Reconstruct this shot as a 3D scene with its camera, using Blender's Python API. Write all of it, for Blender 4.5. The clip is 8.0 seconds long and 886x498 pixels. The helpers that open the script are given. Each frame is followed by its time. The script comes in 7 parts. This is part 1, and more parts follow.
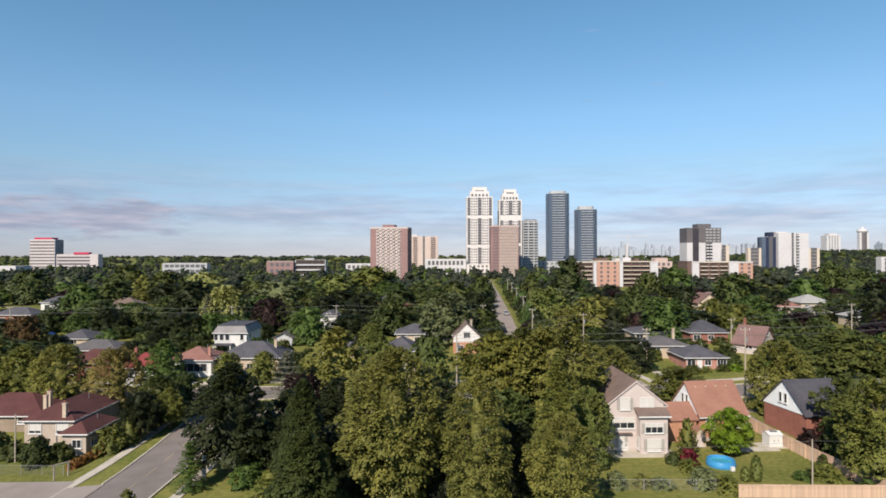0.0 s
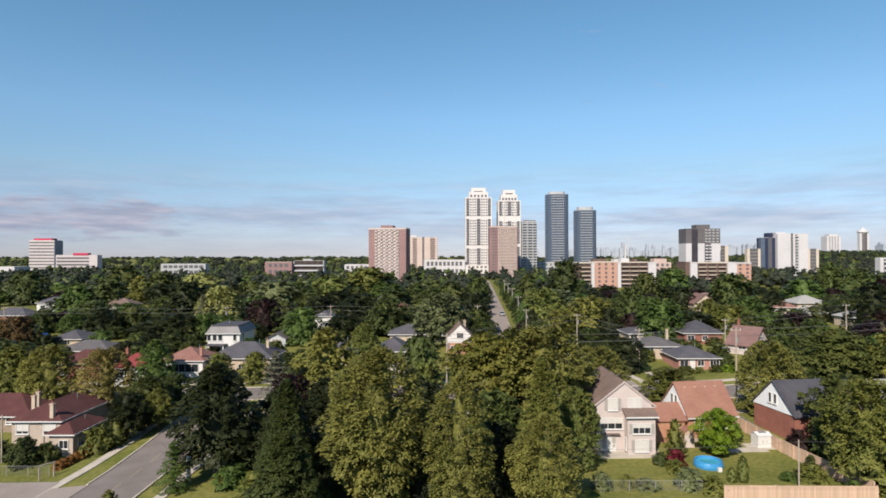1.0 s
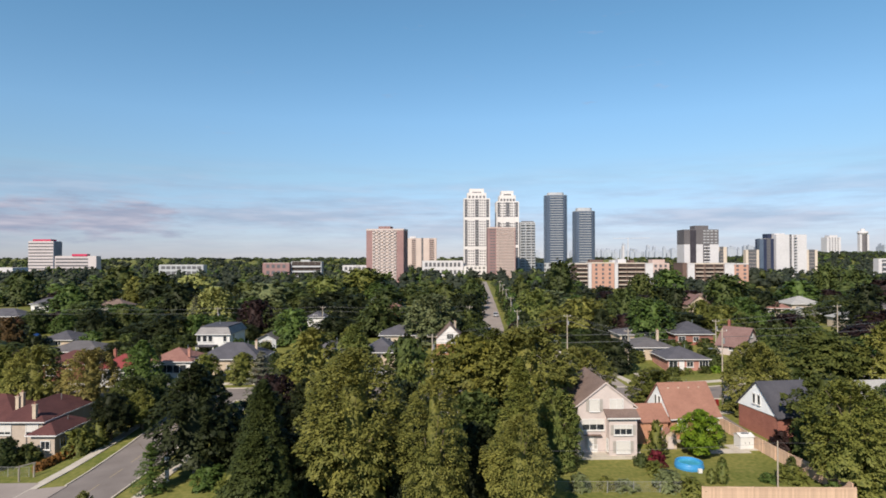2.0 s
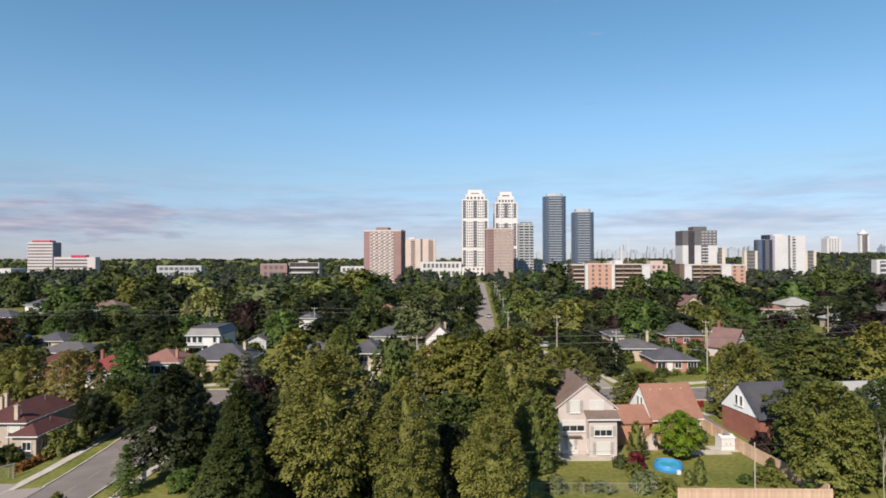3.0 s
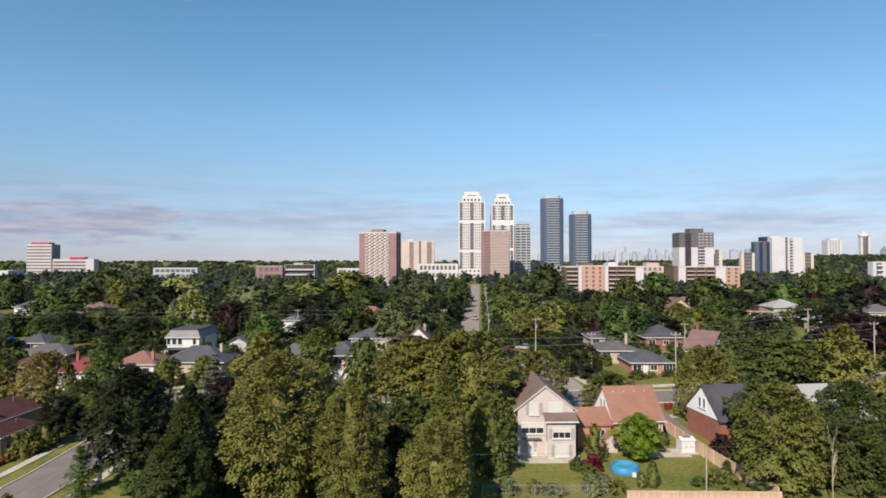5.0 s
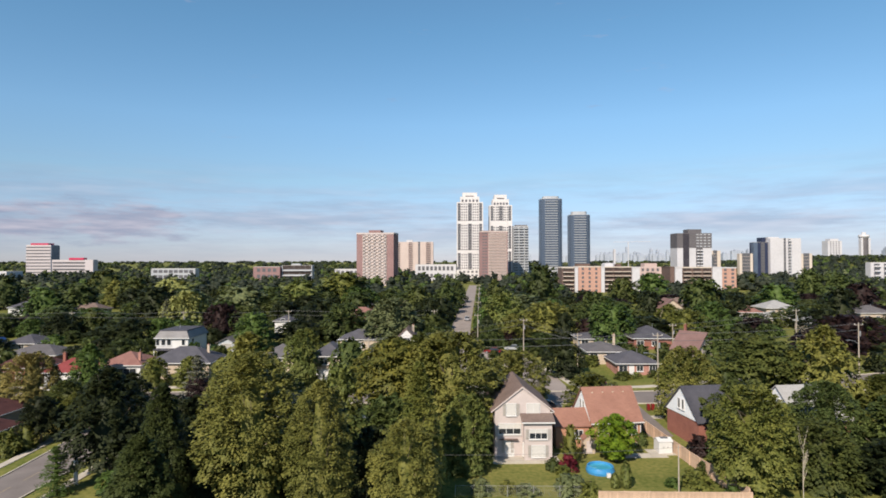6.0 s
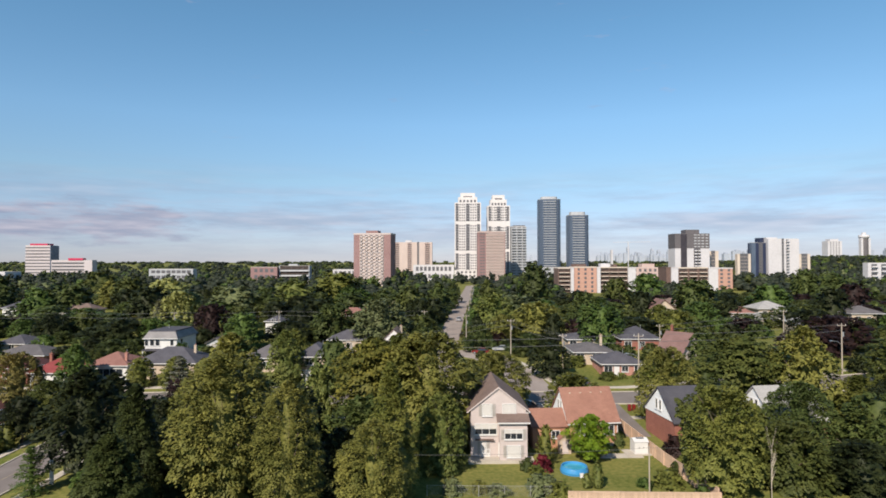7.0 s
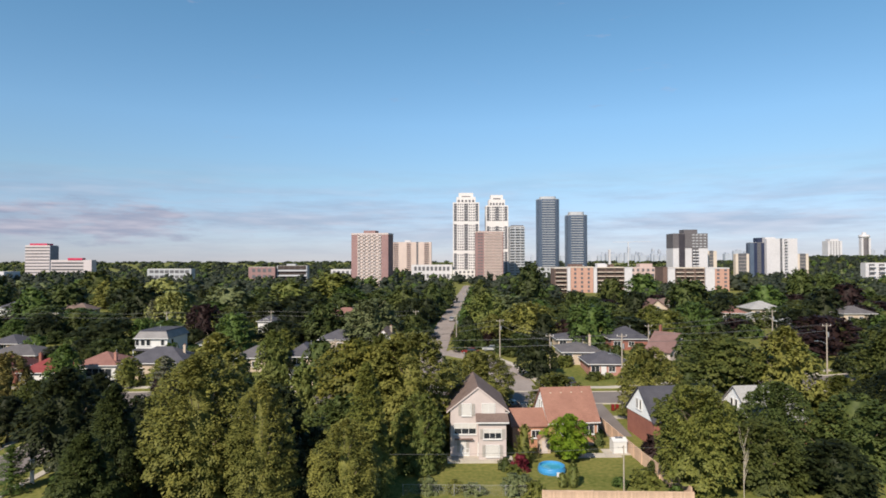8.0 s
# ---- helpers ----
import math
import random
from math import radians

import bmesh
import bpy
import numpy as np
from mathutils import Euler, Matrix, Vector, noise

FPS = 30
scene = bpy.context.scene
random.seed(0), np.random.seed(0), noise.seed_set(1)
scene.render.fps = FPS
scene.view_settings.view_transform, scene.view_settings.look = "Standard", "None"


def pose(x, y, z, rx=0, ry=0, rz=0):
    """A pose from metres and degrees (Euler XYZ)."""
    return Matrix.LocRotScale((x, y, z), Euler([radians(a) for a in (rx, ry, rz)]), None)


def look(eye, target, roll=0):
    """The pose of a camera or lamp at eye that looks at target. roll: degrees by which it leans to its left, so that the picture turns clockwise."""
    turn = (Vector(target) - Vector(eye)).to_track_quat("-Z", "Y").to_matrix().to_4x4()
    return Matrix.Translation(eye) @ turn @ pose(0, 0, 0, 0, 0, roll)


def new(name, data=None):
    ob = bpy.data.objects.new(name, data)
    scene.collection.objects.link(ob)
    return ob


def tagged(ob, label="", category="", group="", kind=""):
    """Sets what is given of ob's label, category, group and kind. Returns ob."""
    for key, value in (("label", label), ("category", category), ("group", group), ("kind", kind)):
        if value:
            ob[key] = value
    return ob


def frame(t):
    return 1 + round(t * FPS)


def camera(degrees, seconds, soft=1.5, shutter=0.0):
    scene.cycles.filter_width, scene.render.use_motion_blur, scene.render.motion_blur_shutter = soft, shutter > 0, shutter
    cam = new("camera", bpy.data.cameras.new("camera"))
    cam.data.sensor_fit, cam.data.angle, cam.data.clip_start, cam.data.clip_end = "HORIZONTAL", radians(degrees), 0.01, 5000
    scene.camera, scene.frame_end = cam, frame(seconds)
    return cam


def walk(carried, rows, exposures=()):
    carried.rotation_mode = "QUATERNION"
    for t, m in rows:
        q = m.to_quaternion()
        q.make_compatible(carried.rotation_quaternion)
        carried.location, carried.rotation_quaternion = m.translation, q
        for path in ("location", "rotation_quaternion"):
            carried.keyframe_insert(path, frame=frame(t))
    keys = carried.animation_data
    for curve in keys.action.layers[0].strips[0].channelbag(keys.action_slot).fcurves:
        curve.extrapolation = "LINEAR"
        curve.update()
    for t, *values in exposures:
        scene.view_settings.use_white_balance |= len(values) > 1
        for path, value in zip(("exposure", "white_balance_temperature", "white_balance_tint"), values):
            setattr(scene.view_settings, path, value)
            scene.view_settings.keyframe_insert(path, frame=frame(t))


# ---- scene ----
cam = camera(73.0, 8.0, soft=1.75)
PATH = [  # seconds, x, y, z, yaw, pitch
    (0.0, -0.063, -0.261, 26.937, -0.062, 0.557),
    (0.5, 0.684, -0.133, 26.872, -0.031, 0.596),
    (1.0, 1.775, -0.029, 26.820, 0.005, 0.640),
    (1.5, 3.060, 0.052, 26.782, 0.046, 0.688),
    (3.0, 7.247, 0.146, 26.738, 0.193, 0.842),
    (3.5, 8.653, 0.129, 26.744, 0.249, 0.892),
    (4.0, 10.070, 0.086, 26.759, 0.306, 0.941),
    (4.5, 11.523, 0.018, 26.782, 0.365, 0.985),
    (6.0, 16.274, -0.340, 26.894, 0.549, 1.085),
    (6.5, 17.980, -0.512, 26.943, 0.610, 1.102),
    (7.0, 19.679, -0.710, 26.996, 0.670, 1.110),
    (7.5, 21.275, -0.934, 27.053, 0.729, 1.106),
    (8.0, 22.623, -1.185, 27.113, 0.785, 1.090),
]
walk(cam, [(t, pose(x, y, z, 90 + pitch, 0.08, yaw)) for t, x, y, z, yaw, pitch in PATH])

# ---- daylight ----
SUN_AZ, SUN_EL = 206.0, 38.0
world = bpy.data.worlds.new("sky")
scene.world = world
world.use_nodes = True
wn, wl = world.node_tree.nodes, world.node_tree.links
wn.clear()
sky = wn.new("ShaderNodeTexSky")
sky.sky_type = "NISHITA"
sky.sun_disc = False
sky.sun_elevation, sky.sun_rotation = radians(SUN_EL), radians(SUN_AZ)
sky.air_density, sky.dust_density, sky.ozone_density, sky.altitude = 1.0, 0.0, 6.0, 0.0
coords = wn.new("ShaderNodeTexCoord")
sep = wn.new("ShaderNodeSeparateXYZ")
wl.new(coords.outputs["Generated"], sep.inputs[0])
# thin streaks of cloud that lie in a low belt all round the horizon
stretch = wn.new("ShaderNodeMapping")
stretch.inputs["Scale"].default_value = (3.2, 3.2, 30.0)
wl.new(coords.outputs["Generated"], stretch.inputs[0])
streak = wn.new("ShaderNodeTexNoise")
streak.inputs["Scale"].default_value, streak.inputs["Detail"].default_value, streak.inputs["Roughness"].default_value = 1.1, 8.0, 0.66
wl.new(stretch.outputs[0], streak.inputs["Vector"])
thresh = wn.new("ShaderNodeMapRange")
thresh.inputs["From Min"].default_value, thresh.inputs["From Max"].default_value = 0.40, 0.58
wl.new(streak.outputs["Fac"], thresh.inputs["Value"])
belt = wn.new("ShaderNodeValToRGB")
belt.color_ramp.elements[0].position, belt.color_ramp.elements[0].color = 0.0, (0.25, 0.25, 0.25, 1)
belt.color_ramp.elements[1].position, belt.color_ramp.elements[1].color = 0.16, (0, 0, 0, 1)
mid = belt.color_ramp.elements.new(0.06)
mid.color = (1, 1, 1, 1)
wl.new(sep.outputs["Z"], belt.inputs[0])
amount = wn.new("ShaderNodeMath")
amount.operation = "MULTIPLY"
wl.new(thresh.outputs[0], amount.inputs[0])
wl.new(belt.outputs[0], amount.inputs[1])
soften = wn.new("ShaderNodeMath")
soften.operation = "MULTIPLY"
soften.inputs[1].default_value = 0.55
wl.new(amount.outputs[0], soften.inputs[0])
cloudy = wn.new("ShaderNodeMix")
cloudy.data_type = "RGBA"

# a broken bank of grey-mauve cloud low in the north-west
puff_map = wn.new("ShaderNodeMapping")
puff_map.inputs["Scale"].default_value = (9.0, 9.0, 46.0)
wl.new(coords.outputs["Generated"], puff_map.inputs[0])
puff = wn.new("ShaderNodeTexNoise")
puff.inputs["Scale"].default_value, puff.inputs["Detail"].default_value, puff.inputs["Roughness"].default_value = 1.3, 9.0, 0.62
wl.new(puff_map.outputs[0], puff.inputs["Vector"])
west = wn.new("ShaderNodeMapRange")
west.inputs["From Min"].default_value, west.inputs["From Max"].default_value = -0.28, -0.46
west.inputs["To Min"].default_value, west.inputs["To Max"].default_value = 0.0, 1.0
wl.new(sep.outputs["X"], west.inputs["Value"])
shelf = wn.new("ShaderNodeValToRGB")
shelf.color_ramp.elements[0].position, shelf.color_ramp.elements[0].color = 0.012, (0, 0, 0, 1)
shelf.color_ramp.elements[1].position, shelf.color_ramp.elements[1].color = 0.105, (0, 0, 0, 1)
shelf.color_ramp.elements.new(0.045).color = (1, 1, 1, 1)
shelf.color_ramp.elements.new(0.075).color = (0.85, 0.85, 0.85, 1)
wl.new(sep.outputs["Z"], shelf.inputs[0])
bank = wn.new("ShaderNodeMath")
bank.operation = "MULTIPLY"
wl.new(west.outputs[0], bank.inputs[0])
wl.new(shelf.outputs[0], bank.inputs[1])
ragged = wn.new("ShaderNodeMath")
ragged.operation = "MULTIPLY_ADD"
ragged.inputs[1].default_value, ragged.inputs[2].default_value = 0.42, -0.56
wl.new(bank.outputs[0], ragged.inputs[0])
lumps = wn.new("ShaderNodeMath")
lumps.operation = "ADD"
wl.new(puff.outputs["Fac"], lumps.inputs[0])
wl.new(ragged.outputs[0], lumps.inputs[1])
bank_amount = wn.new("ShaderNodeMapRange")
bank_amount.inputs["From Min"].default_value, bank_amount.inputs["From Max"].default_value = 0.09, 0.33
bank_amount.inputs["To Max"].default_value = 0.85
wl.new(lumps.outputs[0], bank_amount.inputs["Value"])
# a hazy layer takes some of the glare off the lowest sky
haze = wn.new("ShaderNodeMapRange")
haze.inputs["From Min"].default_value, haze.inputs["From Max"].default_value = 0.0, 0.22
haze.inputs["To Min"].default_value, haze.inputs["To Max"].default_value = 0.62, 1.0
wl.new(sep.outputs["Z"], haze.inputs["Value"])
dim = wn.new("ShaderNodeVectorMath")
dim.operation = "SCALE"
wl.new(sky.outputs[0], dim.inputs[0])
wl.new(haze.outputs[0], dim.inputs["Scale"])
tone = wn.new("ShaderNodeValToRGB")
tone.color_ramp.elements[0].position, tone.color_ramp.elements[0].color = 0.0, (0.74, 0.77, 1.06, 1)
tone.color_ramp.elements.new(0.05).color = (0.90, 0.84, 0.97, 1)
tone.color_ramp.elements.new(0.13).color = (0.98, 0.935, 0.855, 1)
tone.color_ramp.elements[-1].position, tone.color_ramp.elements[-1].color = 0.36, (0.84, 1.0, 0.895, 1)
wl.new(sep.outputs["Z"], tone.inputs[0])
tint = wn.new("ShaderNodeVectorMath")
tint.operation = "MULTIPLY"
wl.new(dim.outputs[0], tint.inputs[0])
wl.new(tone.outputs[0], tint.inputs[1])
wl.new(tint.outputs[0], cloudy.inputs[6])
shade_map = wn.new("ShaderNodeMapping")
shade_map.inputs["Scale"].default_value = (12.0, 12.0, 95.0)
wl.new(coords.outputs["Generated"], shade_map.inputs[0])
shade = wn.new("ShaderNodeTexNoise")
shade.inputs["Scale"].default_value, shade.inputs["Detail"].default_value = 1.0, 6.0
wl.new(shade_map.outputs[0], shade.inputs["Vector"])
cloud_tone = wn.new("ShaderNodeValToRGB")
cloud_tone.color_ramp.elements[0].position, cloud_tone.color_ramp.elements[0].color = 0.36, (0.55, 0.62, 0.86, 1)
cloud_tone.color_ramp.elements[1].position, cloud_tone.color_ramp.elements[1].color = 0.66, (0.98, 0.93, 1.1, 1)
cloud_tone.color_ramp.elements.new(0.5).color = (0.70, 0.71, 0.92, 1)
wl.new(shade.outputs["Fac"], cloud_tone.inputs[0])
cloud_light = wn.new("ShaderNodeVectorMath")
cloud_light.operation = "SCALE"
cloud_light.inputs["Scale"].default_value = 3.6
wl.new(cloud_tone.outputs[0], cloud_light.inputs[0])
wl.new(cloud_light.outputs[0], cloudy.inputs[7])
either = wn.new("ShaderNodeMath")
either.operation = "MAXIMUM"
wl.new(soften.outputs[0], either.inputs[0])
wl.new(bank_amount.outputs[0], either.inputs[1])
wl.new(either.outputs[0], cloudy.inputs["Factor"])
back = wn.new("ShaderNodeBackground")
back.inputs["Strength"].default_value = 0.110
wl.new(cloudy.outputs[2], back.inputs["Color"])
out = wn.new("ShaderNodeOutputWorld")
wl.new(back.outputs[0], out.inputs[0])

sun_data = bpy.data.lights.new("sun", "SUN")
sun_data.energy, sun_data.angle, sun_data.color = 5.0, radians(0.53), (1.0, 0.89, 0.75)
sun = new("sun", sun_data)
to_sun = Vector((math.sin(radians(SUN_AZ)) * math.cos(radians(SUN_EL)), math.cos(radians(SUN_AZ)) * math.cos(radians(SUN_EL)), math.sin(radians(SUN_EL))))
sun.matrix_world = look(to_sun * 300, (0, 0, 0))
scene.view_settings.exposure = 0.52


# ---- materials ----
def material(name, a, b, scale=1.0, fine=12.0, rough=0.85, bump=0.15, metal=0.0, each=0.0, island=0.0, spec=0.3, glow=0.0):
    """A surface whose colour wanders between a and b at two scales, with a fine relief. each, island: how far repeats differ in brightness."""
    m = bpy.data.materials.new(name)
    m.use_nodes = True
    n, l = m.node_tree.nodes, m.node_tree.links
    p = n["Principled BSDF"]
    p.inputs["Roughness"].default_value, p.inputs["Metallic"].default_value = rough, metal
    p.inputs["Specular IOR Level"].default_value = spec
    tc = n.new("ShaderNodeTexCoord")
    big, small = n.new("ShaderNodeTexNoise"), n.new("ShaderNodeTexNoise")
    for node, s, d in ((big, scale, 4.0), (small, fine, 3.0)):
        node.inputs["Scale"].default_value, node.inputs["Detail"].default_value = s, d
        l.new(tc.outputs["Object"], node.inputs["Vector"])
    add = n.new("ShaderNodeMath")
    add.operation = "ADD"
    l.new(big.outputs["Fac"], add.inputs[0])
    l.new(small.outputs["Fac"], add.inputs[1])
    spread = n.new("ShaderNodeMapRange")
    spread.inputs["From Min"].default_value, spread.inputs["From Max"].default_value = 0.72, 1.28
    l.new(add.outputs[0], spread.inputs["Value"])
    mix = n.new("ShaderNodeMix")
    mix.data_type = "RGBA"
    mix.inputs[6].default_value, mix.inputs[7].default_value = (*a, 1), (*b, 1)
    l.new(spread.outputs[0], mix.inputs["Factor"])
    colour = mix.outputs[2]
    if each or island:
        src = n.new("ShaderNodeObjectInfo" if each else "ShaderNodeNewGeometry")
        vary = n.new("ShaderNodeMapRange")
        k = each or island
        vary.inputs["To Min"].default_value, vary.inputs["To Max"].default_value = 1 - k, 1 + k
        l.new(src.outputs["Random" if each else "Random Per Island"], vary.inputs["Value"])
        hsv = n.new("ShaderNodeHueSaturation")
        l.new(vary.outputs[0], hsv.inputs["Value"])
        l.new(colour, hsv.inputs["Color"])
        colour = hsv.outputs[0]
    l.new(colour, p.inputs["Base Color"])
    if bump:
        b_node = n.new("ShaderNodeBump")
        b_node.inputs["Strength"].default_value, b_node.inputs["Distance"].default_value = bump, 0.05
        l.new(small.outputs["Fac"], b_node.inputs["Height"])
        l.new(b_node.outputs[0], p.inputs["Normal"])
    return m


def courses(m, height, width, depth=0.25, dark=0.8, turn=(0, 0, 0)):
    """Adds courses (bricks, shingles, boards) of that size in metres to a material's colour and relief."""
    n, l = m.node_tree.nodes, m.node_tree.links
    p = n["Principled BSDF"]
    tc = n.new("ShaderNodeTexCoord")
    geo = n.new("ShaderNodeSeparateXYZ")
    l.new(tc.outputs["Object"], geo.inputs[0])
    along = n.new("ShaderNodeMath")
    along.operation = "ADD"
    l.new(geo.outputs["X"], along.inputs[0])
    l.new(geo.outputs["Y"], along.inputs[1])
    com = n.new("ShaderNodeCombineXYZ")
    l.new(along.outputs[0], com.inputs[0])
    l.new(geo.outputs["Z"], com.inputs[1])
    br = n.new("ShaderNodeTexBrick")
    br.inputs["Scale"].default_value = 1.0
    br.inputs["Brick Width"].default_value, br.inputs["Row Height"].default_value, br.inputs["Mortar Size"].default_value = width, height, height * 0.1
    br.inputs["Color1"].default_value, br.inputs["Color2"].default_value, br.inputs["Mortar"].default_value = (1, 1, 1, 1), (dark, dark, dark, 1), (dark * 0.9, dark * 0.9, dark * 0.9, 1)
    l.new(com.outputs[0], br.inputs["Vector"])
    old = p.inputs["Base Color"].links[0].from_socket
    mul = n.new("ShaderNodeMix")
    mul.data_type, mul.blend_type = "RGBA", "MULTIPLY"
    mul.inputs["Factor"].default_value = 1.0
    l.new(old, mul.inputs[6])
    l.new(br.outputs["Color"], mul.inputs[7])
    l.new(mul.outputs[2], p.inputs["Base Color"])
    b_node = n.new("ShaderNodeBump")
    b_node.inputs["Strength"].default_value, b_node.inputs["Distance"].default_value = depth, 0.02
    l.new(br.outputs["Fac"], b_node.inputs["Height"])
    b_node.invert = True
    l.new(b_node.outputs[0], p.inputs["Normal"])
    return m


def foliage(name, a, b, each=0.0, island=0.14, scale=0.5):
    """Leaves: a matt upper side and light that comes through; the colour wanders over the crown, from tree to tree and from leaf to leaf."""
    m = bpy.data.materials.new(name)
    m.use_nodes = True
    n, l = m.node_tree.nodes, m.node_tree.links
    p = n["Principled BSDF"]
    p.inputs["Roughness"].default_value, p.inputs["Specular IOR Level"].default_value = 0.62, 0.18
    geo = n.new("ShaderNodeNewGeometry")
    big, small = n.new("ShaderNodeTexNoise"), n.new("ShaderNodeTexNoise")
    add = n.new("ShaderNodeMath")
    add.operation = "ADD"
    for k, (node, s, d) in enumerate(((big, scale * 0.6, 2.0), (small, scale * 4.0, 2.0))):
        node.inputs["Scale"].default_value, node.inputs["Detail"].default_value = s, d
        l.new(geo.outputs["Position"], node.inputs["Vector"])
        l.new(node.outputs["Fac"], add.inputs[k])
    spread_ = n.new("ShaderNodeMapRange")
    spread_.inputs["From Min"].default_value, spread_.inputs["From Max"].default_value = 0.76, 1.24
    l.new(add.outputs[0], spread_.inputs["Value"])
    mix = n.new("ShaderNodeMix")
    mix.data_type = "RGBA"
    mix.inputs[6].default_value, mix.inputs[7].default_value = (*a, 1), (*b, 1)
    l.new(spread_.outputs[0], mix.inputs["Factor"])
    info = n.new("ShaderNodeObjectInfo")
    value = None
    for source, k in ((info.outputs["Random"], each), (geo.outputs["Random Per Island"], island)):
        vary = n.new("ShaderNodeMapRange")
        vary.inputs["To Min"].default_value, vary.inputs["To Max"].default_value = 1 - k, 1 + k
        l.new(source, vary.inputs["Value"])
        if value is None:
            value = vary.outputs[0]
        else:
            both = n.new("ShaderNodeMath")
            both.operation = "MULTIPLY"
            l.new(value, both.inputs[0])
            l.new(vary.outputs[0], both.inputs[1])
            value = both.outputs[0]
    hsv = n.new("ShaderNodeHueSaturation")
    l.new(value, hsv.inputs["Value"])
    l.new(mix.outputs[2], hsv.inputs["Color"])
    l.new(hsv.outputs[0], p.inputs["Base Color"])
    tr = n.new("ShaderNodeBsdfTranslucent")
    l.new(hsv.outputs[0], tr.inputs["Color"])
    blend = n.new("ShaderNodeMixShader")
    blend.inputs[0].default_value = 0.14
    l.new(p.outputs[0], blend.inputs[1])
    l.new(tr.outputs[0], blend.inputs[2])
    l.new(blend.outputs[0], n["Material Output"].inputs[0])
    return m


GRASS = material("grass", (0.076, 0.096, 0.020), (0.195, 0.178, 0.055), 0.09, 1.7, 0.95, 0.3, spec=0.1)
PALE_ASPHALT = material("pale_asphalt", (0.216, 0.18, 0.1638), (0.2925, 0.252, 0.2295), 0.35, 9.0, 0.95, 0.1, spec=0.1)
ASPHALT = material("asphalt", (0.135, 0.1143, 0.1062), (0.1935, 0.1665, 0.1548), 0.35, 9.0, 0.9, 0.1)
CONCRETE = material("concrete", (0.333, 0.297, 0.252), (0.45, 0.405, 0.3465), 0.6, 7.0, 0.9, 0.1)
LINE = material("road_paint", (0.27, 0.21, 0.13), (0.34, 0.27, 0.17), 2.0, 14.0, 0.8, 0.0)
BARK = material("bark", (0.10, 0.075, 0.05), (0.20, 0.16, 0.12), 1.5, 14.0, 0.95, 0.5)
PALE_BARK = material("pale_bark", (0.30, 0.26, 0.21), (0.42, 0.37, 0.30), 1.5, 14.0, 0.95, 0.4)
LINDEN = foliage("linden_leaves", (0.0598, 0.0717, 0.0154), (0.1348, 0.1365, 0.0307), each=0.2)
OLIVE = foliage("olive_leaves", (0.078, 0.085, 0.019), (0.184, 0.175, 0.043), each=0.1)
DEEP = foliage("deep_leaves", (0.02771, 0.04151, 0.01184), (0.06923, 0.0851, 0.02277), each=0.30)
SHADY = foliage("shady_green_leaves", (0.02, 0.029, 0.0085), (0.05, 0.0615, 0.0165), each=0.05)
LOCUST = foliage("locust_leaves", (0.048, 0.056, 0.0108), (0.158, 0.143, 0.025), each=0.1)
FRESH = foliage("fresh_leaves", (0.0817, 0.1389, 0.0098), (0.1716, 0.2288, 0.018), each=0.05)
MIDGREEN = foliage("mid_green_leaves", (0.03606, 0.06317, 0.01355), (0.07941, 0.1155, 0.02699), each=0.15)
FERN = foliage("dark_olive_leaves", (0.031, 0.0413, 0.0103), (0.0757, 0.0843, 0.0215), each=0.1)
# darkest leaves: dark trees, and fillers whose colour stands in for shaded gaps
DUSK = foliage("dusky_leaves_and_shade", (0.0103, 0.0151, 0.0055), (0.0275, 0.0337, 0.0103), each=0.2)
NEEDLES = foliage("needles", (0.0234, 0.0317, 0.0096), (0.0516, 0.0564, 0.0179), each=0.2)
GREYGREEN = foliage("grey_green_leaves", (0.072, 0.088, 0.038), (0.140, 0.156, 0.068), each=0.15)
WILLOW = foliage("willow_leaves", (0.1438, 0.1586, 0.04752), (0.2575, 0.2575, 0.08424), each=0.06)
BRONZE = foliage("bronze_seeded_leaves", (0.09717, 0.08797, 0.02403), (0.2222, 0.1805, 0.05727), each=0.05)
MAROON = foliage("maroon_leaves", (0.013, 0.0069, 0.0069), (0.0275, 0.0138, 0.0124), each=0.15)
CRIMSON = foliage("crimson_leaves", (0.0688, 0.0082, 0.0138), (0.1307, 0.0151, 0.0241), each=0.1)
RUST = foliage("rusty_leaves", (0.14, 0.062, 0.018), (0.21, 0.1, 0.026), each=0.2)
LAYERED = foliage("layered_locust_leaves", (0.036, 0.05, 0.0125), (0.105, 0.112, 0.025), each=0.1)
BLUE_SPRUCE = foliage("blue_spruce_needles", (0.085, 0.088, 0.06), (0.17, 0.168, 0.122), each=0.05)
UMBER_LEAF = foliage("brown_bronze_leaves", (0.048, 0.03, 0.012), (0.092, 0.055, 0.02), each=0.1)
SOFTGREEN = foliage("soft_green_leaves", (0.064, 0.085, 0.02), (0.142, 0.154, 0.04), each=0.12)
# dark bluish green: distance haze and canopy shade are put into the colour
WOODS = foliage("far_hazed_leaves", (0.0155, 0.022, 0.0145), (0.034, 0.041, 0.026), scale=0.05)
STUCCO = material("cream_stucco", (0.405, 0.347, 0.331), (0.486, 0.419, 0.401), 0.5, 8.0, 0.9, 0.1)
WHITE = material("white_paint", (0.504, 0.495, 0.486), (0.594, 0.585, 0.576), 0.6, 9.0, 0.6, 0.05)
SIDING = courses(material("white_siding", (0.70, 0.72, 0.74), (0.80, 0.81, 0.82), 0.5, 8.0, 0.6, 0.05), 0.15, 4.0, 0.5, 0.93)
BRICK = courses(material("red_brick", (0.235, 0.092, 0.07), (0.325, 0.135, 0.10), 0.6, 9.0, 0.9, 0.2), 0.075, 0.215, 0.4, 0.8)
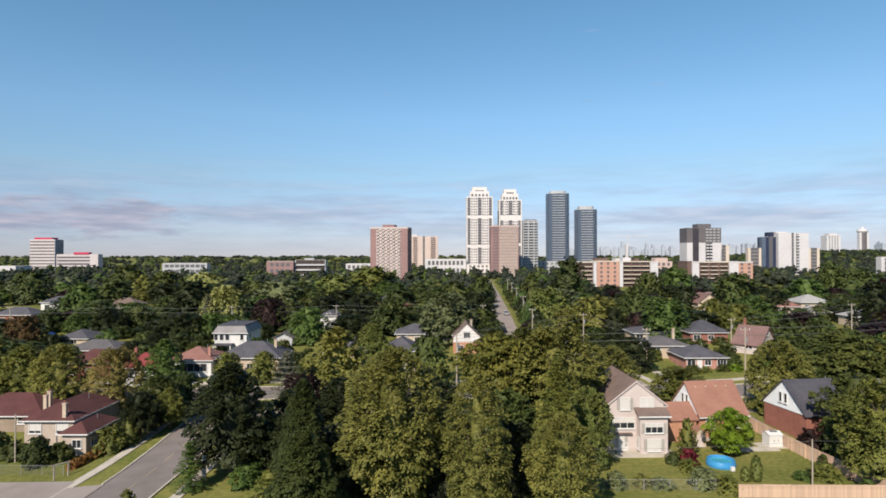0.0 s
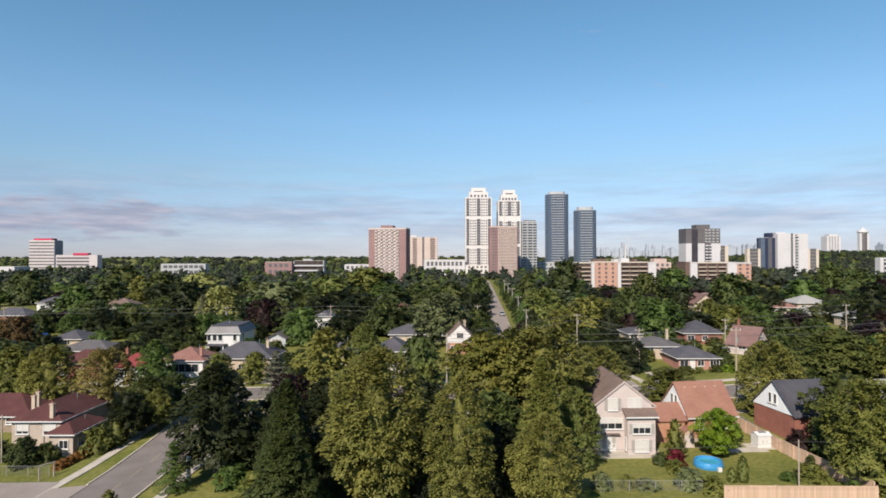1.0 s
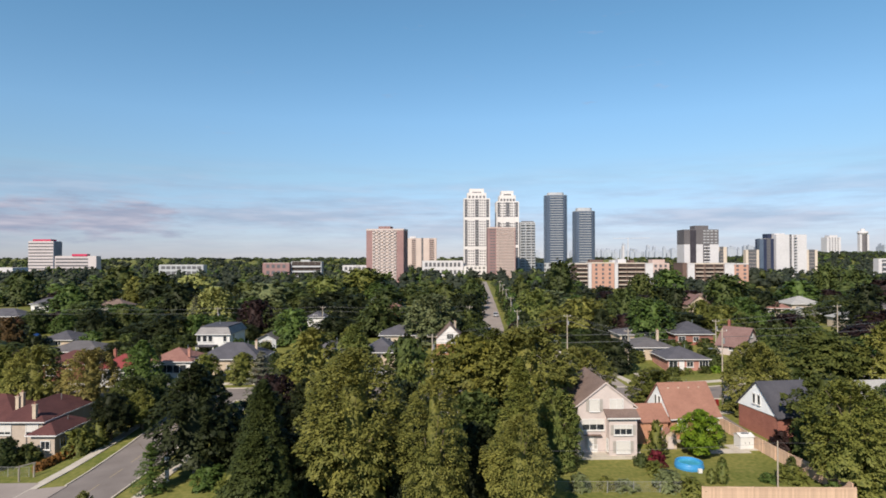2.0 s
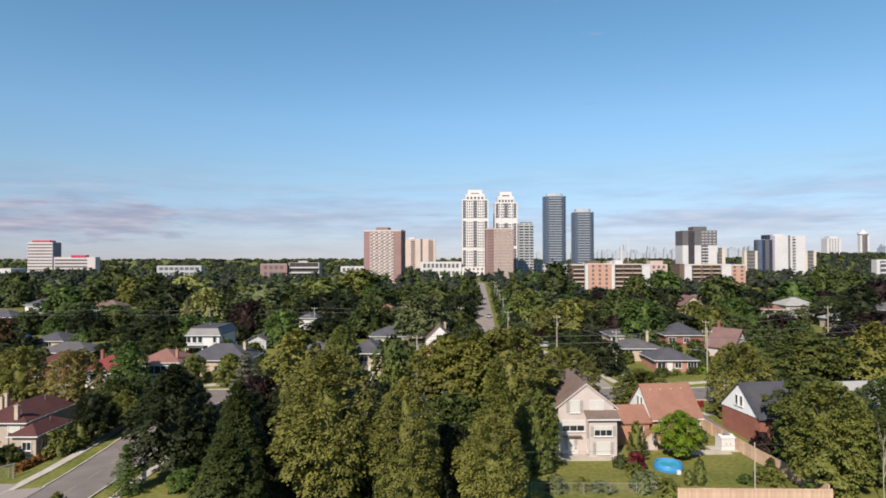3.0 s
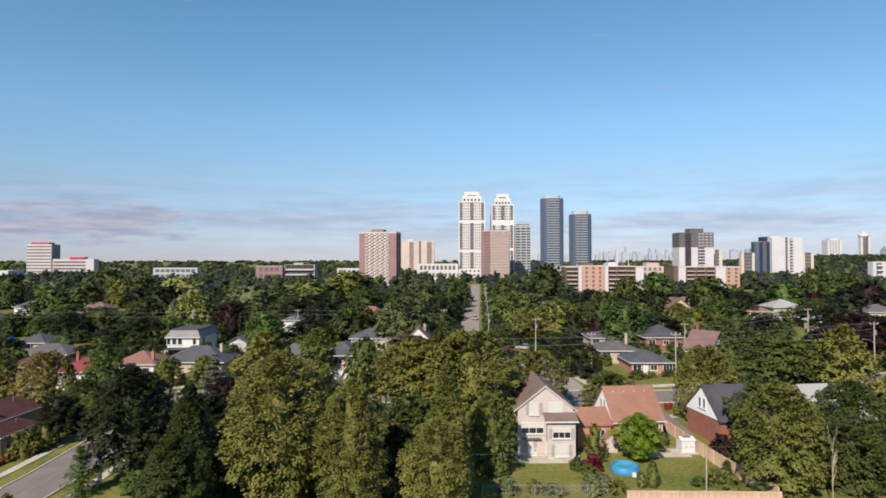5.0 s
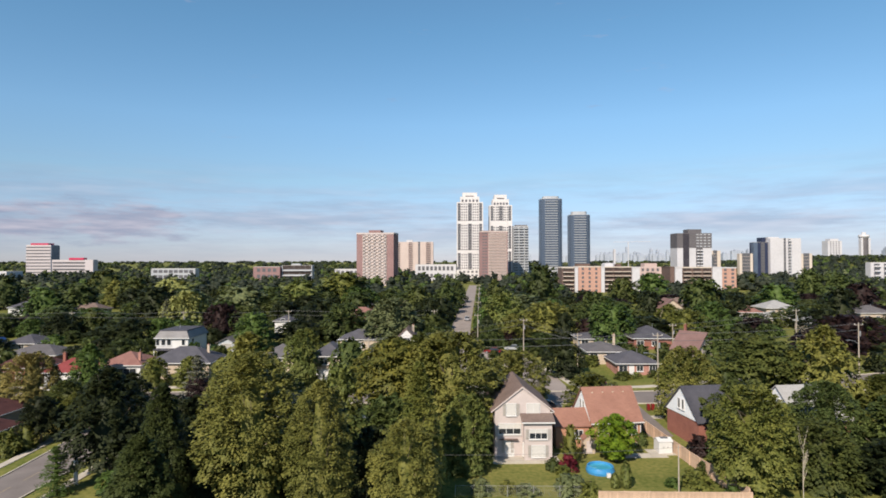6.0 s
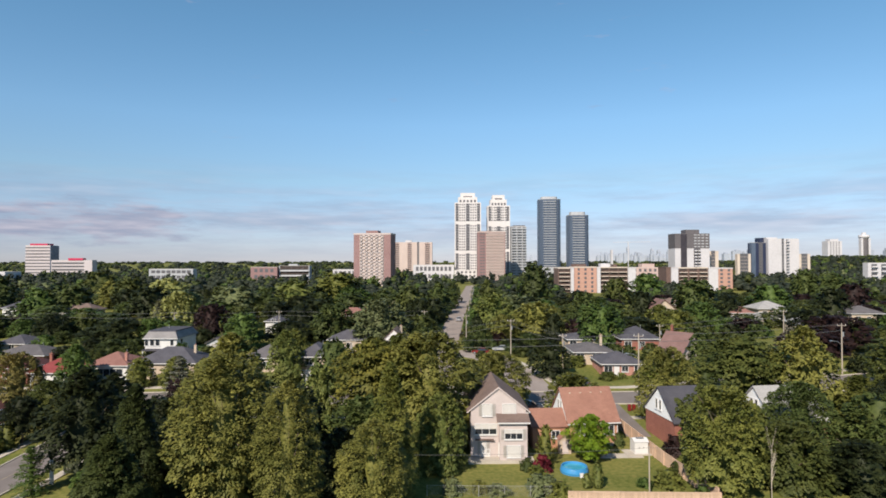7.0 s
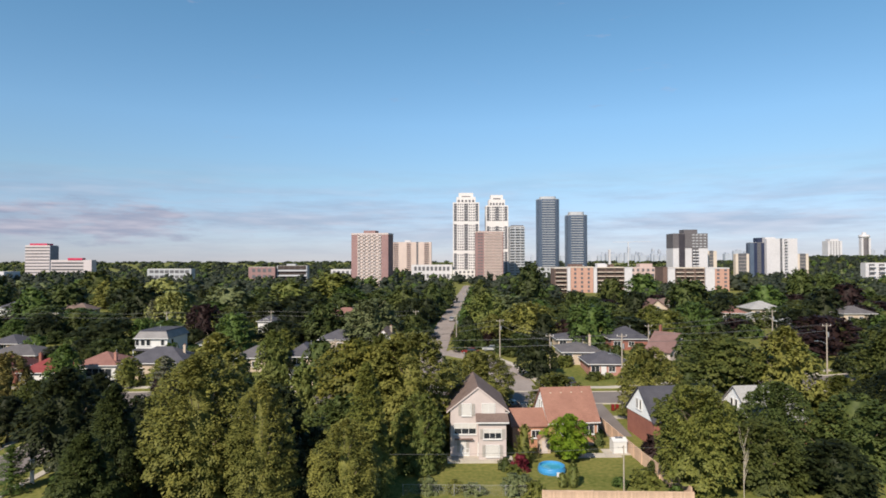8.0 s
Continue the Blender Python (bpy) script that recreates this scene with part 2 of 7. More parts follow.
ORANGE_BRICK = courses(material("orange_brick", (0.378, 0.18, 0.113), (0.486, 0.257, 0.162), 0.6, 9.0, 0.9, 0.2), 0.075, 0.215, 0.4, 0.85)
TAN = courses(material("tan_brick", (0.42, 0.335, 0.26), (0.53, 0.435, 0.34), 0.6, 9.0, 0.9, 0.2), 0.075, 0.215, 0.4, 0.88)
ROSE_BRICK = courses(material("rose_brick", (0.34, 0.16, 0.125), (0.45, 0.235, 0.19), 0.6, 9.0, 0.9, 0.2), 0.075, 0.215, 0.4, 0.85)
DARK_TAN = courses(material("brown_tan_brick", (0.23, 0.175, 0.135), (0.31, 0.24, 0.185), 0.6, 9.0, 0.9, 0.2), 0.075, 0.215, 0.4, 0.88)
STONE = material("pale_stone", (0.3168, 0.264, 0.22), (0.4048, 0.3388, 0.286), 0.6, 5.0, 0.9, 0.2)


def shingle(name, a, b):
    return courses(material(name, a, b, 0.45, 6.0, 0.92, 0.2), 0.10, 0.32, 0.5, 0.86)


TERRACOTTA = shingle("terracotta_shingle", (0.243, 0.118, 0.087), (0.312, 0.16, 0.118))
CHARCOAL = shingle("charcoal_shingle", (0.045, 0.045, 0.058), (0.080, 0.078, 0.092))
BROWN = shingle("brown_shingle", (0.13, 0.090, 0.078), (0.20, 0.145, 0.125))
MAROON_ROOF = shingle("maroon_shingle", (0.0686, 0.0257, 0.0257), (0.1131, 0.0437, 0.0406))
GREY_ROOF = shingle("grey_shingle", (0.085, 0.078, 0.082), (0.135, 0.124, 0.128))
SLATE = shingle("slate_shingle", (0.060, 0.058, 0.070), (0.10, 0.096, 0.112))
SALMON_ROOF = shingle("salmon_shingle", (0.198, 0.095, 0.08), (0.266, 0.137, 0.114))
RED_ROOF = shingle("red_shingle", (0.1728, 0.03024, 0.0324), (0.2376, 0.054, 0.054))
MAUVE_ROOF = shingle("mauve_brown_shingle", (0.15, 0.088, 0.08), (0.215, 0.13, 0.12))
PALE_GREY_ROOF = shingle("pale_grey_shingle", (0.20, 0.19, 0.19), (0.28, 0.265, 0.265))
PALE_ROOF = shingle("pale_shingle", (0.28, 0.27, 0.265), (0.36, 0.35, 0.34))
# paler than GLASS: reflected sky and haze are put into the colour
FAR_GLASS = material("hazed_window_glass", (0.075, 0.074, 0.082), (0.125, 0.12, 0.13), 0.1, 1.0, 0.3, 0.0, spec=0.4)
GLASS = material("window_glass", (0.015, 0.018, 0.022), (0.03, 0.034, 0.04), 0.4, 2.0, 0.08, 0.0, spec=0.6)
BLIND = material("white_blind", (0.45, 0.43, 0.41), (0.52, 0.50, 0.475), 0.8, 6.0, 0.8, 0.0)
SHUTTER = material("grey_shutter", (0.27, 0.25, 0.23), (0.35, 0.325, 0.30), 0.8, 6.0, 0.7, 0.0)
METAL = material("galvanised_metal", (0.34, 0.35, 0.36), (0.46, 0.47, 0.48), 1.0, 9.0, 0.45, 0.05, metal=0.8)
POLE_WOOD = material("weathered_pole", (0.26, 0.22, 0.18), (0.38, 0.33, 0.28), 1.2, 12.0, 0.95, 0.3)
CABLE = material("grey_cable", (0.10, 0.10, 0.10), (0.14, 0.14, 0.14), 1.0, 5.0, 0.6, 0.0)
CEDAR_BOARD = material("cedar_board", (0.40, 0.275, 0.20), (0.53, 0.375, 0.275), 1.2, 12.0, 0.85, 0.2, each=0.12)
POOL_BLUE = material("pool_liner", (0.032, 0.192, 0.416), (0.048, 0.24, 0.48), 1.0, 6.0, 0.4, 0.0)
TARP_BLUE = material("tarpaulin_blue", (0.012, 0.05, 0.19), (0.02, 0.075, 0.25), 1.0, 6.0, 0.5, 0.1)
POOL_WATER = material("pool_water", (0.04, 0.26, 0.38), (0.07, 0.34, 0.47), 1.4, 4.0, 0.06, 0.15, spec=0.5)
DARK = material("dark_paint", (0.02, 0.02, 0.022), (0.04, 0.04, 0.042), 1.0, 8.0, 0.5, 0.0)
CAR_RED = material("red_car_paint", (0.13, 0.014, 0.014), (0.16, 0.018, 0.018), 1.0, 5.0, 0.25, 0.0, spec=0.5)
CAR_DARK = material("dark_car_paint", (0.03, 0.035, 0.05), (0.04, 0.045, 0.06), 1.0, 5.0, 0.25, 0.0, spec=0.5)
CAR_SILVER = material("silver_car_paint", (0.45, 0.46, 0.48), (0.52, 0.53, 0.55), 1.0, 5.0, 0.3, 0.0, metal=0.5)
TOWER_CREAM = material("cream_precast", (0.52, 0.495, 0.49), (0.61, 0.58, 0.575), 0.05, 0.6, 0.9, 0.0)
TOWER_BRICK = material("brown_tower_brick", (0.2, 0.122, 0.121), (0.264, 0.166, 0.162), 0.06, 0.8, 0.9, 0.0)
TOWER_GLASS = material("blue_grey_curtain_wall", (0.060, 0.082, 0.125), (0.095, 0.122, 0.17), 0.08, 0.7, 0.25, 0.0, spec=0.5)
TOWER_GREY = material("grey_precast", (0.30, 0.31, 0.33), (0.38, 0.39, 0.41), 0.06, 0.7, 0.85, 0.0)
CHARCOAL_CLAD = material("charcoal_cladding", (0.085, 0.078, 0.085), (0.125, 0.115, 0.122), 0.06, 0.7, 0.7, 0.0)
TOWER_WHITE = material("white_render", (0.43, 0.418, 0.436), (0.51, 0.496, 0.515), 0.05, 0.6, 0.9, 0.0)
BEIGE = material("beige_precast", (0.451, 0.383, 0.327), (0.535, 0.463, 0.399), 0.05, 0.6, 0.9, 0.0)
BLUSH = material("blush_precast", (0.425, 0.344, 0.315), (0.501, 0.408, 0.374), 0.05, 0.6, 0.9, 0.0)
SALMON = material("salmon_brick", (0.357, 0.208, 0.162), (0.442, 0.264, 0.208), 0.05, 0.8, 0.9, 0.0)
NAVY = material("navy_cladding", (0.016, 0.022, 0.05), (0.028, 0.036, 0.072), 0.06, 0.6, 0.5, 0.0)
OFFICE_PALE = material("pale_pink_precast", (0.40, 0.358, 0.372), (0.47, 0.425, 0.44), 0.05, 0.6, 0.9, 0.0)
SIGN_RED = material("red_parapet", (0.36, 0.018, 0.065), (0.44, 0.03, 0.085), 0.1, 0.8, 0.6, 0.0)
FLAT_ROOF = material("gravel_roof", (0.34, 0.32, 0.30), (0.46, 0.44, 0.41), 0.15, 1.2, 0.95, 0.0)
# horizon towers: distance haze is put into this pale blue-grey
DISTANT = material("hazed_distant_facade", (0.27, 0.30, 0.36), (0.38, 0.41, 0.47), 0.02, 0.1, 0.9, 0.0)


# ---- mesh helpers ----
def finish(bm, name):
    me = bpy.data.meshes.new(name)
    bmesh.ops.recalc_face_normals(bm, faces=bm.faces)
    bm.to_mesh(me)
    bm.free()
    return me


def part(name, bm, mat, parent=None, label="", m=None):
    me = bm if isinstance(bm, bpy.types.Mesh) else finish(bm, name)
    if not me.materials:
        me.materials.append(mat)
    ob = new(name, me)
    if parent:
        ob.parent = parent
    if m is not None:
        ob.matrix_basis = m
    if label:
        ob["label"] = label
    return ob


def thing(name, x, y, z, rz=0.0, label="", category="", group="", kind=""):
    ob = new(name)
    ob.matrix_basis = pose(x, y, z, 0, 0, rz)
    return tagged(ob, label, category, group, kind)


def add_box(bm, x0, x1, y0, y1, z0, z1):
    v = [bm.verts.new((x, y, z)) for x in (x0, x1) for y in (y0, y1) for z in (z0, z1)]
    for f in ((0, 1, 3, 2), (4, 6, 7, 5), (0, 4, 5, 1), (2, 3, 7, 6), (0, 2, 6, 4), (1, 5, 7, 3)):
        bm.faces.new([v[i] for i in f])
    return bm


def box(*a):
    return add_box(bmesh.new(), *a)


def add_solid(bm, low, high):
    """A closed solid between two rings of points with the same count."""
    a, b = [bm.verts.new(p) for p in low], [bm.verts.new(p) for p in high]
    n = len(a)
    bm.faces.new(a[::-1])
    bm.faces.new(b)
    for i in range(n):
        bm.faces.new((a[i], a[(i + 1) % n], b[(i + 1) % n], b[i]))
    return bm


def tube(bm, p, q, r0, r1, sides=6):
    p, q = Vector(p), Vector(q)
    w = (q - p).normalized()
    u = w.orthogonal().normalized()
    v = w.cross(u)
    ring = lambda c, r: [c + (u * math.cos(2 * math.pi * i / sides) + v * math.sin(2 * math.pi * i / sides)) * r for i in range(sides)]
    return add_solid(bm, ring(p, r0), ring(q, r1))


def lerp(table, v):
    return float(np.interp(v, [a for a, _ in table], [b for _, b in table]))


def ground_z(x, y):
    """The land: flat under the near yards, lower towards the side road, rising gently away, with a wooded rise far to the east."""
    rise = lerp(((78, 0.0), (92, 0.6), (112, 1.25), (130, 1.8), (150, 3.2), (218, 5.5), (300, 6.0), (600, 6.5), (1000, 7.6), (1600, 9.2), (4500, 12.5)), y)
    dip = lerp(((-50, -2.0), (-42, -1.2), (-27, 0.0)), x) * lerp(((86, 1.0), (126, 0.0)), y)
    east = lerp(((55, 0.0), (100, 3.6), (140, 4.6)), x) * lerp(((84, 0.0), (112, 1.0), (140, 1.0), (175, 0.25), (230, 0.0)), y)
    hill = lerp(((0.40, 0.0), (0.58, 1.0)), x / max(y, 1.0)) * lerp(((640, 0.0), (1050, 17.0), (1700, 17.0), (3200, 4.0)), y)
    return rise + dip + east + hill


# ---- the land ----
def land():
    xs = [-6000, -2500, -1000, -400, -200] + list(range(-120, 141, 5)) + [200, 300, 400, 500, 600, 700, 850, 1000, 1400, 2500, 6000]
    ys = [-800, -200, -60, 0, 40] + list(range(50, 226, 4)) + [240, 300, 420, 640, 850, 1050, 1300, 1700, 2500, 3200, 4900]
    verts = [(x, y, ground_z(x, y)) for y in ys for x in xs]
    n = len(xs)
    faces = [(j * n + i, j * n + i + 1, (j + 1) * n + i + 1, (j + 1) * n + i) for j in range(len(ys) - 1) for i in range(n - 1)]
    me = bpy.data.meshes.new("ground")
    me.from_pydata(verts, [], faces)
    for f in me.polygons:
        f.use_smooth = True
    ob = part("ground", me, GRASS)
    return tagged(ob, "broad green grass ground with dry patches, gently rising", "ground", kind="structure")


land()


def strip(name, points, width, lift, mat, label, category, thick=0.0):
    """A ribbon of paving laid over the land along a line of (x, y) points; thick: the height of its edge."""
    pts = []
    for (x0, y0), (x1, y1) in zip(points, points[1:]):
        k = max(1, int(math.hypot(x1 - x0, y1 - y0) / 4))
        pts += [(x0 + (x1 - x0) * i / k, y0 + (y1 - y0) * i / k) for i in range(k)]
    pts.append(points[-1])
    bm = bmesh.new()
    rows = []
    for i, (x, y) in enumerate(pts):
        (ax, ay), (bx, by) = pts[max(0, i - 1)], pts[min(len(pts) - 1, i + 1)]
        d = Vector((bx - ax, by - ay)).normalized()
        nx, ny = -d.y * width / 2, d.x * width / 2
        z0, z1 = ground_z(x + nx, y + ny), ground_z(x - nx, y - ny)
        top = [(x + nx, y + ny, z0 + lift), (x, y, max(ground_z(x, y), (z0 + z1) / 2) + lift), (x - nx, y - ny, z1 + lift)]
        low = [(x - nx, y - ny, z1 + lift - 0.4), (x + nx, y + ny, z0 + lift - 0.4)]
        rows.append([bm.verts.new(p) for p in top + low])
    for a, b in zip(rows, rows[1:]):
        for i in range(5):
            bm.faces.new((a[i], a[(i + 1) % 5], b[(i + 1) % 5], b[i]))
    bm.faces.new(rows[0])
    bm.faces.new(rows[-1][::-1])
    return tagged(part(name, bm, mat), label, category, kind="structure")


strip("road_cross_street", [(-160, 112.2), (120, 112.2)], 8.4, 0.05, ASPHALT, "grey asphalt residential street with pale kerbs", "road")
strip("road_side_street", [(-37.4, 40), (-37.4, 107.9)], 8.5, 0.05, ASPHALT, "worn grey asphalt side street beside a grass verge", "road")
strip("road_avenue", [(16.0, 116.5), (17.9, 150), (21.5, 218), (26.5, 310), (32.4, 420), (36.0, 490)], 6.2, 0.09, PALE_ASPHALT, "straight pale grey asphalt avenue running away between trees", "road")
strip("road_crescent", [(36.2, 116.5), (35.6, 128), (33.4, 139), (28, 149), (21, 155)], 7.6, 0.08, PALE_ASPHALT, "curved asphalt lane off the street", "road")


# ---- houses ----
def gable_roof(w, d, eave, ridge, over=0.4, thick=0.18, along="y"):
    """Two thick slopes over a w x d plan centred on the origin, its ridge along y or x, from eave height to ridge height."""
    bm = bmesh.new()
    half, run = (w / 2, d / 2) if along == "y" else (d / 2, w / 2)
    slope = (ridge - eave) / half
    hx, ly = half + over, run + over
    lo = eave - slope * over
    for s in (-1, 1):
        ring = lambda y: [(s * 0.0, y, ridge), (s * hx, y, lo), (s * hx, y, lo + thick), (s * 0.0, y, ridge + thick * 1.15)]
        add_solid(bm, ring(-ly), ring(ly))
    if along == "x":
        bmesh.ops.rotate(bm, verts=bm.verts, cent=(0, 0, 0), matrix=Matrix.Rotation(radians(90), 3, "Z"))
    return bm


def hip_roof(w, d, eave, ridge, over=0.5, thick=0.16, run=None):
    bm = bmesh.new()
    hx, hy = w / 2 + over, d / 2 + over
    if w >= d:
        r = (w - d) / 2 if run is None else run
        top = [(-r, 0), (r, 0)]
    else:
        r = (d - w) / 2 if run is None else run
        top = [(0, -r), (0, r)]
    c = [(-hx, -hy), (hx, -hy), (hx, hy), (-hx, hy)]
    low = [bm.verts.new((x, y, eave)) for x, y in c]
    rim = [bm.verts.new((x, y, eave + thick)) for x, y in c]
    a, b = (bm.verts.new((x, y, ridge)) for x, y in top)
    bm.faces.new(low[::-1])
    for i in range(4):
        bm.faces.new((low[i], low[(i + 1) % 4], rim[(i + 1) % 4], rim[i]))
    if w >= d:
        fs = ((rim[0], rim[1], b, a), (rim[1], rim[2], b), (rim[2], rim[3], a, b), (rim[3], rim[0], a))
    else:
        fs = ((rim[0], rim[1], a), (rim[1], rim[2], b, a), (rim[2], rim[3], b), (rim[3], rim[0], a, b))
    for f in fs:
        bm.faces.new(f)
    return bm


def gable_walls(w, d, base, eave, ridge, along="y"):
    bm = bmesh.new()
    half, run = (w / 2, d / 2) if along == "y" else (d / 2, w / 2)
    ring = lambda y: [(-half, y, base), (half, y, base), (half, y, eave), (0, y, ridge), (-half, y, eave)]
    add_solid(bm, ring(-run), ring(run))
    if along == "x":
        bmesh.ops.rotate(bm, verts=bm.verts, cent=(0, 0, 0), matrix=Matrix.Rotation(radians(90), 3, "Z"))
    return bm


def window(parent, u, z, w, h, face, panes=2, shutters=False, blind=False, upper_dark=False):
    """A framed window on a wall of parent. face: pose of the wall's plane, whose x runs along it and whose -y looks out."""
    hold = part("window", box(-w / 2, w / 2, -0.03, 0.02, -h / 2, h / 2), GLASS, parent, m=face @ pose(u, 0, z))
    bm = bmesh.new()
    t = 0.09
    for a in ((-w / 2 - t, w / 2 + t, h / 2, h / 2 + t), (-w / 2 - t, w / 2 + t, -h / 2 - t, -h / 2), (-w / 2 - t, -w / 2, -h / 2, h / 2), (w / 2, w / 2 + t, -h / 2, h / 2)):
        add_box(bm, a[0], a[1], -0.10, 0.02, a[2], a[3])
    for i in range(1, panes):
        x = -w / 2 + w * i / panes
        add_box(bm, x - 0.03, x + 0.03, -0.09, -0.032, -h / 2, h / 2)
    part("window_frame", bm, WHITE, hold, "white window frame")
    part("window_sill", box(-w / 2 - 0.16, w / 2 + 0.16, -0.18, 0.01, -h / 2 - t - 0.08, -h / 2 - t), WHITE, hold)
    if blind:
        z0 = -h / 2 + 0.02 if blind is True else -h / 2 + h * blind
        part("blind", box(-w / 2 + 0.02, w / 2 - 0.02, -0.06, -0.034, z0, h / 2 - 0.02), BLIND, hold, "closed white window blind")
    if shutters:
        for s in (-1, 1):
            bm = box(s * (w / 2 + 0.32) - 0.2, s * (w / 2 + 0.32) + 0.2, -0.07, 0.01, -h / 2 - 0.05, h / 2 + 0.05)
            for k in range(6):
                zz = -h / 2 + h * (k + 0.5) / 6
                add_box(bm, s * (w / 2 + 0.32) - 0.15, s * (w / 2 + 0.32) + 0.15, -0.09, -0.06, zz - 0.06, zz + 0.04)
            part("shutter", bm, SHUTTER, hold, "grey louvred shutter")
    return hold


def door(parent, u, z0, w, h, face, mat=WHITE):
    hold = part("door", box(-w / 2, w / 2, -0.05, 0.02, 0, h), mat, parent, m=face @ pose(u, 0, z0))
    bm = box(-w / 2 - 0.1, -w / 2, -0.09, 0.02, 0, h)
    add_box(bm, w / 2, w / 2 + 0.1, -0.09, 0.02, 0, h)
    add_box(bm, -w / 2 - 0.1, w / 2 + 0.1, -0.09, 0.02, h, h + 0.1)
    part("door_frame", bm, WHITE, hold)
    part("door_handle", box(w / 2 - 0.14, w / 2 - 0.06, -0.11, -0.05, 1.0, 1.06), METAL, hold)
    return hold


def chimney(parent, x, y, z0, z1, mat, size=0.52):
    bm = box(x - size / 2, x + size / 2, y - size / 2, y + size / 2, z0, z1)
    add_box(bm, x - size / 2 - 0.07, x + size / 2 + 0.07, y - size / 2 - 0.07, y + size / 2 + 0.07, z1, z1 + 0.14)
    c = part("chimney", bm, mat, parent)
    bm = bmesh.new()
    tube(bm, (x, y, z1 + 0.14), (x, y, z1 + 0.45), 0.13, 0.11, 8)
    part("flue", bm, TERRACOTTA, c, "clay flue pot")
    return c


def gutter(parent, w, d, eave, over, sides="fb"):
    for s in sides:
        y = -d / 2 - over - 0.06 if s == "f" else d / 2 + over + 0.06
        part("gutter", box(-w / 2 - over, w / 2 + over, y - 0.06, y + 0.05, eave - 0.06, eave + 0.08), WHITE, parent, "white gutter")


SIDES = {"f": lambda w, d: pose(0, -d / 2, 0), "b": lambda w, d: pose(0, d / 2, 0, 0, 0, 180), "l": lambda w, d: pose(-w / 2, 0, 0, 0, 0, -90), "r": lambda w, d: pose(w / 2, 0, 0, 0, 0, 90)}


def house(label, x, y, w, d, wall, ridge, walls, roof, kind="hip", along="x", rz=0.0, base=None, wins=(), chim=(), doors=(), over=0.5, foot=None):
    """A house on a w x d plan round (x, y); wall and ridge: heights over its floor."""
    z = ground_z(x, y) if base is None else base
    h = thing("house", x, y, z, rz, label, "house")
    if kind == "hip":
        part("wall", box(-w / 2, w / 2, -d / 2, d / 2, -1.2, wall + 0.1), walls, h)
        part("roof", hip_roof(w, d, wall, ridge, over), roof, h)
        bm = box(-w / 2 - over - 0.02, w / 2 + over + 0.02, -d / 2 - over - 0.07, -d / 2 - over - 0.005, wall - 0.03, wall + 0.13)
        add_box(bm, -w / 2 - over - 0.07, -w / 2 - over - 0.005, -d / 2 - over, d / 2 + over, wall - 0.03, wall + 0.13)
        add_box(bm, w / 2 + over + 0.005, w / 2 + over + 0.07, -d / 2 - over, d / 2 + over, wall - 0.03, wall + 0.13)
        part("gutter", bm, WHITE, h, "white metal gutter")
    else:
        part("wall", gable_walls(w, d, -1.2, wall, ridge - 0.02, along), walls, h)
        part("roof", gable_roof(w, d, wall, ridge, over, along=along), roof, h)
    if foot:
        part("plinth", box(-w / 2 - 0.05, w / 2 + 0.05, -d / 2 - 0.05, d / 2 + 0.05, -1.2, 0.45), foot, h)
    for side, u, zz, ww, hh, *more in wins:
        window(h, u, zz, ww, hh, SIDES[side](w, d), *more)
    for side, u, ww, hh, mat in doors:
        door(h, u, 0.05, ww, hh, SIDES[side](w, d), mat)
    for cx, cy, z0, z1, mat in chim:
        chimney(h, cx, cy, z0, z1, mat)
    # attic vents and a plumbing stack on the roof
    bm = bmesh.new()
    tube(bm, (w * 0.18, d * 0.12, wall), (w * 0.18, d * 0.12, ridge + 0.25), 0.06, 0.06, 6)
    part("vent_pipe", bm, METAL, h)
    return h


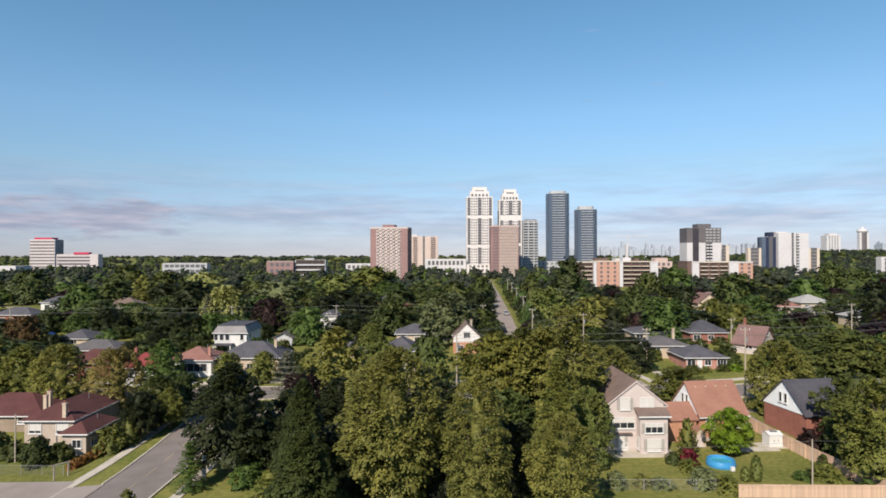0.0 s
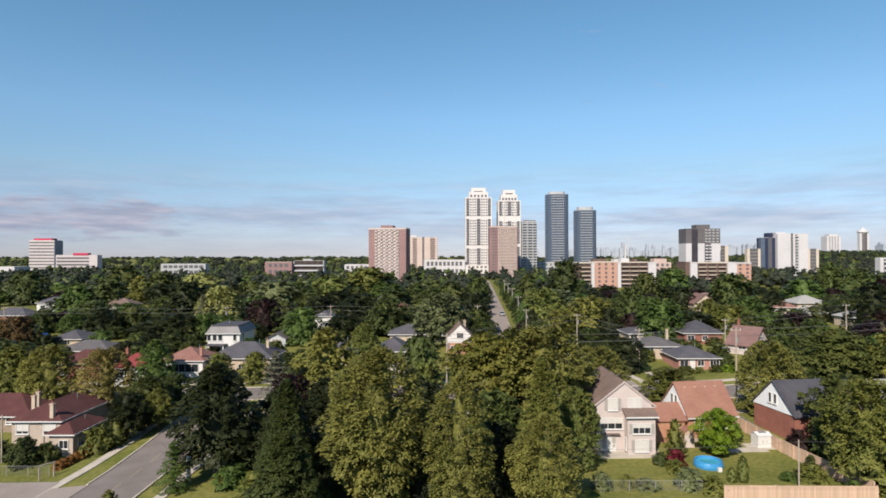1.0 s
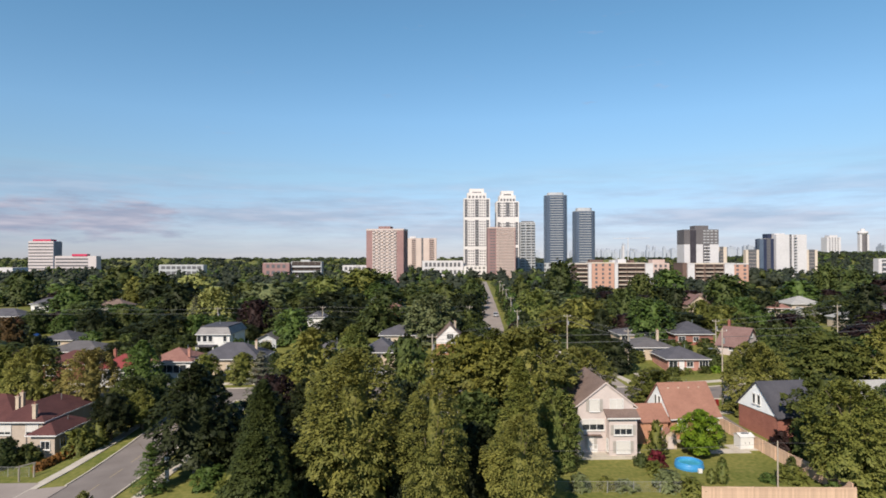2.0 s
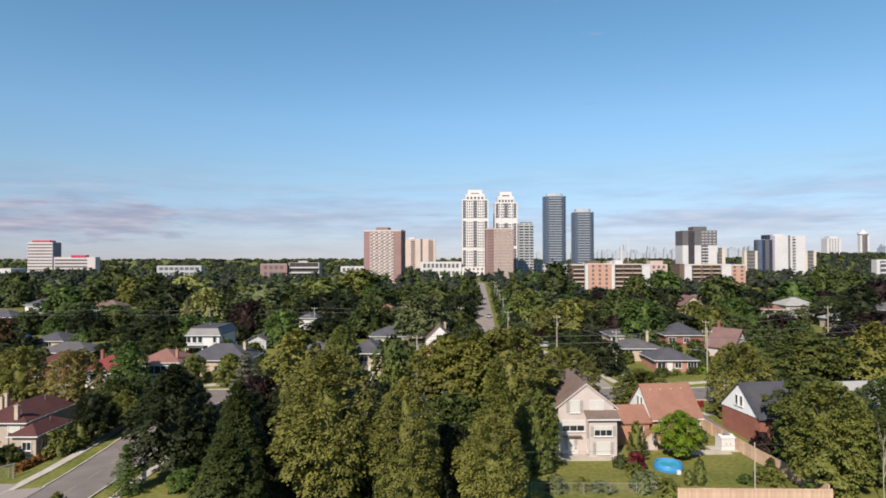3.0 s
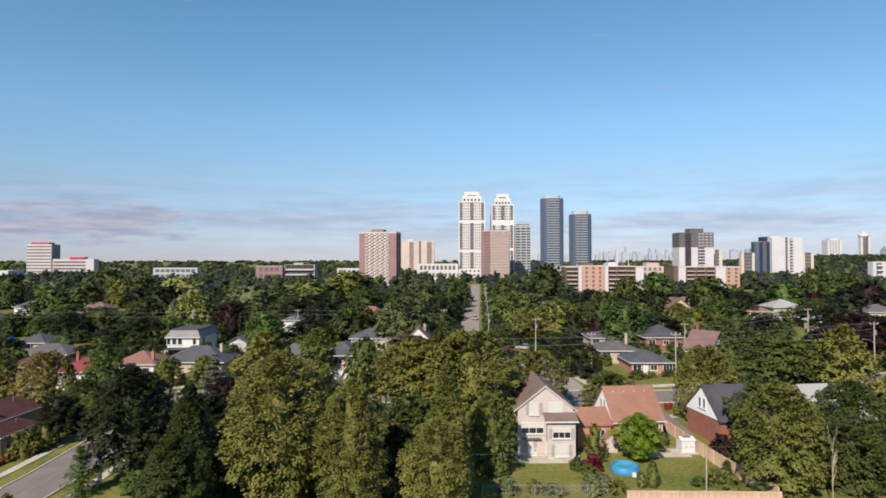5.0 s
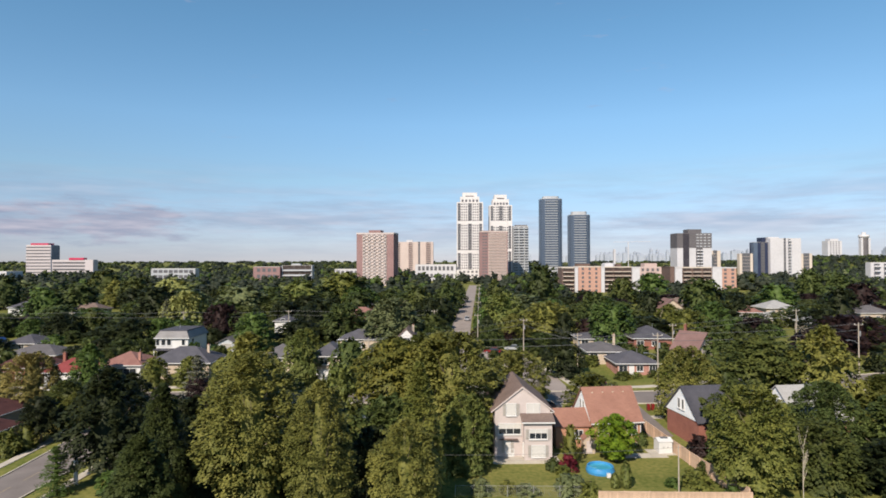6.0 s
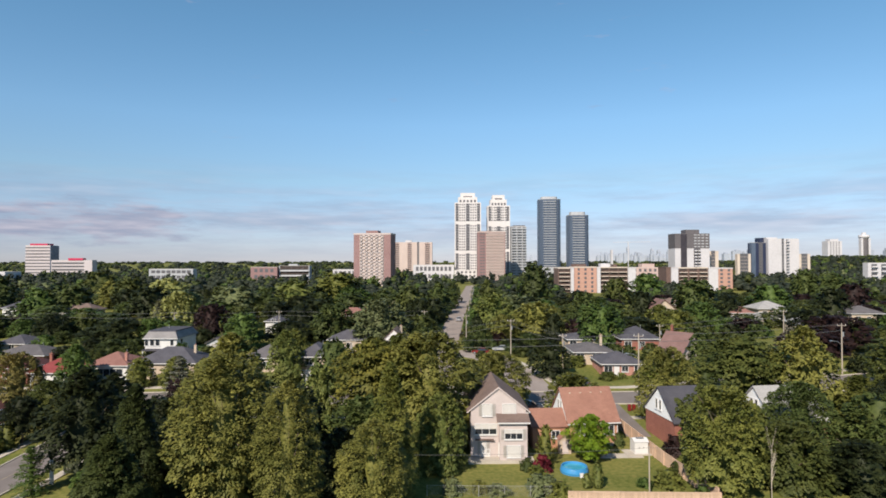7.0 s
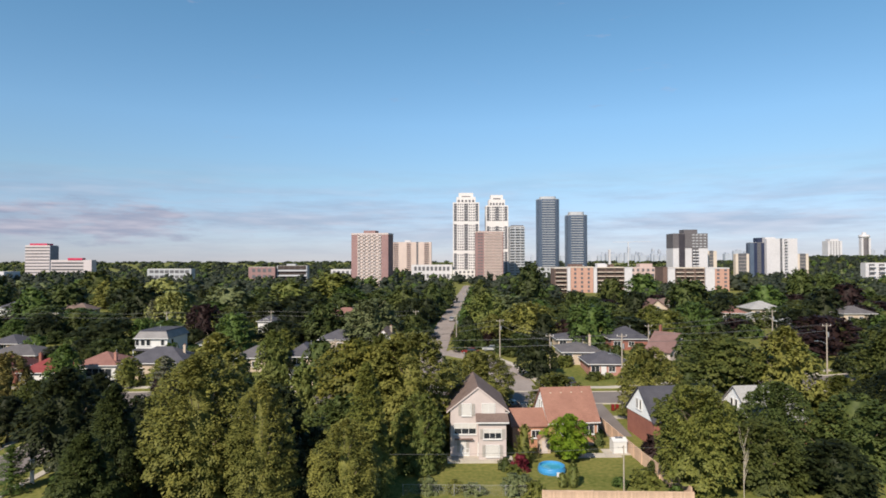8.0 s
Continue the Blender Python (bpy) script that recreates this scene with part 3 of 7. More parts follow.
# cream three-storey house, gable end to the back yard
def cream_house():
    base = 0.35
    h = thing("house", 26.1, 86.6, base, 1.5, "cream stucco three-storey house with brown gable roof above a lawn", "house")
    w, d, eave, ridge = 7.5, 10.8, 6.4, 9.3
    part("wall", gable_walls(w, d, -0.8, eave, ridge - 0.03), STUCCO, h, "cream stucco walls")
    part("roof", gable_roof(w, d - 0.76, eave, ridge, 0.55, 0.2), BROWN, h, "brown shingle roof")
    bm = bmesh.new()
    sl = (ridge - eave) / (w / 2)
    for s in (-1, 1):
        hx = w / 2 + 0.56
        ring = lambda y: [(0, y, ridge - 0.04), (s * hx, y, eave - sl * 0.56 - 0.04), (s * hx, y, eave - sl * 0.56 + 0.15), (0, y, ridge + 0.18)]
        add_solid(bm, ring(-d / 2 - 0.22), ring(-d / 2 - 0.172))
    part("bargeboard", bm, STUCCO, h, "cream bargeboard")
    f = pose(0, -d / 2, 0)
    window(h, -1.55, 6.35, 1.2, 1.5, f, 1, True, True)
    window(h, 1.45, 6.35, 1.7, 1.5, f, 2, False, True)
    window(h, -1.75, 3.75, 2.9, 1.35, f, 3, False, 0.52)
    window(h, -2.05, 1.35, 0.6, 1.5, f, 1, True, True)
    door(h, -1.75, 0.05, 1.0, 0.95, f, WHITE)
    part("canopy", box(-3.2, -0.7, -d / 2 - 0.5, -d / 2, 2.35, 2.45), BROWN, h, "thin brown canopy over the lower door")
    # projecting bay of two storeys
    b = pose(1.85, -d / 2, 0)
    bay = part("bay", box(-1.85, 1.85, -1.5, -0.004, -0.8, 4.95), STUCCO, h, "cream projecting bay", m=b)
    bm = bmesh.new()
    ring = lambda x: [(x, 0.25, 5.75), (x, -1.85, 4.95), (x, -1.85, 5.15), (x, 0.25, 5.95)]
    add_solid(bm, ring(-2.2), ring(2.2))
    part("roof", bm, BROWN, bay, "brown lean-to roof")
    part("gutter", box(-2.2, 2.2, -1.95, -1.86, 4.93, 5.1), WHITE, bay)
    window(bay, 0.0, 3.45, 2.3, 1.2, pose(0, -1.5, 0), 3, True, 0.6)
    window(bay, 0.0, 1.2, 1.7, 1.45, pose(0, -1.5, 0), 1, True, True)
    window(bay, 0.0, 1.3, 0.5, 1.5, pose(-1.85, -0.75, 0, 0, 0, -90), 1)
    part("patio", box(-4.2, 4.6, -d / 2 - 2.0, -d / 2, -0.7, 0.06), CONCRETE, h, "narrow concrete patio strip")
    part("soffit", box(w / 2, w / 2 + 0.5, -d / 2, d / 2, eave - 0.55, eave - 0.47), WHITE, h)


cream_house()

oh = house("orange-brick house with steep terracotta shingle roof and rear windows", 39.7, 89.5, 7.2, 7.4, 3.7, 7.55, ORANGE_BRICK, TERRACOTTA, "gable", "x", 8.0, 0.35,
           wins=(("f", 2.3, 2.3, 1.4, 1.2, 2), ("f", -2.0, 2.3, 1.3, 1.2, 2)), over=0.35, foot=STONE)
for k in range(4):
    part("roof_vent", box(-2.6 + k * 1.6, -2.35 + k * 1.6, -0.75, -0.5, 6.9, 7.12), TAN, oh, "small pale roof vent")
part("gutter", box(-3.95, 3.95, -4.2, -4.08, 3.28, 3.42), WHITE, oh, "white metal gutter")
part("downpipe", box(3.5, 3.6, -3.8, -3.705, 0.0, 3.3), WHITE, oh, "white downpipe")
house("low orange-brick garage wing with terracotta roof linking two houses", 33.5, 87.6, 4.8, 5.0, 3.1, 4.85, ORANGE_BRICK, TERRACOTTA, "gable", "x", 6.0, 0.35,
      wins=(("f", 0.9, 1.9, 1.1, 1.0, 2),), over=0.25)
house("red-brick house with white-sided gable and charcoal shingle roof", 56.4, 89.8, 11.4, 8.8, 3.6, 7.5, BRICK, CHARCOAL, "gable", "x", 8.0, 0.6,
      wins=(("f", -1.0, 1.9, 1.4, 1.2, 2), ("f", 2.8, 1.9, 1.4, 1.2, 2)), over=0.35)


def gable_cladding(x, y, z, half, eave, ridge, face_l=True):
    """A thin white-sided triangle with two narrow windows, fixed on the west gable of a house."""
    g = thing("gable_panel", x, y, z, 8.0, "white horizontal siding on a gable with two narrow windows", "siding", kind="structure")
    bm = bmesh.new()
    s = (ridge - eave) / half
    ring = lambda u: [(u, -half - 0.02, eave - 0.15), (u, half + 0.02, eave - 0.15), (u, half + 0.02, eave), (u, 0, ridge - 0.03), (u, -half - 0.02, eave)]
    add_solid(bm, ring(-0.09), ring(0.05))
    part("siding", bm, SIDING, g)
    for u in (-0.55, 0.55):
        window(g, u, eave + 1.45, 0.55, 1.35, pose(-0.09, 0, 0, 0, 0, -90), 1)
    return g


gable_cladding(36.10, 88.99, 0.35, 3.7, 3.7, 7.5)
gable_cladding(50.72, 89.0, 0.6, 4.4, 3.6, 7.5)
house("white-sided house with pale grey roof behind trees", 69.1, 90.0, 8.2, 8.8, 3.6, 7.5, BRICK, PALE_ROOF, "gable", "x", 8.0, 0.6, wins=(("f", -2.0, 1.9, 1.4, 1.2, 2),), over=0.35)
gable_cladding(65.02, 89.4, 0.6, 4.4, 3.6, 7.5)

W1 = (("f", -3.2, 1.5, 1.7, 1.3, 2), ("f", 0.4, 1.5, 1.3, 1.1, 2), ("f", 3.4, 1.5, 1.9, 1.4, 3))
# across the street, east
house("rose-brick bungalow with dark slate hip roof", 57.1, 134.5, 8.8, 9.5, 2.5, 4.7, ROSE_BRICK, SLATE, base=2.0, wins=W1, doors=(("f", -1.4, 0.95, 2.05, WHITE),))
house("tan-brick bungalow with grey hip roof", 53.4, 146.0, 9.0, 11.0, 2.5, 4.2, TAN, GREY_ROOF, wins=W1[:2], chim=((3.2, 1, 3, 5.7, TAN),))
house("red-brick house with charcoal hip roof", 68.4, 158.0, 9.6, 9.0, 2.7, 5.6, BRICK, CHARCOAL, wins=W1[:2])
house("brown-roofed house with cream gable end", 74.2, 142.5, 6.0, 8.4, 2.0, 5.7, STUCCO, MAUVE_ROOF, "gable", "x", -50.0, wins=(("l", 0, 4.4, 1.1, 1.2, 2), ("f", 0.5, 1.4, 1.6, 1.1, 2), ("r", 0, 4.4, 1.1, 1.2, 2)), chim=((-2.6, 1.2, 3, 7.0, BRICK),))
house("low house with dark slate roof and chimney behind another", 55.4, 163.0, 9.0, 9.0, 2.4, 4.0, TAN, SLATE, wins=W1[:2], chim=((2.4, -1.5, 3.0, 5.4, BRICK),))
house("pale bungalow with light grey hip roof among trees", 141.6, 232.0, 11.0, 10.0, 3.0, 5.8, TAN, PALE_ROOF, wins=W1, over=0.7)
house("tan bungalow with pink-red roof among trees", 121.0, 212.0, 7.0, 8.0, 3.0, 5.4, TAN, SALMON_ROOF, wins=W1)
house("cream bungalow with pale grey hip roof", 121.0, 196.0, 7.6, 7.0, 2.8, 4.8, STUCCO, PALE_ROOF, wins=W1)
house("small brick house with mauve gable roof", 99.5, 228.0, 8.0, 9.0, 3.4, 6.6, TAN, MAUVE_ROOF, "gable", "y", wins=(("f", 0, 3.5, 1.4, 1.3, 2),))
# centre
house("cream gabled house with tan-brick lower storey", 5.9, 150.5, 6.6, 9.0, 4.2, 7.4, ORANGE_BRICK, BROWN, "gable", "y", 0, 2.6, wins=(("f", 0, 4.7, 1.5, 1.3, 3), ("f", -1.6, 1.6, 1.3, 1.3, 2)), chim=((1.3, 1.5, 5, 7.7, TAN),), over=0.2)
g = thing("gable_panel", 5.9, 146.0, 2.6, 0.0, "cream render on a gable and upper storey", "render", kind="structure")
bm = bmesh.new()
ring = lambda y: [(-3.32, y, 3.0), (3.32, y, 3.0), (3.32, y, 4.2), (0, y, 7.37), (-3.32, y, 4.2)]
add_solid(bm, ring(-0.06), ring(0.03))
part("render", bm, TOWER_CREAM, g)
window(g, 0, 4.75, 1.5, 1.3, pose(0, -0.06, 0), 3)
house("small white house with dark roof by a street pole", -35.6, 190.0, 5.0, 7.0, 3.4, 5.0, WHITE, SLATE, "hip", wins=(("f", 0, 3.6, 1.2, 1.1, 2),))
house("tan bungalow with slate hip roof and white garage behind tall trees", -8.6, 126.5, 6.0, 9.0, 5.6, 8.0, TAN, SLATE, wins=(("f", -0.6, 4.6, 1.6, 1.1, 2),), doors=(("f", -0.6, 3.6, 2.9, WHITE),))
house("tan brick bungalow with dark grey roof", -22.0, 138.0, 9.0, 9.0, 2.8, 5.4, TAN, GREY_ROOF, wins=W1[:2])
house("low house with purple-grey hip roof", -7.0, 160.0, 10.0, 9.0, 2.8, 5.2, TAN, SLATE, wins=W1[:2])
# west, across the street
def mansard_house(x0, x1, y0, y1, eave, top):
    """A white two-storey house under a steep grey mansard with a dark flat top."""
    x, y = (x0 + x1) / 2, (y0 + y1) / 2
    z = ground_z(x, y)
    w, d, e, t = x1 - x0, y1 - y0, eave - z, top - z
    h = thing("house", x, y, z, 0, "white two-storey house with a steep grey mansard roof", "house")
    part("wall", box(-w / 2, w / 2, -d / 2, d / 2, -1.0, e + 0.05), WHITE, h)
    ring = lambda o, zz: [(-w / 2 - o, -d / 2 - o, zz), (w / 2 + o, -d / 2 - o, zz), (w / 2 + o, d / 2 + o, zz), (-w / 2 - o, d / 2 + o, zz)]
    part("roof", add_solid(bmesh.new(), ring(0.45, e), ring(-0.55, t)), PALE_GREY_ROOF, h, "pale grey shingled mansard slopes")
    part("flat_roof", add_solid(bmesh.new(), ring(-0.5, t + 0.004), ring(-0.55, t + 0.22)), CHARCOAL, h, "dark flat roof deck")
    part("gutter", box(-w / 2 - 0.5, w / 2 + 0.5, -d / 2 - 0.56, -d / 2 - 0.455, e - 0.1, e + 0.06), WHITE, h)
    for u, ww in ((-3.6, 0.8), (-2.2, 0.95), (-0.8, 0.95), (2.8, 0.75)):
        window(h, u, e - 1.05, ww, 1.4, pose(0, -d / 2, 0), 1)
    window(h, -3.0, e - 1.05, 1.0, 1.2, pose(w / 2, 0, 0, 0, 0, 90), 1)
    bm = bmesh.new()
    tube(bm, (-0.6, 0, t), (-0.6, 0, t + 1.3), 0.07, 0.06, 6)
    part("vent_pipe", bm, METAL, h)
    part("porch_roof", box(-w / 2 + 0.4, w / 2 - 3.0, -d / 2 - 2.6, -d / 2 - 0.004, e - 2.75, e - 2.5), SLATE, h, "low dark porch roof")
    for u in (-w / 2 + 0.6, w / 2 - 3.2):
        part("porch_post", box(u - 0.1, u + 0.1, -d / 2 - 2.5, -d / 2 - 2.3, -1.0, e - 2.76), WHITE, h)


house("small pale garage with grey roof between trees", -41.0, 157.0, 4.6, 6.0, 2.3, 3.5, TOWER_GREY, GREY_ROOF, "gable", "y", doors=(("f", 0, 2.4, 2.0, SHUTTER),))
mansard_house(-56.6, -48.7, 148.6, 160.0, 7.6, 9.3)
house("red-roofed white bungalow with hip roof and chimney", -52.6, 129.0, 8.6, 8.4, 3.2, 5.6, WHITE, SALMON_ROOF, wins=(("f", 0.7, 1.75, 5.4, 1.6, 4),), chim=((3.4, -2.6, 1.5, 5.6, ROSE_BRICK),))
house("bungalow with blue-grey slate hip roof and brick chimney", -41.2, 131.5, 13.0, 9.5, 3.2, 6.2, TAN, SLATE, wins=W1, chim=((4.4, 0.4, 3.5, 6.3, TAN),))
house("low bungalow with grey hip roof", -83.5, 146.0, 12.5, 9.0, 2.2, 4.3, ROSE_BRICK, GREY_ROOF, base=2.2, wins=W1)
house("low bungalow with slate roof", -98.0, 163.0, 8.0, 9.0, 2.2, 4.3, TAN, SLATE, base=2.6, wins=W1[:2])
house("bright red-roofed bungalow with white walls", -60.5, 122.5, 7.6, 8.0, 3.2, 5.8, WHITE, RED_ROOF, wins=(("f", -1.6, 1.9, 1.4, 1.2, 2), ("f", 1.6, 1.9, 1.4, 1.2, 2)), chim=((-2.2, 0, 4, 6.4, BRICK),))
house("low red-roofed brick bungalow beside trees", -73.0, 127.0, 10.0, 8.0, 3.0, 5.4, BRICK, MAROON_ROOF, wins=W1[:2])
# west corner bungalows on the near block
house("stone bungalow with maroon hip roof and two brick chimneys", -58.1, 94.6, 7.2, 12.6, 4.3, 6.5, STONE, MAROON_ROOF, base=-1.75,
      wins=(("f", -2.0, 3.2, 1.7, 1.4, 2, False, 0.25), ("f", 2.0, 3.2, 1.7, 1.4, 2, False, 0.25), ("f", -2.0, 0.9, 1.3, 0.6, 2), ("r", -3.5, 3.2, 1.2, 1.2, 2)), chim=((2.2, -6.0, 0.0, 6.7, TAN),), foot=TAN)
house("low stone wing with maroon hip roof", -52.6, 89.2, 3.4, 7.6, 3.2, 4.6, STONE, MAROON_ROOF, base=-1.75, wins=(("f", 0.4, 1.8, 1.2, 1.1, 2), ("r", -2.0, 1.8, 1.2, 1.1, 2)))
house("stone bungalow with brown-red hip roof", -70.2, 99.5, 14.0, 10.0, 3.4, 6.0, DARK_TAN, MAROON_ROOF, base=-1.8, wins=(("f", -3.2, 2.9, 1.7, 1.3, 2), ("f", 4.0, 2.9, 1.6, 1.3, 2)), chim=((6.2, -2.0, 3.0, 6.5, TAN), (6.75, -3.8, 3.0, 6.3, TAN)))

# more roofs scattered among the trees of the blocks behind
g = random.Random(9)
FAR_LOOKS = ((TAN, GREY_ROOF, "tan bungalow with grey hip roof between trees"), (BRICK, SLATE, "brick bungalow with slate hip roof between trees"), (STUCCO, BROWN, "cream bungalow with brown hip roof between trees"),
             (WHITE, SLATE, "white bungalow with slate hip roof between trees"), (BRICK, SALMON_ROOF, "brick bungalow with salmon hip roof between trees"), (TAN, PALE_ROOF, "tan bungalow with pale hip roof between trees"))
for k, (x, y) in enumerate(((-128, 158), (-138, 196), (-120, 226), (-150, 236), (-14, 208), (128, 182), (162, 210), (-20, 246), (112, 252))):
    w_, r_, lab = FAR_LOOKS[k % 6]
    house(lab, x, y, g.uniform(9, 12.5), g.uniform(8, 9.5), 3.0, g.uniform(5.0, 5.8), w_, r_, wins=W1[:2])


# ---- trees ----
def unit(v):
    return v / (np.linalg.norm(v, axis=-1, keepdims=True) + 1e-9)


def bough_mesh(name, tall, boughs, leaves, leaf, shape, seed, reach=(0.15, 0.24), wide=0.42, thick=0.28, droop=0.3, rise=(0.0, 1.1), core=0.52, ball=0.2, uneven=0.22, hang=0.25, crisp=0.25, full=1.1, tiers=0):
    """A crown of unit height 1 and radius 0.5, made for crowns that are tall times as high as wide: leafy boughs, each a drooping
    fan of leaf sprays, reach out to an uneven outline with gaps between them. rise: how steeply boughs climb at the foot and at the top."""
    g = np.random.default_rng(seed)
    i = np.arange(boughs)
    hgt = np.clip((i + g.random(boughs)) / boughs, 0.01, 0.995)
    if tiers:
        hgt = np.clip((np.floor(hgt * tiers) + 0.34 * g.random(boughs)) / tiers + 0.02, 0.01, 0.995)
    ang = i * 2.399963 + g.normal(0, 0.3, boughs)
    rad = np.array([shape(v) for v in hgt]) * full
    lump = np.ones(boughs)
    for _ in range(11):
        a0, h0 = g.random() * 2 * math.pi, g.random()
        lump += uneven * g.uniform(0.4, 1.0) * np.exp(-(np.angle(np.exp(1j * (ang - a0))) ** 2) / 0.22 - (hgt - h0) ** 2 / 0.012)
    lump *= g.uniform(0.84, 1.0, boughs) * (1 - 0.35 * (g.random(boughs) < 0.14))
    climb = rise[0] + (rise[1] - rise[0]) * hgt ** 1.6 + g.normal(0, 0.12, boughs)
    way = unit(np.stack([np.cos(ang), np.sin(ang), climb], 1))
    length = g.uniform(*reach, boughs) * (0.55 + 0.9 * rad)
    tip = np.stack([np.cos(ang) * rad * lump, np.sin(ang) * rad * lump, hgt * tall * 0.96], 1)
    foot = tip - way * length[:, None]
    side = unit(np.cross(way, np.array([0.0, 0.0, 1.0]) + way * 0.01))
    up = unit(np.cross(side, way))
    k = np.repeat(i, leaves)
    n = len(k)
    t = g.random(n) ** 0.75
    across = g.uniform(-1, 1, n)
    fan = length[k] * wide * np.sin(math.pi * (0.12 + 0.82 * t))
    p = foot[k] + way[k] * (length[k] * t * 1.12)[:, None] + side[k] * (across * fan)[:, None] + up[k] * (g.normal(0, 1, n) * fan * thick)[:, None]
    p[:, 2] -= droop * length[k] * (t ** 2 + 0.5 * across ** 2)
    p[:, 2] = np.maximum(p[:, 2], 0.0)
    body = unit(up[k] + way[k] * (0.25 + 0.6 * t)[:, None] + side[k] * (across * 0.6)[:, None])
    flat = unit(body + g.normal(0, 0.34, (n, 3)))
    long = way[k] + g.normal(0, 0.55, (n, 3))
    long[:, 2] -= hang * 2.0
    long = unit(long - flat * np.sum(long * flat, axis=1, keepdims=True))
    broad = np.cross(flat, long)
    size = leaf * g.uniform(0.65, 1.35, n)[:, None]
    v = np.stack([p - long * size, p - broad * size * 0.55, p + long * size, p + broad * size * 0.55], 1).reshape(-1, 3)
    whole = unit((p - (0, 0, 0.42 * tall)) * (1, 1, 0.6 / tall))
    soft = unit(unit(body * (1 - crisp) + flat * crisp) * (1 - ball) + whole * ball)
    verts, faces = v.tolist(), np.arange(n * 4).reshape(-1, 4).tolist()
    normals = np.repeat(soft, 4, axis=0).tolist()
    seg, rings, base = 9, 8, n * 4
    for j in range(rings):
        h = 0.05 + 0.85 * j / (rings - 1)
        for q in range(seg):
            w = 2 * math.pi * (q + 0.5 * (j % 2)) / seg
            r = shape(h) * core * g.uniform(0.6, 1.1)
            verts.append((math.cos(w) * r, math.sin(w) * r, h * tall * 0.96))
            normals.append((math.cos(w) * 0.9, math.sin(w) * 0.9, 0.3))
    for j in range(rings - 1):
        for q in range(seg):
            faces.append((base + j * seg + q, base + j * seg + (q + 1) % seg, base + (j + 1) * seg + (q + 1) % seg, base + (j + 1) * seg + q))
    faces.append([base + q for q in range(seg)][::-1])
    faces.append([base + (rings - 1) * seg + q for q in range(seg)])
    me = bpy.data.meshes.new(name)
    me.from_pydata([(x, y, z / tall) for x, y, z in verts], [], faces)
    for f_ in me.polygons:
        f_.use_smooth = True
    # normals follow the later stretch to full height
    me.normals_split_custom_set_from_vertices([Vector((x, y, z * tall)).normalized()[:] for x, y, z in normals])
    return me


def ball_points():
    bm = bmesh.new()
    bmesh.ops.create_icosphere(bm, subdivisions=1, radius=1.0)
    v = np.array([q.co for q in bm.verts])
    f = np.array([[q.index for q in t.verts] for t in bm.faces])
    bm.free()
    return v, f


BALL = ball_points()


def clump_mesh(name, clumps, leaves, leaf, shape, seed, flat=0.8, rb=(0.13, 0.2), ball=0.3, droop=0.3):
    """A crown of unit height 1 and radius 0.5 for the middle distance: overlapping rough clumps of foliage with loose sprays on their outsides."""
    g = np.random.default_rng(seed)
    bv, bf = BALL
    i = np.arange(clumps)
    hgt = 0.04 + 0.92 * (i + g.random(clumps)) / clumps
    ang = i * 2.399963 + g.normal(0, 0.4, clumps)
    rad = np.array([shape(v) for v in hgt])
    size = g.uniform(*rb, clumps) * (0.6 + 0.8 * rad)
    out = np.maximum(rad - size * 0.75, 0.0) * g.uniform(0.8, 1.12, clumps)
    c = np.stack([np.cos(ang) * out, np.sin(ang) * out, hgt * 0.9], 1)
    c = np.concatenate([c, [[0, 0, 0.3], [0, 0, 0.55]]])
    size = np.concatenate([size, [shape(0.3) * 0.75, shape(0.55) * 0.7]])
    m = len(c)
    rough = g.uniform(0.62, 1.0, (m, len(bv), 1))
    v = c[:, None, :] + bv[None] * rough * size[:, None, None] * np.array([1, 1, flat])
    f = (bf[None] + (np.arange(m) * len(bv))[:, None, None]).reshape(-1, 3)
    nb = np.repeat(bv[None], m, axis=0).reshape(-1, 3) + g.normal(0, 0.45, (m * len(bv), 3))
    pv = v.reshape(-1, 3)
    whole = (pv - (0, 0, 0.4)) * (1, 1, 0.6)
    whole /= np.linalg.norm(whole, axis=1, keepdims=True) + 1e-9
    nn = nb * (1 - ball) + whole * ball
    n = clumps * leaves
    which = np.repeat(i, leaves)
    d = g.normal(size=(n, 3)) + np.stack([np.cos(ang), np.sin(ang), np.full(clumps, 0.5)], 1)[which]
    d /= np.linalg.norm(d, axis=1, keepdims=True)
    p = c[which] + d * (size[which] * g.uniform(0.78, 1.14, n))[:, None] * np.array([1, 1, flat])
    t = d + g.normal(0, 0.5, (n, 3))
    t /= np.linalg.norm(t, axis=1, keepdims=True)
    a = np.cross(t, g.normal(size=(n, 3)))
    a[:, 2] -= droop
    a /= np.linalg.norm(a, axis=1, keepdims=True) + 1e-9
    b = np.cross(t, a)
    L = leaf * g.uniform(0.6, 1.3, n)[:, None]
    lv = np.stack([p - a * L, p - b * L * 0.6, p + a * L, p + b * L * 0.6], 1).reshape(-1, 3)
    wl_ = (p - (0, 0, 0.4)) * (1, 1, 0.6)
    wl_ /= np.linalg.norm(wl_, axis=1, keepdims=True) + 1e-9
    ln = np.repeat((d * 0.7 + t * 0.3) * (1 - ball) + wl_ * ball, 4, axis=0)
    me = bpy.data.meshes.new(name)
    me.from_pydata(pv.tolist() + lv.tolist(), [], f.tolist() + (np.arange(n * 4).reshape(-1, 4) + len(pv)).tolist())
    for f_ in me.polygons:
        f_.use_smooth = True
    nn = np.concatenate([nn, ln])
    nn /= np.linalg.norm(nn, axis=1, keepdims=True) + 1e-9
    me.normals_split_custom_set_from_vertices(nn.tolist())
    return me


def oval(h):
    return 0.5 * max(0.0, math.sin(math.pi * min(1, (h + 0.06) / 1.06) ** 0.72)) ** 0.62


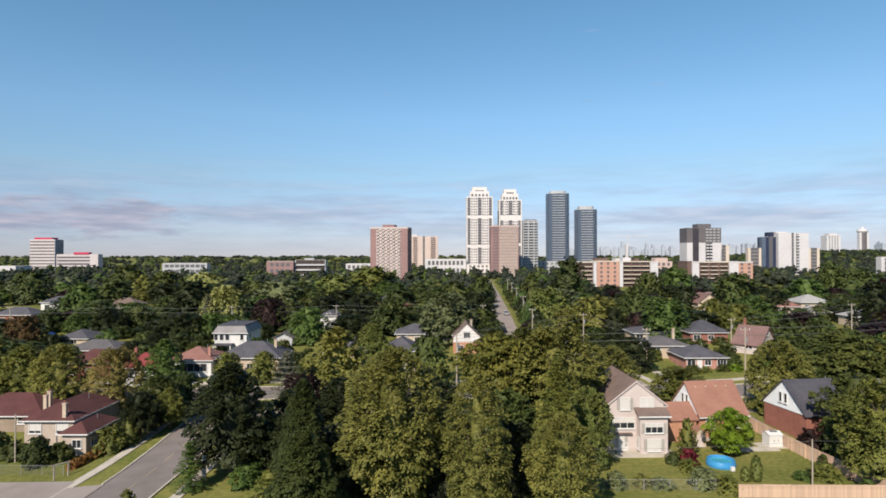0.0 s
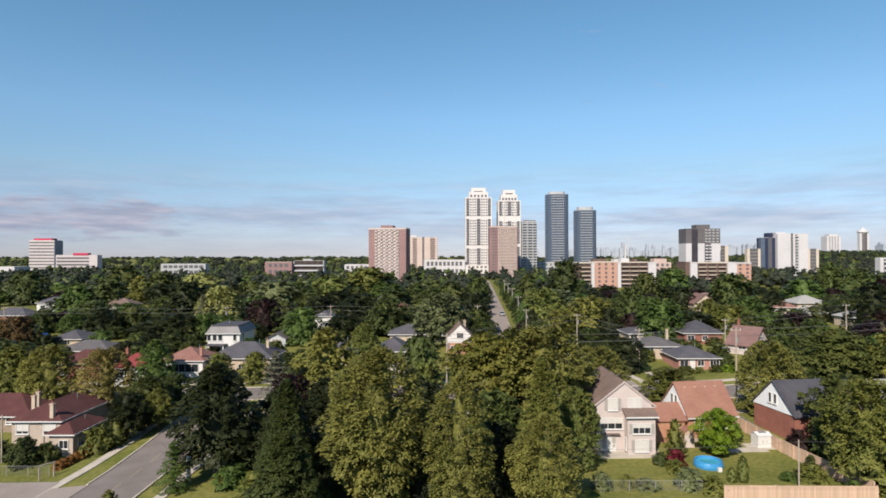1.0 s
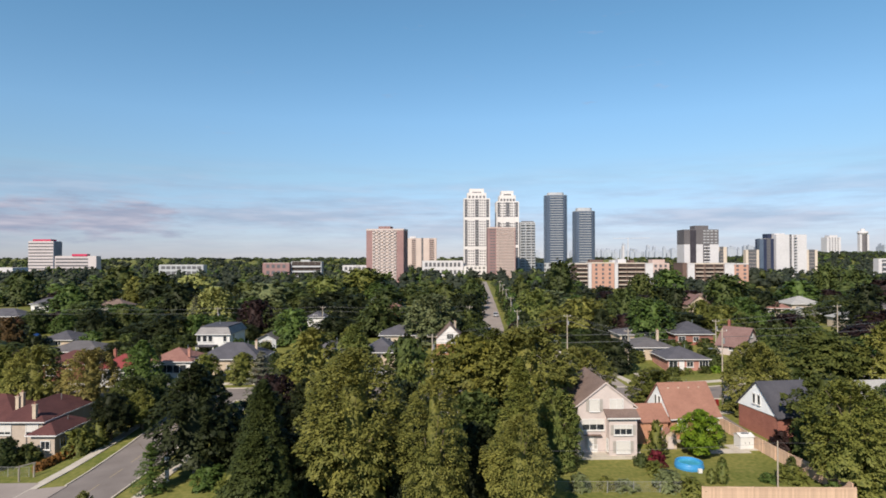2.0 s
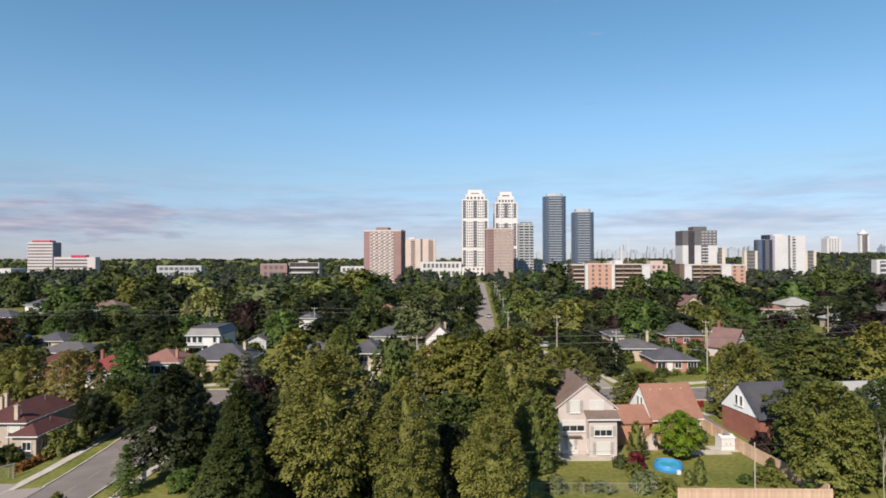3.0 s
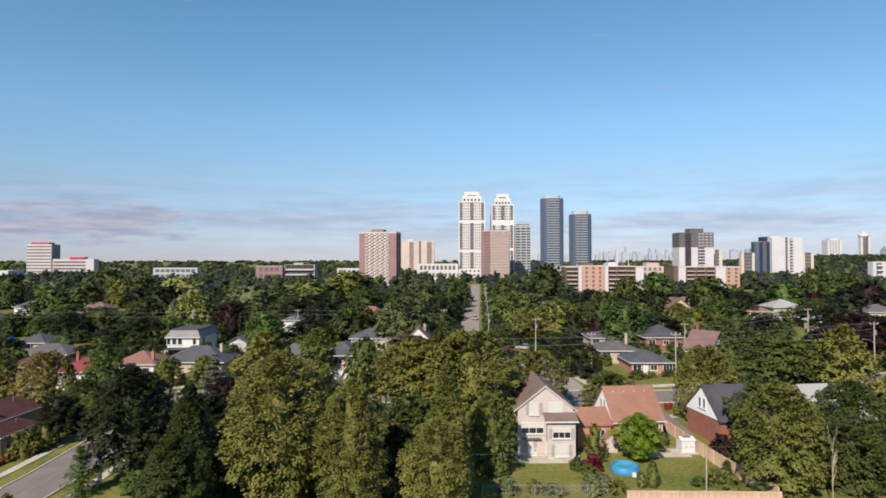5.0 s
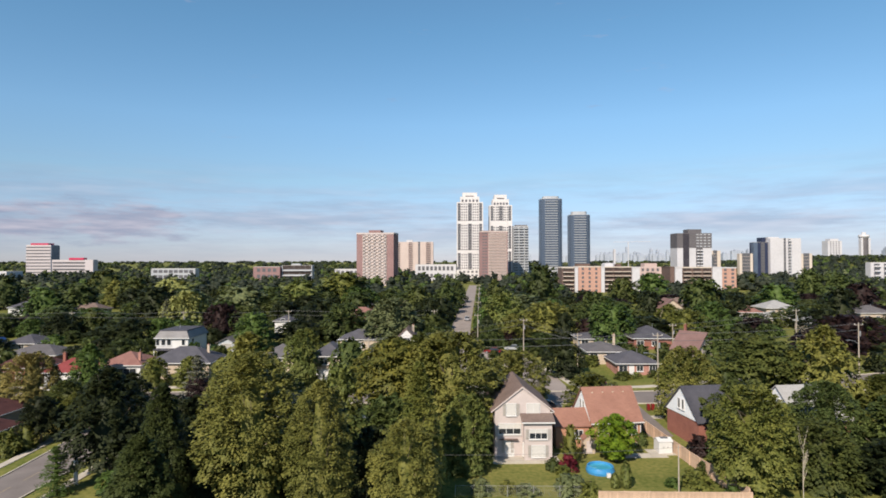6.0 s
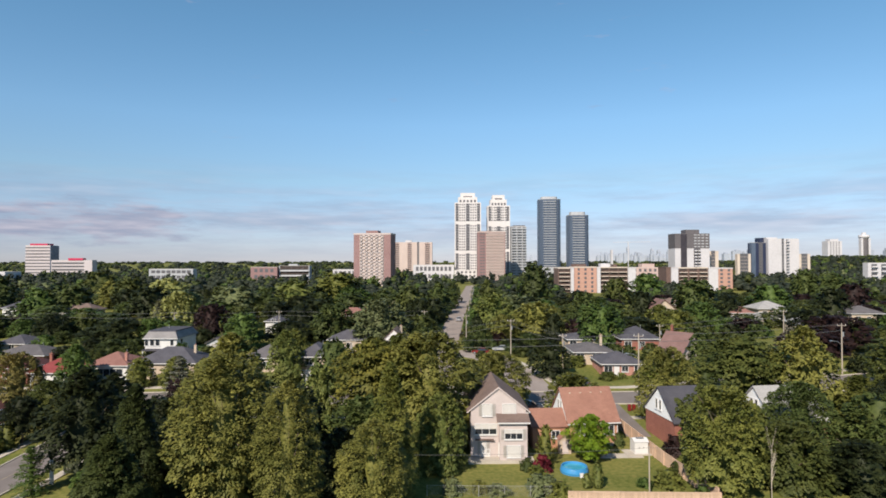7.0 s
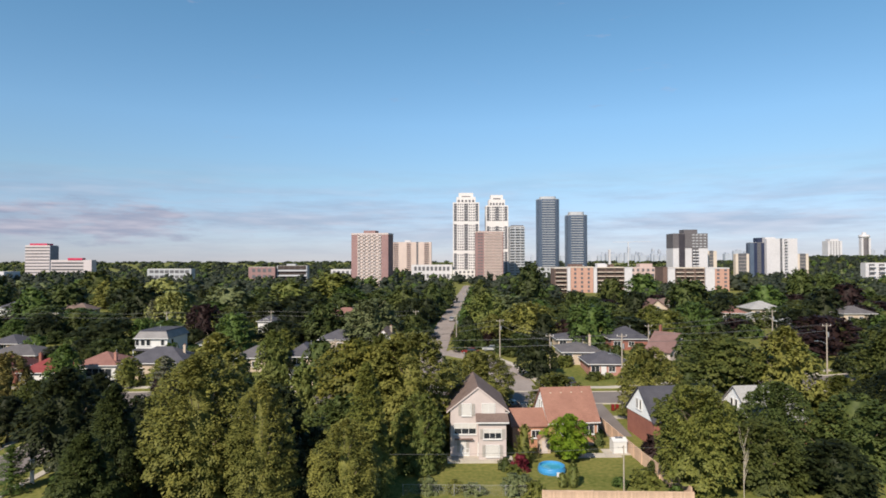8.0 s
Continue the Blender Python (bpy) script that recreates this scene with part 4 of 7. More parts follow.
def barrel(h):
    return 0.5 * max(0.0, math.sin(math.pi * min(1, (h + 0.16) / 1.16) ** 1.12)) ** 0.55


def ovoid(h):
    return 0.5 * max(0.0, math.sin(math.pi * min(1, (h + 0.2) / 1.2) ** 1.6)) ** 0.55


def dome(h):
    return 0.5 * math.sqrt(max(0.0, 1 - ((h - 0.38) / 0.64) ** 2)) ** 0.9


def spire(h):
    return 0.5 * max(0.02, (1 - h)) ** 0.8 * min(1, 0.55 + h * 4)


def plume(h):
    return 0.5 * (max(0.0, 1 - h) ** 0.55) * min(1, 0.6 + h * 2.2)


def spread(h):
    return 0.5 * max(0.0, math.sin(math.pi * min(1, (h + 0.12) / 1.12) ** 1.3)) ** 0.6


def trunk_mesh(name, limbs, seed, bare=False):
    """A tapered trunk of unit height with limbs that reach into the crown."""
    g = random.Random(seed)
    bm = bmesh.new()
    pts = [Vector((0, 0, -0.03))]
    for k in range(1, 6):
        pts.append(Vector((g.uniform(-0.02, 0.02), g.uniform(-0.02, 0.02), k * 0.16)))
    r = [0.034, 0.026, 0.021, 0.016, 0.011, 0.005]
    for k in range(5):
        tube(bm, pts[k], pts[k + 1], r[k], r[k + 1], 8)
    for k in range(limbs):
        j = g.randint(1, 4)
        q = g.uniform(0, 2 * math.pi)
        out_r = g.uniform(0.14, 0.30)
        s = pts[j] + (pts[j + 1 if j < 5 else 5] - pts[j]) * g.random()
        m_ = s + Vector((math.cos(q) * out_r * 0.55, math.sin(q) * out_r * 0.55, 0.10))
        e = s + Vector((math.cos(q) * out_r, math.sin(q) * out_r, g.uniform(0.16, 0.26)))
        tube(bm, s, m_, r[j] * 0.6, r[j] * 0.4, 5)
        tube(bm, m_, e, r[j] * 0.4, 0.003, 5)
        if bare:
            for _ in range(5):
                q2 = q + g.uniform(-1, 1)
                s2 = m_ + (e - m_) * g.random()
                tube(bm, s2, s2 + Vector((math.cos(q2) * 0.08, math.sin(q2) * 0.08, g.uniform(0.04, 0.13))), 0.004, 0.001, 4)
    return finish(bm, name)


def slim_trunk():
    """A plain tapered trunk with three limbs, for trees whose stems hardly show."""
    bm = bmesh.new()
    tube(bm, (0, 0, -0.03), (0.01, 0, 0.3), 0.032, 0.022, 6)
    tube(bm, (0.01, 0, 0.3), (0, 0.01, 0.75), 0.022, 0.006, 5)
    for k in range(3):
        q = k * 2.1
        tube(bm, (0.008, 0, 0.22 + 0.08 * k), (math.cos(q) * 0.2, math.sin(q) * 0.2, 0.5 + 0.06 * k), 0.012, 0.003, 4)
    return finish(bm, "trunk")


SLIM = slim_trunk()
TRUNKS = [trunk_mesh("trunk", 7, s) for s in (1, 2, 3)]
CROWNS = {
    "linden": [bough_mesh("crown", h, 320, 76, 0.0176, form, s, reach=(0.15, 0.25), wide=0.54, droop=0.45, hang=0.5, core=0.27) for s, h, form in ((11, 1.6, ovoid), (12, 2.3, barrel), (13, 1.75, ovoid), (16, 1.15, barrel))],
    "plume": [bough_mesh("crown", h, 320, 76, 0.0176, plume, s, reach=(0.15, 0.25), wide=0.54, droop=0.45, hang=0.5, core=0.27) for s, h in ((31, 2.2), (32, 1.75), (33, 1.2))],
    "big_dome": [bough_mesh("crown", 1.2, 300, 70, 0.0188, dome, s, reach=(0.14, 0.23), wide=0.54, droop=0.35, hang=0.4, core=0.32) for s in (24, 25)],
    "dome": [bough_mesh("crown", 1.1, 150, 46, 0.031, dome, s, reach=(0.15, 0.26), wide=0.55, core=0.48) for s in (21, 22)],
    "oval": [bough_mesh("crown", 1.15, 150, 46, 0.031, oval, s, reach=(0.15, 0.26), wide=0.55, droop=0.4, hang=0.4, core=0.48) for s in (14, 15)],
    "airy": [bough_mesh("crown", 1.2, 160, 56, 0.027, oval, s, reach=(0.16, 0.30), wide=0.52, core=0.46, uneven=0.3, droop=0.4) for s in (17, 18)],
    "maple": [bough_mesh("crown", 1.15, 95, 150, 0.024, ovoid, 19, reach=(0.2, 0.32), wide=0.56, thick=0.3, droop=0.35, hang=0.4, core=0.36, uneven=0.4, ball=0.1, rise=(0.0, 0.9))],
    "spread": [bough_mesh("crown", 0.8, 170, 62, 0.025, spread, s, reach=(0.2, 0.34), wide=0.6, thick=0.14, droop=0.12, rise=(0.05, 0.35), core=0.42, hang=0.05, uneven=0.3) for s in (41, 42)],
    "fine_dome": [bough_mesh("crown", 0.95, 96, 34, 0.0385, dome, s, reach=(0.16, 0.26), wide=0.6, thick=0.34, core=0.52, ball=0.28, uneven=0.28, rise=(0.0, 0.8)) for s in (54, 55, 56)],
    "fine_oval": [bough_mesh("crown", 1.05, 96, 34, 0.0385, oval, s, reach=(0.16, 0.26), wide=0.6, thick=0.34, core=0.52, ball=0.28, uneven=0.28, rise=(0.0, 0.8)) for s in (57, 58)],
    "mid_oval": [bough_mesh("crown", 1.05, 56, 20, 0.061, oval, s, reach=(0.18, 0.28), wide=0.66, thick=0.4, core=0.6, ball=0.3, full=1.12, rise=(0.0, 0.7)) for s in (51, 52, 53)],
    "mid_dome": [bough_mesh("crown", 0.9, 56, 20, 0.061, dome, s, reach=(0.18, 0.28), wide=0.66, thick=0.4, core=0.6, ball=0.3, full=1.12, rise=(0.0, 0.7)) for s in (61, 62, 63, 64)],
    "mid_spread": [bough_mesh("crown", 0.75, 56, 20, 0.061, spread, s, reach=(0.2, 0.3), wide=0.66, thick=0.35, core=0.56, ball=0.25, full=1.1, rise=(0.0, 0.6)) for s in (65, 66)],
    "spruce": [bough_mesh("crown", 2.2, 130, 34, 0.030, spire, s, reach=(0.30, 0.42), wide=0.34, thick=0.12, droop=0.15, rise=(-0.1, 0.9), core=0.16, hang=0.1, uneven=0.2, crisp=0.4, ball=0.1, tiers=12) for s in (71, 72)],
    "willow": [bough_mesh("crown", 0.95, 120, 34, 0.042, dome, s, reach=(0.2, 0.3), droop=1.3, hang=1.6, core=0.52, ball=0.3) for s in (81,)],
    "column": [bough_mesh("crown", 2.2, 70, 34, 0.044, oval, s, reach=(0.2, 0.3), rise=(0.9, 2.0), droop=0.0, hang=-0.3, core=0.6) for s in (91,)],
    "cedar": [bough_mesh("crown", 2.2, 170, 30, 0.04, barrel, 92, reach=(0.10, 0.17), rise=(0.9, 2.0), droop=0.0, hang=-0.3, core=0.8, uneven=0.1, full=1.0)],
    "shrub": [bough_mesh("crown", 0.8, 30, 26, 0.075, dome, s, reach=(0.24, 0.36), wide=0.6, thick=0.4, core=0.56, ball=0.25) for s in (95, 96)],
}
MESHES = {}


def leafed(mesh, mat):
    key = (mesh.name, mat.name)
    if key not in MESHES:
        me = mesh.copy()
        me.materials.append(mat)
        MESHES[key] = me
    return MESHES[key]


TREES = []


def tree(x, y, top, width, kind, mat, label, clear=0.16, pick=0, depth=1.0, group="", name="tree", bark=BARK, turn=None, category="tree"):
    """A tree on the land at (x, y) whose crown tops out at height top over datum and is width across. clear: bare part of its height."""
    z = ground_z(x, y)
    hh = top - z
    t = thing(name, x, y, z, (x * 37 + y * 61) % 360 if turn is None else turn, label, category, group)
    trunk = part("trunk", leafed(SLIM if kind.startswith(("mid", "fine")) or kind == "shrub" else TRUNKS[pick % 3], bark), bark, t)
    reach = width * (0.8 if kind in ("plume", "linden") else 1.25)
    trunk.scale = (reach, reach, hh * (0.75 if kind == "plume" else 0.9))
    set_ = CROWNS[kind]
    crown = part("crown", leafed(set_[pick % len(set_)], mat), mat, t)
    crown.matrix_basis = pose(0, 0, hh * clear) @ Matrix.Diagonal((width, width * depth, hh * (1 - clear) / 0.985, 1))
    TREES.append((x, y, width / 2))
    return t


# three added filler trees; their near-black leaves stand in for shade in the gaps
tree(-10.8, 68.5, 8.0, 6.4, "dome", DUSK, "low added filler tree, leaves coloured as shade between taller ones", 0.03, 0)
tree(-0.4, 67.5, 9.5, 5.4, "dome", DUSK, "added filler tree, leaves coloured as shade between taller ones", 0.03, 1)
tree(7.8, 66.5, 9.0, 5.6, "dome", DUSK, "added filler tree, leaves coloured as shade between taller ones", 0.03, 0)
# the tall screen of trees behind the near yards
tree(-5.3, 65.5, 17.7, 11.4, "linden", OLIVE, "tall olive-green leafy tree with a broad oval crown", 0.04, 0)
tree(-7.5, 71.5, 16.0, 7.4, "linden", OLIVE, "tall olive-green leafy tree behind its neighbour", 0.06, 2)
tree(3.4, 59.6, 15.7, 6.5, "linden", OLIVE, "narrow olive-green leafy tree in a dense row", 0.03, 1)
tree(12.9, 67.4, 16.2, 6.8, "plume", LINDEN, "tall green leafy tree with a pointed crown", 0.05, 0)
tree(11.9, 59.8, 11.6, 6.7, "linden", OLIVE, "bushy olive-green tree in a dense row", 0.02, 2)
tree(16.6, 87.5, 17.4, 14.2, "big_dome", OLIVE, "large rounded green tree behind the near row", 0.08, 0)
tree(8.3, 91.0, 15.6, 12.6, "spread", LOCUST, "wide yellow-green locust tree with a flat layered crown", 0.30, 0)
tree(12.6, 90.0, 16.6, 8.6, "big_dome", LINDEN, "olive-green tree beside a wide locust", 0.2, 1)
tree(18.5, 76.5, 10.4, 6.2, "big_dome", SOFTGREEN, "green tree beside the cream house", 0.04, 1)
tree(8.0, 79.0, 9.6, 9.0, "dome", DEEP, "dark green tree in the shade of taller ones", 0.06, 0)
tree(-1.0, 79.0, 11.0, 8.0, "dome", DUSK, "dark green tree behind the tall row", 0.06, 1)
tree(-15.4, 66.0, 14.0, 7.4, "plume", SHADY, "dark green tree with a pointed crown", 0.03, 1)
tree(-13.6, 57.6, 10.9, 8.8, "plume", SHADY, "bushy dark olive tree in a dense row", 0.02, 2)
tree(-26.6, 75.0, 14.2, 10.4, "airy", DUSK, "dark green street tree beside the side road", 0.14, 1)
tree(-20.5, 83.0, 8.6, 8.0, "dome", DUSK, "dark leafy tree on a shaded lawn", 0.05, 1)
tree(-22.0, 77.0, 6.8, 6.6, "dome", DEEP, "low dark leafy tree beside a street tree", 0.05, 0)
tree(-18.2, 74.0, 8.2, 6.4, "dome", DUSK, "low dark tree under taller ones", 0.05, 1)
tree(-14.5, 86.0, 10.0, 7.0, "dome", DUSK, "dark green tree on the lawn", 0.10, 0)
tree(-18.2, 103.0, 15.4, 12.0, "oval", OLIVE, "pale green tree with a broad crown by the street", 0.06, 1)
tree(-26.2, 100.8, 11.6, 7.4, "spruce", BLUE_SPRUCE, "blue-grey spruce with a pointed top", 0.04, 0)
tree(-21.8, 93.0, 9.0, 6.6, "fine_dome", MAROON, "small dark maroon-leaved tree by a spruce", 0.08, 0)
tree(-29.2, 69.0, 5.9, 4.6, "spruce", MIDGREEN, "slim dark conifer beside the side road", 0.03, 1)
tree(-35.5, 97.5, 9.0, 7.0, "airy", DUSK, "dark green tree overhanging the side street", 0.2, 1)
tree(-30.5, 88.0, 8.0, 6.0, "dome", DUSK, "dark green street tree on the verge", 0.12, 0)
# west block
tree(-67.0, 104.8, 11.9, 9.0, "big_dome", OLIVE, "rounded yellow-green tree behind a bungalow", 0.05, 1)
tree(-76.0, 108.5, 11.4, 9.5, "oval", LINDEN, "yellow-green leafy tree behind the bungalows", 0.05, 2)
tree(-56.3, 103.6, 11.6, 9.0, "big_dome", BRONZE, "olive tree with rusty seed clusters behind a bungalow", 0.05, 1)
tree(-86.0, 112.0, 12.5, 12.0, "fine_dome", OLIVE, "broad olive tree behind the houses", 0.05, 1)
tree(-55.2, 118.6, 10.9, 7.2, "oval", MIDGREEN, "green oval tree on a front lawn", 0.06, 1)
tree(-45.8, 90.5, 6.6, 5.6, "dome", DUSK, "dark green street tree over the pavement", 0.2, 0)
tree(-46.4, 98.5, 7.6, 7.2, "dome", FERN, "green street tree over the pavement", 0.15, 0)
tree(-43.0, 94.5, 6.4, 5.4, "airy", LINDEN, "loose green street tree on a grass verge", 0.2, 1)
tree(-44.8, 104.5, 6.8, 5.5, "fine_dome", DEEP, "dark street tree at the corner", 0.12, 1)
tree(-36.0, 120.5, 8.0, 6.5, "fine_oval", LINDEN, "green tree on a front lawn", 0.08, 1)
tree(-43.5, 121.0, 7.6, 5.5, "fine_dome", LINDEN, "small green tree before a bungalow", 0.08, 2)
tree(-29.0, 121.5, 7.6, 5.5, "fine_dome", DEEP, "small dark tree before a bungalow", 0.08, 2)
tree(-66.0, 150.0, 7.6, 7.4, "fine_dome", DEEP, "dark green tree beside a white house", 0.06, 1)
tree(-72.5, 153.0, 7.4, 7.0, "fine_oval", DUSK, "very dark tree between bungalows", 0.06, 2)
tree(-64.5, 141.0, 6.4, 5.4, "fine_dome", FERN, "low olive tree behind a red-roofed bungalow", 0.06, 0)
tree(-69.0, 160.0, 7.2, 6.4, "fine_dome", DEEP, "dark green tree on a back lawn", 0.05, 1)
tree(-76.0, 147.0, 6.2, 5.4, "fine_dome", DUSK, "very dark bushy tree beside a bungalow", 0.05, 0)
tree(-78.5, 158.5, 7.0, 6.0, "fine_dome", DEEP, "dark bushy tree between bungalows", 0.05, 2)
tree(-60.0, 146.5, 6.4, 5.0, "fine_dome", FERN, "olive bushy tree before a white house", 0.05, 1)
tree(-50.5, 168.0, 8.0, 6.6, "fine_dome", DUSK, "dark bushy tree before a copper beech", 0.04, 2)
tree(-63.4, 157.0, 6.6, 5.0, "fine_dome", DEEP, "dark bushy tree beside a white house", 0.04, 0)
tree(-89.6, 167.5, 7.4, 6.4, "fine_dome", DEEP, "dark bushy tree behind a bungalow", 0.04, 1)
tree(-98.5, 151.0, 7.4, 6.2, "fine_dome", DUSK, "very dark bushy tree behind a bungalow", 0.04, 0)
tree(-112.5, 160.0, 8.4, 6.8, "fine_dome", DEEP, "dark green bushy tree in a yard", 0.04, 1)
tree(-121.5, 150.0, 9.8, 8.8, "fine_dome", DUSK, "dark green tree before a bungalow", 0.04, 2)
tree(-129.5, 150.5, 9.2, 8.0, "fine_oval", DEEP, "dark green oval tree before a bungalow", 0.04, 0)
tree(-116.5, 178.0, 11.5, 8.6, "fine_dome", DEEP, "dark green tree behind a yard", 0.04, 1)
tree(-104.5, 150.0, 12.4, 9.0, "fine_dome", UMBER_LEAF, "bronze-brown leafy tree beside bungalows", 0.06, 0)
# far west landmarks
tree(-74.0, 206.0, 18.2, 16.5, "willow", WILLOW, "pale weeping willow with a broad crown", 0.02, 0)
tree(-94.1, 225.0, 17.8, 15.5, "mid_dome", DUSK, "large dark rounded tree", 0.04, 0)
tree(-101.0, 255.0, 20.2, 18.0, "mid_dome", WILLOW, "tall pale yellow-green tree behind a dark one", 0.05, 1)
tree(-62.0, 228.0, 18.0, 19.0, "mid_dome", GREYGREEN, "wide grey-green spreading tree", 0.08, 0)
# centre and avenue
tree(-13.6, 120.0, 13.8, 7.4, "oval", SOFTGREEN, "fresh green tree beside the street", 0.06, 0)
tree(1.0, 159.5, 17.6, 14.5, "dome", GREYGREEN, "pale silver-green tree with a rounded crown", 0.06, 1)
tree(-14.0, 172.0, 15.5, 12.0, "fine_dome", DEEP, "dark green tree behind the houses", 0.06, 1)
tree(40.0, 212.0, 15.6, 17.0, "mid_dome", GREYGREEN, "silver-green rounded tree east of the avenue", 0.08, 0)
tree(45.5, 178.0, 15.2, 14.0, "fine_dome", OLIVE, "olive-green rounded tree east of the avenue", 0.2, 2)
tree(34.5, 170.0, 12.2, 9.0, "fine_oval", OLIVE, "green tree on the corner lawn", 0.1, 2)
tree(28.0, 162.0, 10.0, 6.0, "fine_oval", DEEP, "dark tree on the corner lawn", 0.14, 1)
tree(36.5, 158.0, 6.8, 6.0, "fine_dome", DUSK, "low dark bushy tree on a corner lot", 0.04, 1)
tree(41.5, 163.0, 7.4, 6.4, "fine_dome", DEEP, "low dark green tree on a corner lot", 0.04, 2)
tree(46.0, 158.5, 6.9, 6.0, "fine_dome", DUSK, "low dark bushy tree beside a bungalow", 0.04, 0)
tree(43.0, 150.5, 5.8, 5.0, "fine_dome", DEEP, "low dark hedge tree behind a bungalow", 0.04, 1)
tree(38.0, 149.5, 5.4, 4.6, "fine_dome", FERN, "low olive bushy tree by a lane", 0.04, 2)
tree(32.8, 166.0, 7.6, 5.0, "fine_dome", MAROON, "small maroon-leaved tree on the corner lawn", 0.1, 0)
tree(60.0, 161.0, 16.0, 12.5, "fine_dome", MIDGREEN, "bright deep-green rounded tree behind bungalows", 0.06, 0)
tree(27.8, 103.0, 11.8, 10.2, "big_dome", OLIVE, "olive tree behind the cream house", 0.1, 1)
tree(40.8, 103.6, 7.8, 8.4, "dome", LINDEN, "round green tree on the verge", 0.08, 1)
tree(41.5, 130.0, 9.6, 8.2, "fine_dome", DUSK, "very dark rounded tree by the lane", 0.06, 1)
# the dense middle distance
tree(-126.2, 230, 19.0, 15.8, "mid_dome", DEEP, "broad dark green tree among back yards", 0.05, 0)
tree(-129.6, 215, 17.7, 13.0, "mid_oval", MIDGREEN, "large green tree with a loose crown", 0.05, 1)
tree(-178.1, 260, 21.7, 14.7, "mid_dome", DEEP, "dark green rounded tree at the edge of woods", 0.05, 2)
tree(-165.7, 315, 23.0, 17.2, "mid_dome", FERN, "broad brownish-green tree with a heavy crown", 0.05, 0)
tree(-134.9, 270, 18.7, 11.5, "mid_oval", OLIVE, "yellow-green tree with an open crown", 0.05, 1)
tree(-120.6, 262, 20.9, 14.8, "mid_dome", FERN, "green tree beside a darker rounded one", 0.05, 2)
tree(-76.4, 222, 10.3, 8.4, "willow", WILLOW, "low pale weeping tree below a willow", 0.05, 0)
tree(-51.5, 178, 14.9, 10.1, "fine_dome", MAROON, "near-black copper beech with a dense round crown", 0.05, 1)
tree(-78.3, 200, 14.7, 6.4, "spruce", BLUE_SPRUCE, "grey-blue spruce with a slender point", 0.05, 2)
tree(-71.5, 165, 11.4, 13.7, "fine_dome", DUSK, "very dark broad tree with heavy boughs", 0.05, 0)
tree(-91.4, 180, 12.5, 8.8, "mid_spread", FERN, "dark olive tree with open branching", 0.05, 1)
tree(-107.0, 176, 10.9, 8.0, "fine_oval", MIDGREEN, "green tree between bungalows", 0.05, 2)
tree(-95.5, 172, 11.9, 9.7, "fine_dome", DUSK, "dark brown-green tree behind a bungalow", 0.05, 0)
tree(-64.7, 168, 11.4, 7.1, "fine_dome", MIDGREEN, "fresh green rounded tree behind a white house", 0.05, 1)
tree(-35.3, 158, 13.7, 9.8, "fine_dome", MIDGREEN, "green rounded tree beside a copper beech", 0.05, 2)
tree(-43.7, 140, 8.1, 4.0, "fine_dome", MIDGREEN, "small green tree beside a white house", 0.05, 0)
tree(-36.7, 138, 7.7, 4.7, "fine_dome", FERN, "dark green small tree beside a garage", 0.05, 1)
tree(-45.1, 250, 19.8, 16.5, "mid_dome", SOFTGREEN, "broad fresh green tree in a dense group", 0.05, 2)
tree(-33.2, 285, 22.3, 24.2, "mid_dome", LINDEN, "broad olive tree in a dense group", 0.05, 0)
tree(-27.0, 187, 12.5, 9.0, "fine_dome", DUSK, "dark green tree in a dense group", 0.05, 1)
tree(-25.9, 200, 14.8, 14.2, "fine_dome", DUSK, "very dark green tree in a dense group", 0.05, 2)
tree(-15.6, 215, 16.3, 12.6, "mid_dome", DEEP, "dark green tree with a rusty tinge", 0.05, 0)
tree(-14.2, 172, 12.2, 9.7, "fine_dome", DUSK, "dark green tree behind a slate roof", 0.05, 1)
tree(5.1, 225, 17.9, 11.7, "mid_dome", FERN, "olive-green tree near the avenue", 0.05, 2)
tree(15.1, 238, 19.2, 11.2, "mid_oval", DEEP, "dark green tree overhanging the avenue", 0.05, 0)
tree(10.1, 190, 15.7, 10.0, "fine_dome", DUSK, "dark green tree overhanging the avenue", 0.05, 1)
tree(-16.8, 140, 11.5, 7.3, "fine_oval", LINDEN, "yellow-green tree beside a slate roof", 0.05, 2)
tree(-2.8, 116, 12.3, 8.4, "mid_spread", DEEP, "dark green tree with flat layered boughs", 0.05, 0)
tree(-1.0, 95.5, 11.0, 6.4, "fine_dome", SOFTGREEN, "small fresh green tree behind taller ones", 0.05, 1)
tree(33.5, 190, 17.3, 13.5, "fine_dome", SOFTGREEN, "tall green tree with a rounded crown east of the avenue", 0.05, 2)
tree(60.6, 288, 25.8, 16.8, "mid_dome", DEEP, "tall dark green tree standing over its neighbours", 0.05, 0)
tree(34.0, 232, 20.3, 9.2, "mid_oval", FERN, "green tree east of the avenue", 0.05, 1)
tree(64.7, 200, 17.0, 10.4, "fine_dome", DEEP, "dark green tree behind bungalows", 0.05, 2)
tree(117.4, 240, 20.5, 17.0, "mid_dome", DEEP, "broad grey-green dark tree before apartments", 0.05, 0)
tree(102.6, 198, 13.8, 11.6, "fine_dome", MIDGREEN, "deep green tree by a street", 0.05, 1)
tree(118.5, 212, 14.5, 9.2, "mid_oval", DUSK, "very dark tree by a street", 0.05, 2)
tree(86.0, 190, 13.4, 10.8, "fine_oval", LINDEN, "olive-green tree with an open crown by a pole", 0.05, 0)
tree(85.3, 172, 10.3, 7.1, "fine_dome", MIDGREEN, "low bright green rounded tree", 0.05, 1)
tree(158.0, 260, 17.3, 15.2, "mid_dome", MIDGREEN, "green tree before apartment slabs", 0.05, 2)
